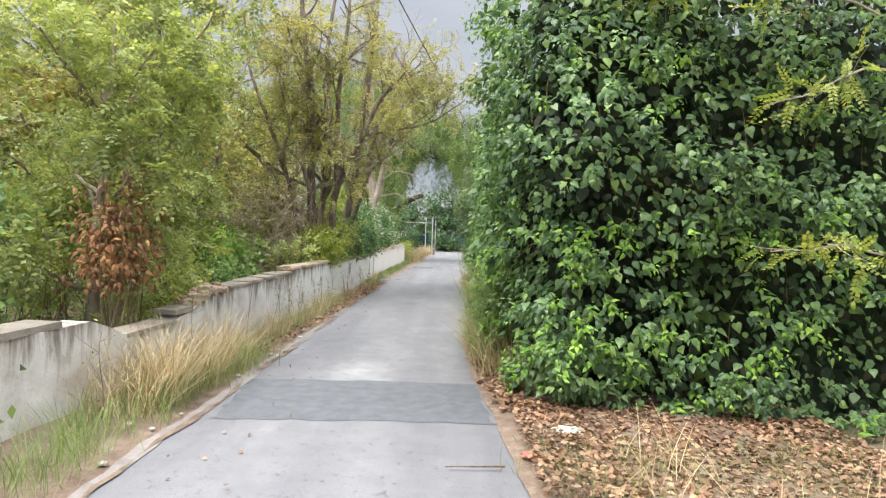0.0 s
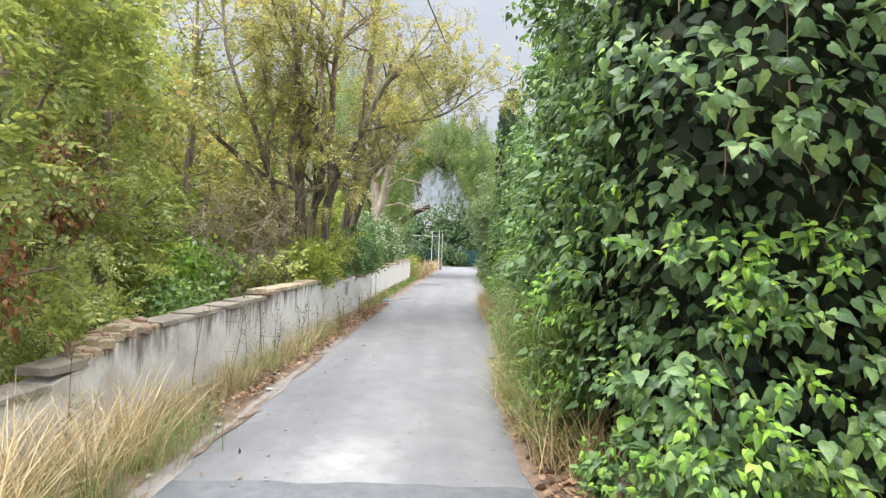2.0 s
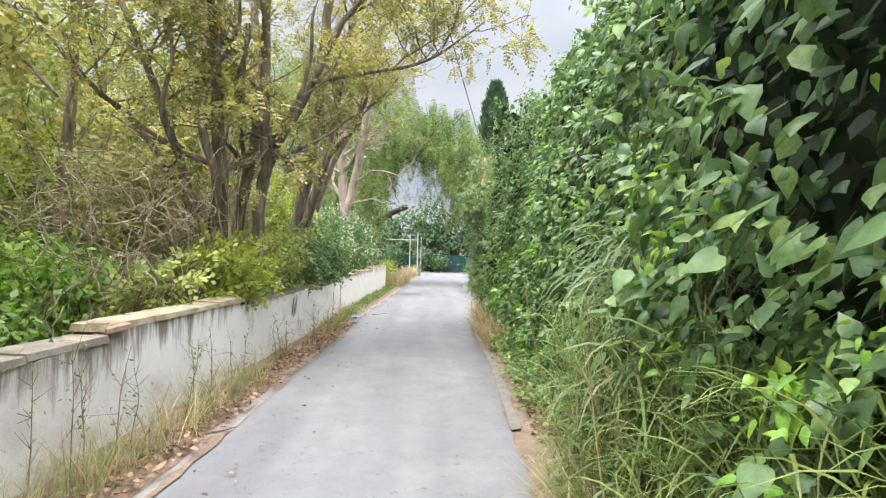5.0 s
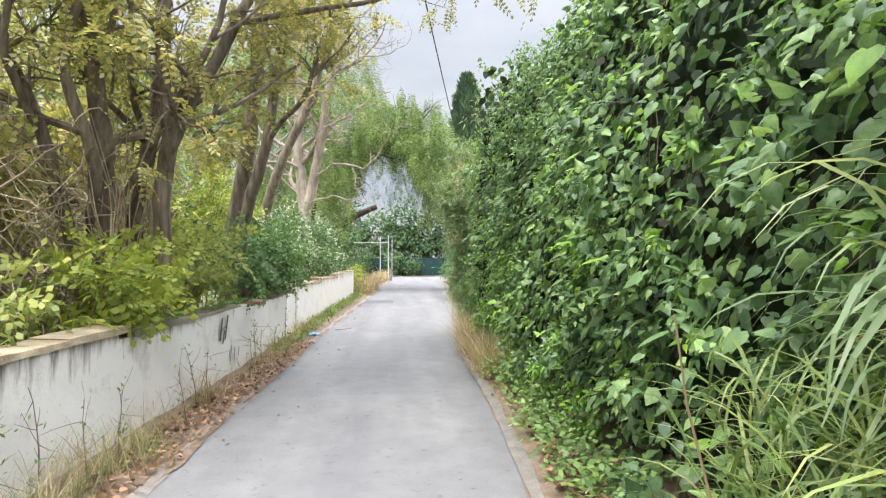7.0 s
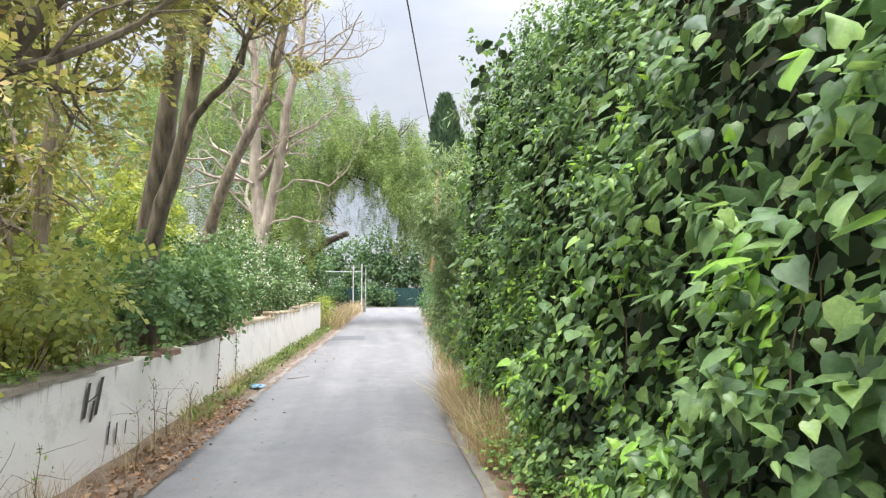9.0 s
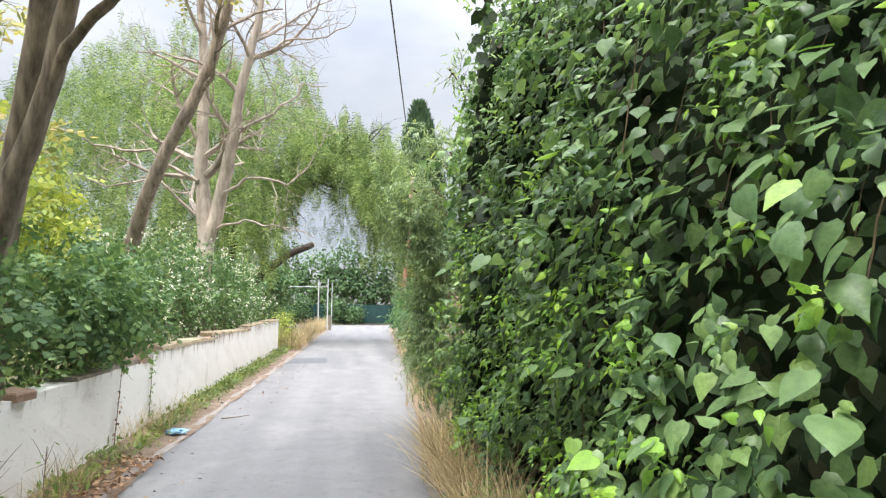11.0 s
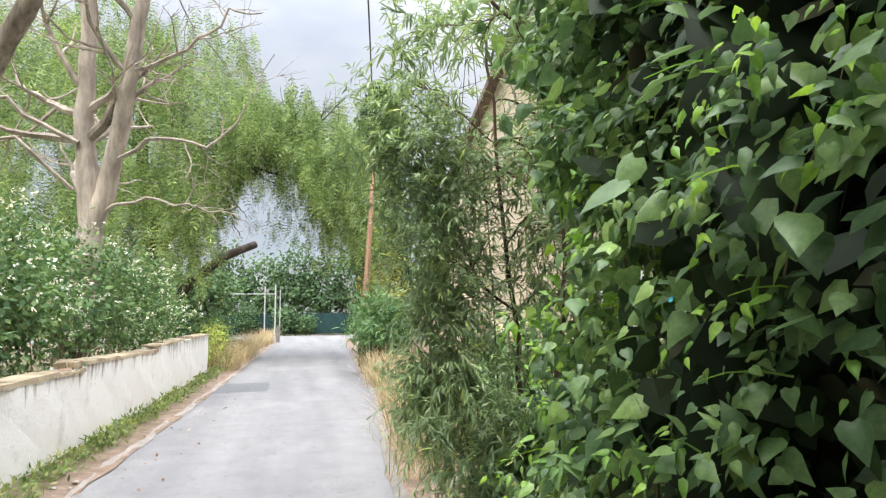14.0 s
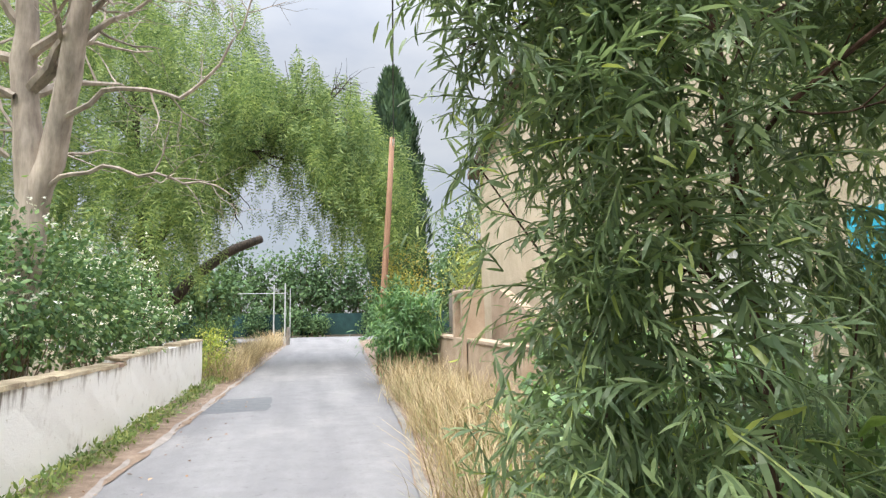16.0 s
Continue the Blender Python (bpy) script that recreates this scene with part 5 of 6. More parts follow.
tree("robinia_tree", [([(-3.35, 20.4, 0), (-3.06, 20.1, 2.5), (-2.75, 19.6, 4.4), (-2.4, 19.3, 6.5), (-2.3, 19.2, 8.6)], 0.16, 0.07),
                      ([(-2.95, 19.7, 0), (-2.8, 19.5, 2.2), (-2.5, 19.2, 3.4), (-2.05, 19.0, 5.2), (-1.7, 19.0, 7.4)], 0.12, 0.05),
                      ([(-2.52, 19.2, 3.3), (-2.2, 19.1, 3.75), (-1.8, 18.9, 4.1), (-1.55, 18.8, 4.75)], 0.055, 0.03)],
     "leaning robinia with two dark stems and a broken side limb", M_BARK_BROWN, L_PINNATE, M_ROBINIA, 5, 0.26, 5, 1.8, 1, 5, start=0.62)
for x, y, h, lean in ((-4.3, 7.6, 4.3, 0.2), (-5.6, 9.8, 5.6, 0.3), (-7.0, 7.2, 4.6, -0.2), (-6.0, 11.6, 6.0, 0.3), (-7.8, 12.6, 6.8, 0.0), (-6.4, 17.0, 8.0, 0.2), (-9.5, 15.5, 7.5, 0.0),
                      (-5.4, 22.0, 8.6, 0.2), (-8.6, 22.5, 9.0, 0.0), (-12.0, 19.0, 8.5, 0.3), (-6.4, 13.6, 7.6, 0.1)):
    near = y < 13
    tree("robinia_tree", [([(x, y, 0), (x + lean * 0.3, y + 0.1, h * 0.35), (x + lean, y - 0.1, h * 0.7), (x + lean * 1.4, y, h)], 0.02 * h, 0.015)],
         "slender robinia with feathery yellow-green leaves" if near else "tall robinia with thin yellow-green crown", M_BARK, L_PINNATE if y < 10 else L_PINNATE_FAR, M_ROBINIA if rng.random() < 0.6 else M_ROBINIA_GREEN,
         8 if y < 14 else 4, 0.3 if y < 14 else 0.4, 7 if x == -6.0 else 11, 0.27 * h + 0.5, 1, 5, start=0.16)

# robinia behind the hedge, its crown over the near end
tree("robinia_tree", [([(4.3, 7.6, 0), (4.2, 7.4, 2.5), (3.8, 7.0, 4.6), (3.3, 6.6, 6.6)], 0.11, 0.03)], "robinia behind the hedge with a crown hanging over it", M_BARK, L_PINNATE, M_ROBINIA_GREEN, 6, 0.27, 12, 2.3, 1, 5, start=0.6)

# leaning bare trunk and the pale dead tree
tree("leaning_tree", [([(-4.9, 26.3, 0), (-4.1, 26.0, 2.4), (-3.5, 25.7, 3.7), (-2.75, 25.2, 5.4), (-2.1, 24.8, 7.0), (-1.6, 24.5, 8.6)], 0.16, 0.07)],
     "leaning pale grey trunk with bare limbs", M_BARK, L_PINNATE_FAR, M_ROBINIA, 0, 0.2, 6, 1.9, 0, 4, start=0.5)
tree("dead_tree", [([(-3.55, 29.3, 0), (-3.46, 29.5, 2.0), (-3.36, 29.5, 3.5), (-3.50, 29.5, 5.5), (-3.65, 29.5, 8.3), (-3.80, 29.4, 10.5)], 0.28, 0.06),
                   ([(-3.40, 29.45, 2.6), (-3.15, 29.4, 4.0), (-2.60, 29.0, 6.2), (-2.25, 28.8, 8.4), (-2.10, 28.8, 10.4)], 0.2, 0.05)],
     "dead tree with smooth pale bare trunk and limbs", M_BARK_PALE, L_PINNATE_FAR, M_ROBINIA, 0, 0.2, 14, 3.0, 1, 5, start=0.4, lift=0.03)
dead = thing("dead_limb", (-3.10, 29.4, 3.9), "long bare pale limbs reaching towards the lane", "branch")
for pts, r0 in (([(-3.00, 29.3, 4.3), (-2.20, 29.0, 4.7), (-1.40, 28.7, 4.5), (-0.90, 28.6, 4.9), (-0.40, 28.5, 6.1)], 0.04), ([(-3.20, 29.4, 3.4), (-2.40, 29.1, 3.7), (-1.50, 28.9, 3.5), (-0.80, 28.7, 3.3)], 0.034),
                ([(-2.70, 29.0, 5.8), (-1.80, 28.8, 6.2), (-1.10, 28.7, 6.9), (-0.50, 28.6, 6.9)], 0.04), ([(-3.60, 29.4, 4.6), (-4.60, 29.2, 5.2), (-5.80, 29.0, 5.3), (-7.00, 28.8, 5.9)], 0.05),
                ([(-3.60, 29.4, 3.8), (-4.40, 29.0, 4.6), (-5.40, 28.9, 4.3), (-6.20, 28.7, 4.6)], 0.04), ([(-2.40, 28.9, 7.4), (-1.60, 28.7, 8.0), (-0.80, 28.5, 8.0), (0.00, 28.4, 8.4)], 0.035)):
    pts = np.array(pts, float)
    u = np.linspace(0, len(pts) - 1, 4 * (len(pts) - 1) + 1)
    q = np.stack([np.interp(u, np.arange(len(pts)), pts[:, c]) for c in range(3)], 1) + rng.normal(size=(len(u), 3)) * 0.03
    s = np.linspace(r0, 0.01, len(u))
    g = Geo()
    tube(g, q, s, 6, False)
    bough = obj("limb", g, M_BARK_PALE, dead)
    g = Geo()
    branch_out(g, q, s, 6, 1, 1.1, 4, 0.03, 0.2, 0.2, 0.9)
    tagged(obj("branching", g, M_BARK_PALE, bough), kind="stuff")

# thicket
for k, (x, y, z, rx, ry, rz, leaf, mat, n, per, size, label) in enumerate((
        (-3.9, 4.0, 0.75, 0.7, 1.0, 0.75, L_OVAL, M_DARKLEAF, 170, 14, 0.10, "dark green broad-leaved bush behind the wall"),
        (-5.2, 6.2, 1.4, 1.0, 1.3, 1.5, L_OVAL, M_DARKLEAF, 260, 14, 0.11, "dark green thicket bush behind the wall"),
        (-4.0, 8.6, 0.8, 0.8, 1.2, 0.85, L_PINNATE, M_ROBINIA_GREEN, 120, 6, 0.22, "low feathery green undergrowth"),
        (-6.8, 10.5, 1.5, 1.3, 1.8, 1.6, L_OVAL, M_ROBINIA_GREEN, 280, 13, 0.12, "dark green thicket bush under the trees"),
        (-4.9, 14.2, 1.0, 1.05, 0.95, 0.85, L_OVAL, M_FIG, 240, 13, 0.12, "rounded fresh green fig-like bush"),
        (-3.9, 11.0, 0.7, 0.6, 1.2, 0.6, L_OVAL, M_DARKLEAF, 130, 13, 0.09, "dark green undergrowth behind the wall"),
        (-9.5, 9.0, 2.0, 1.8, 2.2, 2.2, L_OVAL, M_DARKLEAF, 300, 12, 0.15, "tall dark green thicket behind trees"),
        (-10.5, 13.0, 2.0, 1.8, 2.2, 2.2, L_OVAL, M_FAR, 300, 12, 0.16, "tall green thicket behind the trees"),
        (-8.0, 18.5, 1.8, 1.6, 2.0, 2.0, L_OVAL, M_FAR, 260, 12, 0.15, "green thicket under the trees"),
        (-6.0, 19.8, 1.4, 1.3, 1.6, 1.5, L_OVAL, M_ROBINIA_GREEN, 220, 12, 0.12, "dark undergrowth under the trees"),
        (-5.0, 17.8, 1.3, 0.8, 1.2, 1.2, L_OVAL, M_DARKLEAF, 150, 13, 0.11, "dark green undergrowth between the trunks"),
        (-6.5, 25.0, 1.8, 1.6, 2.0, 2.0, L_PINNATE_FAR, M_ROBINIA_GREEN, 260, 6, 0.32, "feathery green thicket under the trees"),
        (-9.0, 29.0, 2.2, 2.0, 2.6, 2.6, L_PINNATE_FAR, M_ROBINIA_GREEN, 300, 6, 0.36, "feathery green thicket under the trees"),
        (-13.0, 24.0, 3.0, 2.5, 3.2, 3.4, L_OVAL, M_FAR, 340, 12, 0.22, "distant dense green thicket of bushes"))):
    shrub("thicket_bush", (x, y, 0), (x, y, z), (rx, ry, rz), leaf, mat, n, per, size, label, "bush", "thicket behind the wall", stems=22, spread=0.17)
for x, y, z, rx, ry, rz in ((-8.5, 15.0, 4.6, 2.0, 2.0, 2.6), (-9.5, 20.5, 5.5, 2.4, 2.4, 3.2), (-7.2, 24.0, 5.2, 1.7, 2.0, 2.6), (-11.5, 27.0, 6.0, 2.8, 2.8, 3.6), (-12.5, 14.0, 5.0, 2.4, 2.6, 3.0)):
    shrub("thicket_bush", (x, y, 0), (x, y, z), (rx, ry, rz), L_OVAL_NARROW, M_ROBINIA_GREEN, 420, 12, 0.24, "tall leafy green growth behind the trunks", "bush", "thicket behind the wall", stems=18, spread=0.3, stem_r=0.03)
for x, y, z, rx, ry, rz in ((-6.2, 14.6, 1.7, 1.0, 1.3, 1.7), ):
    shrub("thicket_bush", (x, y, 0), (x, y, z), (rx, ry, rz), L_PINNATE_FAR, M_BRIGHT, 150, 6, 0.27, "light green feathery undergrowth between trunks", "bush", "thicket behind the wall", stems=18, spread=0.17)
# withered shrub with rust-coloured leaves
shrub("withered_shrub", (-3.55, 6.7, 0), (-3.5, 6.7, 1.55), (0.4, 0.6, 0.75), L_HEART_FOLDED, M_RUST, 90, 9, 0.075, "withered shrub with rust-brown leaves", "bush", stems=20, hang=0.9, spread=0.12)
shrub("withered_shrub", (-4.8, 9.7, 0), (-4.7, 9.6, 2.25), (0.45, 0.6, 0.7), L_HEART_FOLDED, M_RUST, 70, 9, 0.09, "withered shrub with orange-brown leaves in the thicket", "bush", stems=20, hang=0.9, spread=0.14)
# saplings leaning over the wall
for k, (x, y, z, rx, ry, rz, n, label) in enumerate(((-3.05, 15.0, 1.4, 0.5, 0.9, 0.36, 34, "yellow-green robinia sapling over the wall"), (-2.95, 17.2, 1.6, 0.55, 1.0, 0.36, 36, "yellow-green robinia sapling over the wall"),
                                                     (-2.85, 19.0, 1.65, 0.55, 1.0, 0.4, 40, "bright yellow-green sapling over the wall"), (-2.85, 20.8, 1.7, 0.55, 1.0, 0.55, 66, "green sapling over the wall"),
                                                     (-3.1, 22.6, 1.8, 0.6, 1.1, 0.55, 66, "green sapling over the wall"), (-3.4, 14.0, 1.2, 0.5, 0.8, 0.3, 18, "low robinia sapling behind the wall"),
                                                     (-4.4, 15.2, 2.3, 0.8, 0.8, 0.7, 50, "yellowing robinia shoots between the trunks"), (-4.0, 22.0, 2.5, 0.8, 1.1, 1.2, 90, "tall bright yellow-green robinia sapling"))):
    shrub("robinia_sapling", (x - 0.5, y, 0), (x, y, z), (rx, ry, rz), L_PINNATE_BROAD, M_BRIGHT if k in (0, 7) else M_ROBINIA if k == 6 else M_BUSH if k in (2, 3, 4) else M_ROBINIA_GREEN, n, 7, 0.3, label, "sapling", "saplings over the wall", stems=16, spread=0.14, hang=0.2, gaps=0.1)
# white-flowered bushes
for x, y, z, rx, ry, rz, n in ((-3.5, 24.0, 1.7, 0.85, 1.4, 1.15, 340), (-3.5, 26.6, 1.85, 0.9, 1.5, 1.25, 370), (-3.4, 29.2, 2.0, 0.95, 1.5, 1.3, 380), (-3.25, 31.6, 1.9, 0.9, 1.4, 1.25, 360), (-3.2, 34.2, 1.65, 0.85, 1.4, 1.1, 300)):
    shrub("flowering_bush", (x - 0.2, y, 0), (x, y, z), (rx, ry, rz), L_OVAL, M_BUSH, n, 13, 0.098, "grey-green bush dotted with small white flowers", "bush", "flowering bushes behind the wall", stems=30, spread=0.15, flowers=170, gaps=0.22)
shrub("creeper_bush", (-2.25, 37.6, 0), (-2.2, 37.6, 0.75), (0.42, 0.9, 0.8), L_OVAL, M_BRIGHT, 130, 12, 0.08, "fresh green creeper at the wall's end", "bush", stems=14)
shrub("creeper_bush", (-2.7, 40.5, 0), (-2.7, 40.5, 1.0), (0.7, 1.5, 1.0), L_OVAL, M_BUSH, 150, 12, 0.09, "green bush beyond the wall", "bush", stems=14)
# leafy floor under the trees
n = 14000
p = np.stack([rng.uniform(-15, -3.3, n), rng.uniform(1, 37, n), np.zeros(n)], 1)
p[:, 0] = np.minimum(p[:, 0], along(p[:, 1], WALL) - 0.4)
p[:, 2] = np.abs(rng.normal(size=n)) * 0.16 + 0.0
g = Geo()
scatter(g, L_OVAL, p, rng.normal(size=(n, 3)) * np.array([1, 1, 0.5]), np.array([0, 0, 1.0]) + rng.normal(size=(n, 3)) * 0.4, rng.uniform(0.06, 0.2, n))
tagged(obj("undergrowth", g, M_DARKLEAF), "low green undergrowth covering the woodland floor", "undergrowth", kind="stuff")
# dry vines
vine = thing("dry_vines", (-3.9, 15.0, 0), "tangle of bare dry vines between the trunks", "vine")
for k in range(280):
    x, y = rng.uniform(-5.2, -3.5), rng.uniform(14.2, 17.8)
    q, s = limb((x, y, rng.uniform(0.1, 2.2)), (rng.normal() * 0.5, rng.normal() * 0.5, rng.uniform(-0.4, 1)), rng.uniform(0.6, 2.0), 0.013, 0.005, 8, 0.3, -0.03)
    q[:, 0] = np.minimum(q[:, 0], -3.25 + 0.1 * rng.random())
    g = Geo()
    tube(g, q, s, 4, False)
    obj("vine_stem", g, M_DRYVINE, vine)

for k in range(60):
    a = rng.uniform(0, 2 * np.pi)
    x, y = -3.3 + 0.35 * np.cos(a) + rng.choice([0.0, 0.4]), 16.0 + 0.3 * np.sin(a)
    q, s = limb((x, y, rng.uniform(0.0, 0.8)), (rng.normal() * 0.12, rng.normal() * 0.12, 1), rng.uniform(1.4, 3.4), 0.011, 0.004, 10, 0.2, 0.02)
    q[:, 0] = np.minimum(q[:, 0], -3.15 + 0.1 * rng.random())
    g = Geo()
    tube(g, q, s, 4, False)
    obj("vine_stem", g, M_DRYVINE, vine)

# a curtain of fine dry stems before the trunks
g = Geo()
for k in range(680):
    x, y = rng.uniform(-4.7, -3.3), rng.uniform(13.2, 17.6)
    q, s = limb((x, y, rng.uniform(0.6, 2.7)), (rng.normal() * 0.4, rng.normal() * 0.4, rng.uniform(-1, 0.5)), rng.uniform(0.4, 1.3), 0.008, 0.003, 7, 0.28, -0.04)
    q[:, 0] = np.minimum(q[:, 0], -3.2 + 0.1 * rng.random())
    q[:, 2] = np.maximum(q[:, 2], 0.02)
    tube(g, q, s, 3, False)
tagged(obj("vine_tangle", g, M_DRYVINE, vine), kind="stuff")

# ---- pepper tree with hanging branches over the lane's end ----
pepper = thing("pepper_tree", (-5.2, 44.0, 0), "large pepper tree with drooping feathery green branches", "tree")
gt, gb, gl = Geo(), Geo(), Geo()
for pts, r0, r1 in (([(-5.2, 44, 0), (-5.0, 43.8, 2.0), (-5.2, 43.2, 4.5), (-5.6, 42.8, 7.5), (-5.5, 42.5, 10.5)], 0.42, 0.14),
                    ([(-5.0, 43.9, 1.6), (-3.8, 44.6, 3.2), (-2.7, 45.4, 4.2), (-1.6, 46.1, 4.75)], 0.24, 0.16),
                    ([(-5.1, 43.4, 4.0), (-3.2, 42.2, 6.5), (-1.2, 41.4, 8.2), (0.8, 41.0, 8.6)], 0.2, 0.06)):
    pts = np.array(pts, float)
    u = np.linspace(0, len(pts) - 1, 5 * (len(pts) - 1) + 1)
    q = np.stack([np.interp(u, np.arange(len(pts)), pts[:, c]) for c in range(3)], 1)
    q[1:-1] = (q[:-2] + q[1:-1] * 2 + q[2:]) / 4
    s = np.linspace(r0, r1, len(u))
    tube(gt, q, s, 8)
    if pts[-1, 2] > 6:
        branch_out(gb, q, s, 9, 1, 2.6, 5, 0.05, 0.45, 0.16, 0.8)
obj("trunk", gt, M_BARK_DARK, pepper, "dark rough trunk with a broken limb", smooth=True)
tagged(obj("branching", gb, M_BARK_DARK, pepper), kind="stuff")


def weeping(n, centre, radii, zlow, length):
    """Hanging strands that start on a dome."""
    a, c = rng.uniform(0, 2 * np.pi, n), rng.random(n) ** 0.6
    d = np.stack([np.cos(a) * np.sqrt(1 - c * c), np.sin(a) * np.sqrt(1 - c * c), c], 1)
    lump = 0.78 + 0.28 * np.sin(d[:, 0] * 7 + 1) * np.sin(d[:, 1] * 6 + d[:, 2] * 5) + 0.16 * rng.random(n)
    top = np.array(centre) + d * lump[:, None] * np.array(radii)
    m = 7
    ln = length * rng.uniform(0.4, 1.2, n)
    t = np.linspace(0, 1, m)
    out = d * np.array([1, 1, 0]) * 0.35
    pos = top[:, None] + out[:, None] * t[None, :, None] * ln[:, None, None] - np.array([0, 0, 1.0]) * (t ** 1.3)[None, :, None] * ln[:, None, None]
    pos = pos.reshape(-1, 3) + rng.normal(size=(n * m, 3)) * 0.06
    pos = pos[pos[:, 2] > zlow(pos)]
    k = len(pos)
    tip = np.array([0, 0, -1.0]) + rng.normal(size=(k, 3)) * 0.26
    scatter(gl, L_PEPPER, pos, tip, rng.normal(size=(k, 3)), rng.uniform(0.38, 0.7, k))


low = lambda p: np.where(p[:, 0] > -2.6, along(p[:, 0], [(-2.6, 5.6), (-2.1, 7.4), (-1.4, 7.6), (-0.6, 7.2), (0.2, 6.7), (0.9, 5.7), (1.5, 4.0), (3, 2.8)]), 2.0) + 0.6 * np.sin(p[:, 0] * 3 + p[:, 1] * 2)
weeping(1380, (-6.8, 42.0, 6.4), (7.4, 4.4, 7.4), low, 3.2)
weeping(900, (-0.2, 41.5, 6.0), (3.4, 2.6, 4.2), low, 2.4)
weeping(330, (1.8, 42.0, 5.0), (1.5, 2.0, 3.4), low, 2.4)
weeping(520, (-5.0, 41.0, 3.6), (4.0, 3.0, 4.2), low, 2.6)
# a few long thin strands hang into the gap over the lane
for x, y, z, ln in ((-1.5, 41.6, 7.6, 2.6), (-1.1, 41.2, 7.4, 1.6), (-0.7, 41.8, 7.0, 2.4), (-0.4, 41.4, 7.0, 1.5), (-0.1, 41.9, 6.6, 2.2), (0.2, 41.3, 6.4, 1.4), (0.9, 41.5, 5.6, 2.2), (1.2, 41.9, 5.2, 2.0), (-2.2, 41.5, 7.2, 2.0), (0.5, 41.2, 6.0, 1.2)):
    k = int(ln * 16)
    pos = np.array([x, y, z]) + np.stack([0.15 * rng.normal(size=k), 0.15 * rng.normal(size=k), -ln * rng.random(k)], 1)
    scatter(gl, L_PEPPER, pos, np.array([0, 0, -1.0]) + rng.normal(size=(k, 3)) * 0.2, rng.normal(size=(k, 3)), rng.uniform(0.3, 0.6, k))
tagged(obj("crown", gl, M_PEPPER, pepper), kind="stuff")
# dead twigs in the crown and a bare hanging branch
g = Geo()
for _ in range(120):
    q, w_ = limb((-1.4 + rng.normal() * 0.5, 41.4 + rng.normal() * 0.4, 7.9 + rng.normal() * 0.3), (rng.normal() * 0.6, rng.normal() * 0.5, -0.5 + rng.normal() * 0.5), rng.uniform(0.5, 1.3), 0.014, 0.005, 6, 0.3, -0.05)
    tube(g, q, w_, 3, False)
for st, d, ln in (((-2.6, 41.5, 7.0), (0.5, 0, -0.6), 2.8), ((-2.4, 41.6, 5.9), (0.4, 0.2, -0.8), 1.8)):
    q, w_ = limb(st, d, ln, 0.035, 0.012, 9, 0.25, -0.05)
    tube(g, q, w_, 5, False)
    branch_out(g, q, w_, 6, 0, 0.7, 4, -0.02, 0.2, 0.2, 0.9)
tagged(obj("dead_branching", g, M_BARK_DARK, pepper, "dark tangle of dead twigs"), kind="stuff")

# ---- beyond: shrubs, cypress, pole, gate, far trees ----
shrub("oleander_bush", (2.5, 35.6, 0), (2.55, 35.6, 1.3), (1.05, 0.9, 1.15), L_LANCE, M_OLEANDER, 420, 16, 0.19, "rounded oleander bush with narrow leaves", "bush", stems=30, hang=0.2, spread=0.13, inner_mat=M_DRYVINE, stem_r=0.02)
shrub("yellowing_shrub", (3.6, 41.5, 0), (3.5, 41.5, 2.6), (1.3, 1.0, 1.5), L_OVAL, M_YELLOW, 170, 12, 0.11, "yellowing shrub behind the oleander", "bush", stems=30)
shrub("tamarisk_tree", (5.3, 38.5, 0), (5.2, 38.5, 2.9), (0.8, 1.2, 2.4), L_OVAL_NARROW, M_ROBINIA_GREEN, 260, 14, 0.13, "upright feathery green tree beside the house", "tree", stems=30)
shrub("garden_tree", (7.2, 46, 0), (7.2, 46, 4.2), (2.2, 2.0, 2.6), L_OVAL, M_FAR, 300, 12, 0.17, "loose pale green tree behind the garden", "tree", stems=30, gaps=0.1)
cyp = thing("cypress_tree", (5.0, 52.3, 0), "tall narrow dark green cypress", "tree")
g = Geo()
tube(g, [(5.0, 52.3, 0), (5.0, 52.3, 5), (4.8, 52.3, 10), (4.6, 52.3, 14)], [0.25, 0.2, 0.12, 0.03], 8)
obj("trunk", g, M_BARK, cyp)
n = 15000
z = rng.uniform(1.4, 14.4, n)
rad = along(z, [(1.2, 1.1), (4, 1.65), (8, 1.6), (11, 1.3), (13, 0.85), (14.6, 0.2)]) * (0.45 + 0.55 * np.sqrt(rng.random(n)))
a = rng.uniform(0, 2 * np.pi, n)
rad *= 0.9 + 0.14 * np.sin(a * 5 + z * 1.4) + 0.1 * np.sin(a * 3 - z * 3.1)
pos = np.stack([5.0 - 0.03 * z + rad * np.cos(a), 52.3 + rad * np.sin(a), z], 1)
tip = np.stack([np.cos(a) * 0.35, np.sin(a) * 0.35, 0 * a + 1], 1) + rng.normal(size=(n, 3)) * 0.2
g = Geo()
scatter(g, L_OVAL_NARROW, pos, tip, np.stack([np.cos(a), np.sin(a), 0 * a], 1) + rng.normal(size=(n, 3)) * 0.4, rng.uniform(0.25, 0.6, n))
tagged(obj("crown", g, M_CYPRESS, cyp), kind="stuff")

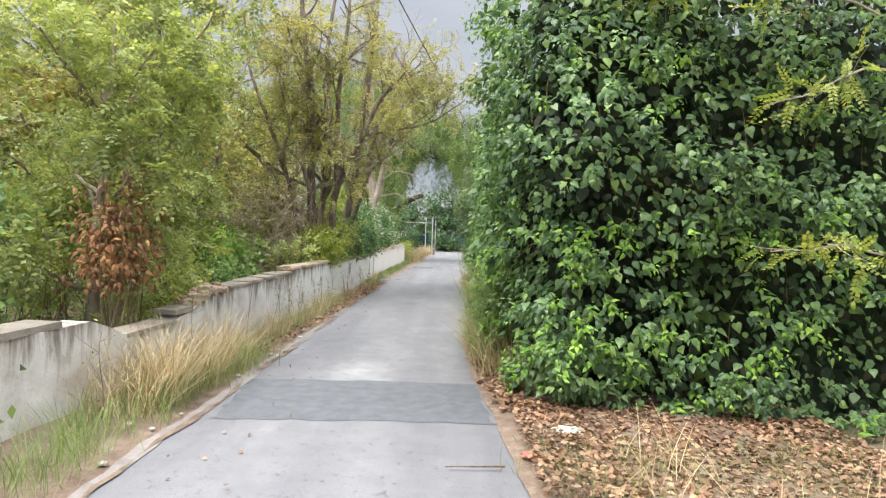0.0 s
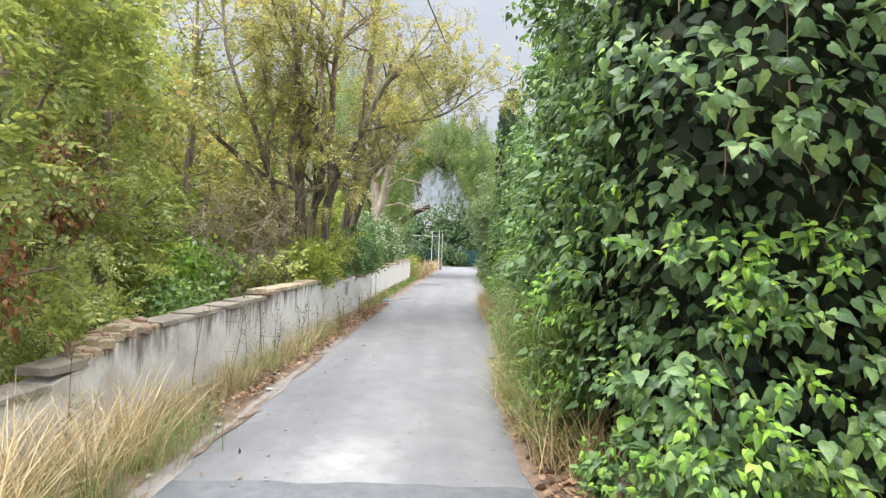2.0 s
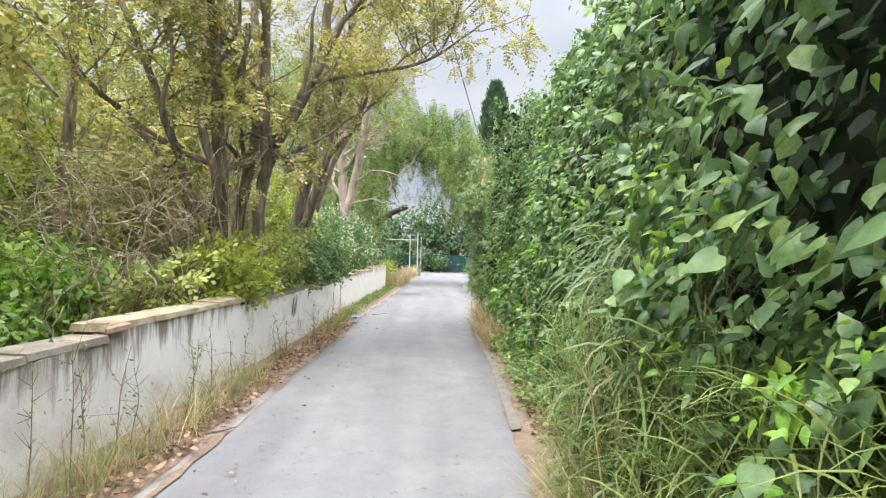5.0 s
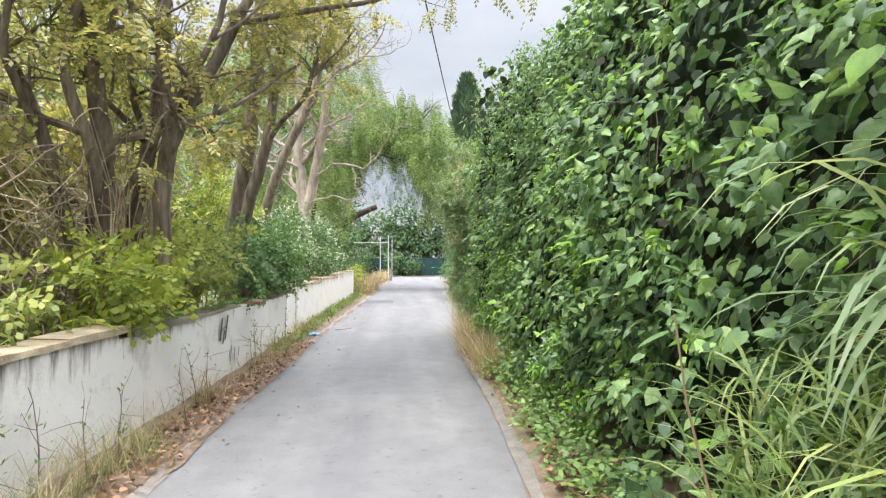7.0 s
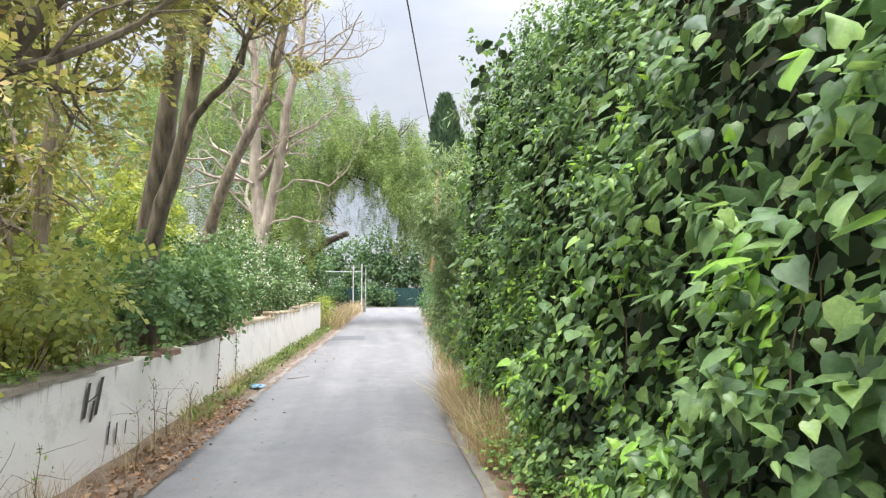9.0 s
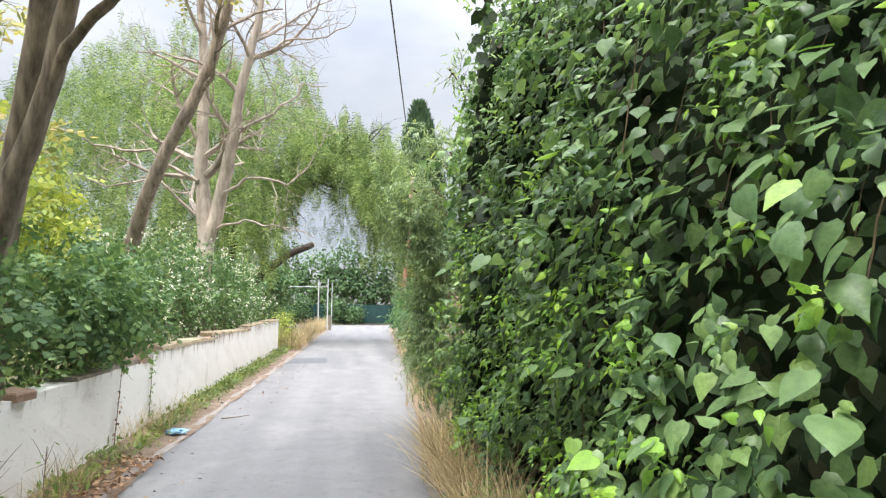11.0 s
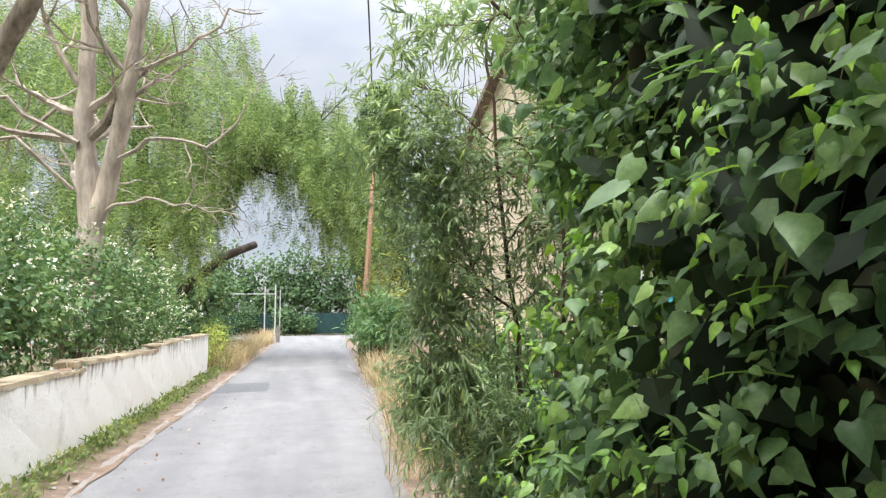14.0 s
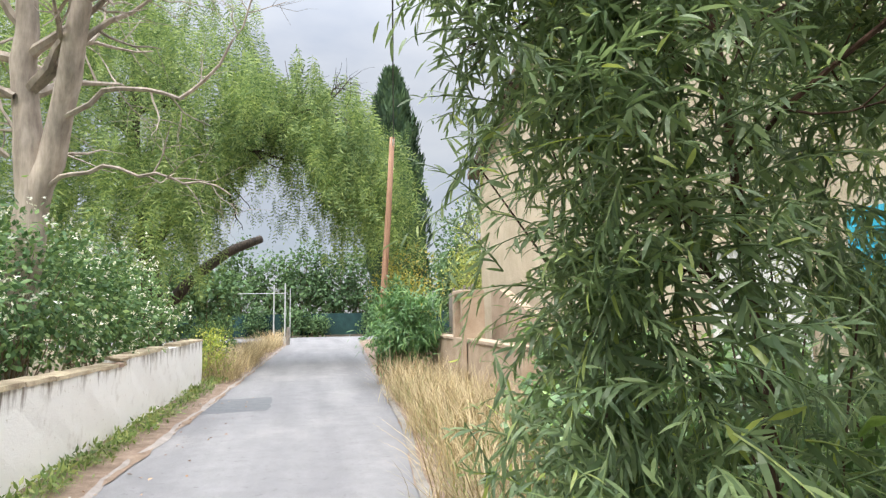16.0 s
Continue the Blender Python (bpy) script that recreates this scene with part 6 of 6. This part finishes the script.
pole = thing("utility_pole", (2.12, 37.5, 0), "leaning orange-brown wooden utility pole", "pole")
g = Geo()
tube(g, [(2.12, 37.5, -0.2), (2.27, 37.5, 2.4), (2.42, 37.5, 4.6), (2.54, 37.5, 6.65)], [0.098, 0.092, 0.085, 0.075], 8)
obj("shaft", g, M_POLE, pole, smooth=True)
g = Geo()
tube(g, [(2.54, 37.43, 6.4), (2.54, 37.32, 6.45), (2.54, 37.28, 6.55)], [0.02, 0.02, 0.03], 6)
obj("insulator", g, M_STEEL, pole)
g = Geo()
t = np.linspace(0, 1, 41)
tube(g, np.stack([2.54 + (-4.6 - 2.54) * t, 37.28 + (-14 - 37.28) * t, 6.55 + 0.5 * t - 2.2 * t * (1 - t)], 1), np.full(41, 0.013), 4, False)
tagged(obj("overhead_cable", g, M_WIRE), "single black overhead cable along the lane", "cable")
pole2 = thing("utility_pole", (-4.6, -14.0, 0), "wooden utility pole behind the start of the lane", "pole")
g = Geo()
tube(g, [(-4.6, -14.0, -0.2), (-4.6, -14.0, 4), (-4.6, -14.0, 7.3)], [0.13, 0.12, 0.1], 8)
obj("shaft", g, M_POLE, pole2, smooth=True)

gate = thing("gate_frame", (-1.5, 57.0, 0), "grey steel gate posts with a top bar at the lane's end", "gate")
for x, h, rr in ((-1.0, 3.5, 0.042), (-0.72, 3.2, 0.026), (-1.62, 3.4, 0.038)):
    g = Geo()
    tube(g, [(x, 57.0, -0.05), (x, 57.0, h)], [rr, rr], 8)
    obj("post", g, M_STEEL, gate)
g = Geo()
tube(g, [(-3.6, 57.0, 2.92), (-1.0, 57.0, 2.92)], [0.025, 0.025], 6)
obj("top_bar", g, M_STEEL, gate)
g = Geo()
box(g, (-0.92, 56.93, 0), (-0.72, 57.1, 1.0), 0.02)
obj("pier", g, M_KERB, gate)
fence = thing("screen_fence", (3.0, 69.5, 0), "fence hung with dark green screening", "fence")
for x in np.arange(-14, 20, 2.5):
    g = Geo()
    tube(g, [(x, 69.6, -0.05), (x, 69.6, 1.85)], [0.04, 0.04], 6)
    obj("post", g, M_STEEL, fence)
    if x < 17:
        g = Geo()
        xs, zs = np.linspace(x, x + 2.5, 9), np.linspace(0.1, 1.75, 5)
        v = [(a, 69.5 + 0.05 * math.sin(a * 3.1 + b), b) for b in zs for a in xs]
        g.add(v, [[r_ * 9 + c, r_ * 9 + c + 1, r_ * 9 + 10 + c, r_ * 9 + 9 + c] for r_ in range(4) for c in range(8)])
        v2 = [(a, b + 0.012, c) for a, b, c in v]
        g.add(v2, [[r_ * 9 + c, r_ * 9 + 9 + c, r_ * 9 + 10 + c, r_ * 9 + c + 1] for r_ in range(4) for c in range(8)])
        obj("screen", g, M_TEAL, fence)
for k, (x, y, h) in enumerate(((-14, 72, 7), (-9, 71.5, 6.5), (-5, 72, 7.6), (-2.3, 71.5, 7.2), (0.2, 72, 7.4), (2.4, 71.5, 7.0), (4.8, 72, 7.4), (8, 72, 6.5), (12, 72, 7.5), (17, 73, 8), (-20, 73, 8), (-8, 58, 6.0), (-5.5, 60, 5.2), (11, 60, 6.5), (9, 54, 5.5), (14, 50, 7), (-14, 52, 8), (-17, 36, 8), (-14, 44, 8), (-21, 28, 9), (-19, 16, 8), (-16, 8, 6), (-13, 3, 4.5), (-22, 2, 6))):
    shrub("far_tree", (x, y, 0), (x, y, h * 0.52), (2.3, 2.0, h * 0.52), L_OVAL, M_FAR, 300, 8, 0.35, "dense dull green tree at the lane's end" if y > 48 else "green tree behind the thicket", "tree", "far trees", stems=14, spread=0.3, stem_r=0.05)

# garden wall, meter pillar and house on the hedge side
gw = thing("low_garden_wall", (3.2, 31, 0), "low tan rendered garden wall with a meter pillar", "wall", kind="structure")
g = Geo()
box(g, (3.3, 29.3, -0.05), (3.55, 37.5, 1.12), 0.02)
obj("wall_body", g, M_TANWALL, gw)
g = Geo()
box(g, (3.27, 29.28, 1.12), (3.58, 37.5, 1.18), 0.01)
obj("coping", g, M_TANWALL, gw)
g = Geo()
for lo, hi in (((3.2, 32.4, 1.18), (3.65, 32.56, 2.05)), ((3.2, 33.1, 1.18), (3.65, 33.26, 2.05)), ((3.2, 32.4, 2.05), (3.65, 33.26, 2.14)), ((3.55, 32.56, 1.18), (3.65, 33.1, 2.05)), ((3.2, 32.4, -0.05), (3.27, 33.26, 1.18))):
    box(g, lo, hi, 0.012)
obj("meter_pillar", g, M_TANWALL, gw, "pillar with an empty meter niche")
# sloping side wall of the garden steps
ramp_wall = thing("stair_wall", (4.2, 31.5, 0), "sloping pinkish rendered side wall beside the house", "wall", kind="structure")
g = Geo()
v = [(x, y, z) for x in (4.1, 4.3) for y, z in ((29.6, -0.05), (33.4, -0.05), (33.4, 2.15), (32.8, 2.15), (29.6, 1.25))]
g.add(v, [[0, 4, 3, 1], [5, 6, 8, 9], [4, 9, 8, 3], [3, 8, 7, 2], [0, 5, 9, 4], [1, 2, 7, 6]])
g.add([v[1], v[3], v[2], (4.1, 33.4, 1.0)], [[0, 1, 2, 3]])
obj("wall_body", g, M_TANWALL, ramp_wall)
# weathered boards standing behind the pillar
boards = thing("board_fence", (3.75, 35.0, 0), "fence of weathered grey upright boards behind the wall", "fence")
rb = random.Random(8)
for k in range(17):
    y0 = 33.4 + k * 0.15
    g = Geo()
    box(g, (3.74, y0 + 0.006, -0.05), (3.765, y0 + 0.14, 2.25 + rb.uniform(-0.1, 0.06)), 0.004)
    obj("board", g, M_BOARD, boards)
for z in (0.5, 1.8):
    g = Geo()
    box(g, (3.766, 33.4, z), (3.81, 35.95, z + 0.07), 0.004)
    obj("rail", g, M_BOARD, boards)
house = thing("house", (9, 27, 0), "cream rendered house with a brown gabled roof", "house")
g = Geo()
hx, hy0, hy1, eave, ridge = 4.7, 21.5, 36.2, 5.4, 7.95
hm = (hy0 + hy1) / 2
v = [(hx, hy0, -0.05), (hx, hy1, -0.05), (hx, hy1, eave), (hx, hm, ridge), (hx, hy0, eave)]
v += [(14, b, c) for _, b, c in v]
g.add(v, [[0, 4, 3, 2], [5, 7, 8, 9], [0, 1, 6, 5], [1, 2, 7, 6], [4, 0, 5, 9]])
g.add([v[0], v[2], v[1], ((v[0][0]), (v[0][1] + v[1][1]) / 2, -0.05)], [[0, 1, 2, 3]])
obj("wall", g, M_CREAM, house)
for y0, z0, y1, z1 in ((hy0 - 0.3, eave - 0.12, hm, ridge), (hy1 + 0.3, eave - 0.12, hm, ridge)):
    g = Geo()
    v = [(hx - 0.25, y0, z0), (hx - 0.25, y1, z1), (14.2, y1, z1), (14.2, y0, z0)]
    v += [(a, b, c + 0.16) for a, b, c in v]
    g.add(v, [[0, 1, 2, 3], [4, 7, 6, 5], [0, 4, 5, 1], [3, 2, 6, 7], [0, 3, 7, 4], [1, 5, 6, 2]])
    obj("roof_slope", g, M_ROOF, house)


for x, y, h in ((-3.5, 68.9, 2.6), (-0.6, 68.9, 2.4), (5.2, 68.8, 2.8), (8.5, 68.8, 3.0), (0.9, 69.0, 1.7)):
    shrub("roadside_bush", (x, y, 0), (x, y, h * 0.5), (1.1, 0.55, h * 0.55), L_OVAL, M_FAR, 130, 11, 0.2, "dark green bush before the screen fence", "bush", "bushes at the fence", stems=10, spread=0.2)
# blue-painted window and a pale shutter in the house wall by the garden
win = thing("window_1", (4.66, 24.2, 1.6), "window with turquoise-blue painted shutters and frame", "window", kind="structure")
for name, lo, hi, mat in (("shutter", (4.62, 24.52, 1.72), (4.66, 24.80, 2.5), M_BLUE), ("shutter", (4.62, 23.9, 1.72), (4.66, 24.18, 2.5), M_BLUE), ("frame", (4.63, 24.46, 1.72), (4.69, 24.52, 2.5), M_BLUE),
                          ("frame", (4.63, 24.18, 1.72), (4.69, 24.24, 2.5), M_BLUE), ("frame", (4.63, 24.24, 2.44), (4.69, 24.46, 2.5), M_BLUE), ("sill", (4.56, 23.88, 1.65), (4.72, 24.82, 1.72), M_WHITE), ("pane", (4.675, 24.24, 1.72), (4.69, 24.46, 2.44), M_GLASS)):
    g = Geo()
    box(g, lo, hi, 0.004)
    o = obj(name, g, mat, win)
    if name == "shutter":
        for k in range(8):
            g = Geo()
            box(g, (4.605, lo[1] + 0.03, 1.76 + k * 0.09), (4.62, hi[1] - 0.03, 1.82 + k * 0.09), 0.003)
            obj("slat", g, M_BLUE, o)
shut = thing("metal_shutter", (4.66, 26.2, 0), "pale corrugated metal shutter in the house wall", "shutter", kind="structure")
g = Geo()
for k in range(14):
    y0 = 25.3 + k * 0.1
    g.add([(4.655, y0, 0.1), (4.63, y0 + 0.05, 0.1), (4.63, y0 + 0.05, 2.35), (4.655, y0, 2.35)], [[0, 1, 2, 3]])
    g.add([(4.63, y0 + 0.05, 0.1), (4.655, y0 + 0.1, 0.1), (4.655, y0 + 0.1, 2.35), (4.63, y0 + 0.05, 2.35)], [[0, 1, 2, 3]])
obj("corrugated_sheet", g, M_WHITE, shut)
g = Geo()
box(g, (4.6, 25.25, 2.35), (4.69, 26.75, 2.45), 0.01)
obj("lintel", g, M_CREAM, shut)

# robinia twigs hanging into view at the hedge's near end
hang = thing("robinia_branch", (3.4, 5.3, 3.9), "robinia branches with pale compound leaves hanging before the hedge", "branch")
tw, g = [], Geo()
for st, d, ln in (((3.9, 5.4, 3.3), (-1, -0.25, -0.02), 1.7), ((3.6, 5.2, 3.7), (-1, -0.2, 0.12), 2.0), ((3.8, 5.3, 4.2), (-1, -0.35, -0.1), 1.8), ((2.9, 5.5, 4.5), (-1, -0.2, -0.2), 1.5), ((3.8, 5.3, 1.7), (-1, -0.2, -0.12), 1.25)):
    q, s = limb(st, d, ln, 0.012, 0.004, 8, 0.12)
    tube(g, q, s, 5, False)
    for _ in range(6):
        i = rng.integers(3, 8)
        q2, s2 = limb(q[i], (rng.normal() * 0.5 - 0.4, rng.normal() * 0.4 - 0.2, rng.normal() * 0.4), rng.uniform(0.15, 0.4), 0.004, 0.002, 4, 0.15)
        tube(g, q2, s2, 3, False)
        tw.append(q2)
tagged(obj("branching", g, M_BARK_PALE, hang), kind="stuff")
g = Geo()
leafy(g, tw, pinnate_leaf(7, 0.24, 0.062), 5, 0.23, 0.3, 0.02)
obj("foliage", g, M_BRIGHT, hang)

# creepers on the wall's joints
for y0, n, label in ((21.35, 40, "withered creeper climbing the wall joint"), (22.55, 60, "dark creeper climbing the wall joint"), (9.2, 10, "thin dry weed before the wall")):
    cr = thing("wall_creeper", (float(along(y0, WALL)) + 0.03, y0, 0.05), label, "creeper")
    g = Geo()
    q, s = limb((float(along(y0, WALL)) + 0.03, y0, 0.05), (0, 0.02, 1), 0.98, 0.006, 0.003, 10, 0.05)
    q[:, 0] = along(q[:, 1], WALL) + 0.03
    tube(g, q, s, 4, False)
    obj("stem", g, M_TWIG, cr)
    g = Geo()
    p = q[rng.integers(1, 11, n)] + rng.normal(size=(n, 3)) * np.array([0.012, 0.035, 0.05]) + np.array([0.02, 0, 0])
    scatter(g, L_OVAL, p, rng.normal(size=(n, 3)) + np.array([0, 0, -0.8]), np.array([1, 0, 0.4]) + rng.normal(size=(n, 3)) * 0.3, rng.uniform(0.03, 0.06, n))
    obj("foliage", g, M_DARKLEAF if n > 50 else M_RUST, cr)

# weed stalks in front of the wall
for k, (x, y, h) in enumerate(((-2.62, 9.7, 1.0), (-2.5, 12.4, 0.8), (-2.45, 13.6, 0.65), (-2.35, 15.3, 0.55), (-2.3, 17.6, 0.6), (-2.28, 19.2, 0.55), (-2.75, 6.9, 0.95), (-2.8, 5.2, 0.8), (-2.72, 10.5, 0.85), (-2.62, 10.8, 0.95), (-2.7, 11.1, 0.8), (-2.58, 11.3, 0.9), (-2.66, 11.7, 0.7), (-2.6, 12.9, 0.75),
                                  (-2.55, 13.2, 0.85), (-2.5, 14.2, 0.6), (-2.45, 15.9, 0.7), (-2.42, 16.2, 0.6), (-2.4, 18.4, 0.7), (-2.38, 18.7, 0.55))):
    w = thing("weed_stalk", (x, y, 0.03), "thin dark weed stalk before the wall", "weed", "weeds by the wall")
    g = Geo()
    q, s = limb((x, y, 0.03), (0.05, 0.02, 1), h, 0.006, 0.002, 9, 0.06)
    tube(g, q, s, 4, False)
    obj("stalk", g, M_TWIG, w)
    for _ in range(10):
        i = rng.integers(2, 9)
        q2, s2 = limb(q[i], rng.normal(size=3) * 0.7 + np.array([0, 0, 0.5]), rng.uniform(0.08, 0.3), 0.003, 0.001, 3, 0.1)
        g = Geo()
        tube(g, q2, s2, 3, False)
        obj("side_shoot", g, M_TWIG, w)
    g = Geo()
    p = q[rng.integers(2, 10, 16)] + rng.normal(size=(16, 3)) * 0.04
    scatter(g, L_OVAL_NARROW, p, rng.normal(size=(16, 3)), rng.normal(size=(16, 3)), rng.uniform(0.03, 0.06, 16))
    obj("foliage", g, M_DARKLEAF, w)

# stones, sticks and rubbish on the verges
def stone(name, x, y, z, s, mat, label, seed):
    rr = random.Random(seed)
    bm = bmesh.new()
    bmesh.ops.create_icosphere(bm, subdivisions=1, radius=s)
    for v in bm.verts:
        v.co *= rr.uniform(0.7, 1.15)
        v.co.z *= 0.55
    me = bpy.data.meshes.new(name)
    bm.to_mesh(me)
    bm.free()
    me.materials.append(mat)
    o = new(name, me)
    o.location = (x, y, z + s * 0.3)
    return tagged(o, label, "stone", "stones on the verge")


rr = random.Random(12)
for k in range(26):
    y = rr.uniform(4, 34)
    left = rr.random() < 0.7
    x = float(along(y, LEFT)) - rr.uniform(0.0, 0.35) if left else float(along(y, RIGHT)) + rr.uniform(0.2, 0.45)
    stone("stone", x, y, 0.035 if left else 0.07, rr.uniform(0.015, 0.045), M_STONE, "small pale stone on the verge", k)
for x, y, a, ln in ((0.55, 4.55, 175, 0.45), (-2.15, 8.6, 60, 0.3), (0.55, 9.9, 20, 0.3), (-1.75, 23.4, 10, 0.4), (-2.2, 18.3, 70, 0.35), (-2.25, 12.2, 40, 0.3), (0.95, 14.2, 80, 0.4)):
    g = Geo()
    q, s = limb((0, 0, 0.015), (1, 0, 0), ln, 0.009, 0.004, 6, 0.1)
    q[:, 2] = 0.012 + np.abs(q[:, 2] - 0.015) * 0.3
    tube(g, q, s, 5, False)
    o = tagged(obj("stick", g, M_TWIG), "dry fallen stick lying by the lane", "stick", "fallen sticks")
    o.matrix_world = pose(x, y, 0.025, 0, 0, a)


def crumple(name, x, y, z, s, mat, label):
    bm = bmesh.new()
    bmesh.ops.create_icosphere(bm, subdivisions=3, radius=1)
    for v in bm.verts:
        n_ = 1 + 0.45 * noise.noise(v.co * 2.1) + 0.3 * noise.noise(v.co * 5.0)
        v.co = Vector((v.co.x * s * n_ * 1.3, v.co.y * s * n_, max(v.co.z * s * 0.4 * n_, -s * 0.15)))
    me = bpy.data.meshes.new(name)
    bm.to_mesh(me)
    bm.free()
    me.materials.append(mat)
    o = new(name, me)
    o.location = (x, y, z + s * 0.15)
    return tagged(o, label, "rubbish")


M_RED = simple_rough("faded_red_wrapper", [(0.3, (0.45, 0.10, 0.07)), (0.7, (0.62, 0.25, 0.18))], 18.0, 0.5, 0.2, 0.004)
M_CARD = simple_rough("dirty_white_paper", [(0.3, (0.50, 0.52, 0.42)), (0.7, (0.70, 0.72, 0.62))], 14.0, 0.8, 0.2, 0.004)
crumple("plastic_bag", -2.1, 22.35, 0.05, 0.10, M_BAG, "crumpled blue and white plastic bag on the verge")
crumple("wrapper", 0.78, 4.75, 0.05, 0.06, M_RED, "faded red wrapper among the fallen leaves")
crumple("paper_scrap", 1.15, 5.25, 0.08, 0.10, M_CARD, "pale green-white paper scrap on the leaves")
crumple("paper_scrap", -2.2, 9.8, 0.05, 0.03, M_CARD, "small white paper scrap on the verge")
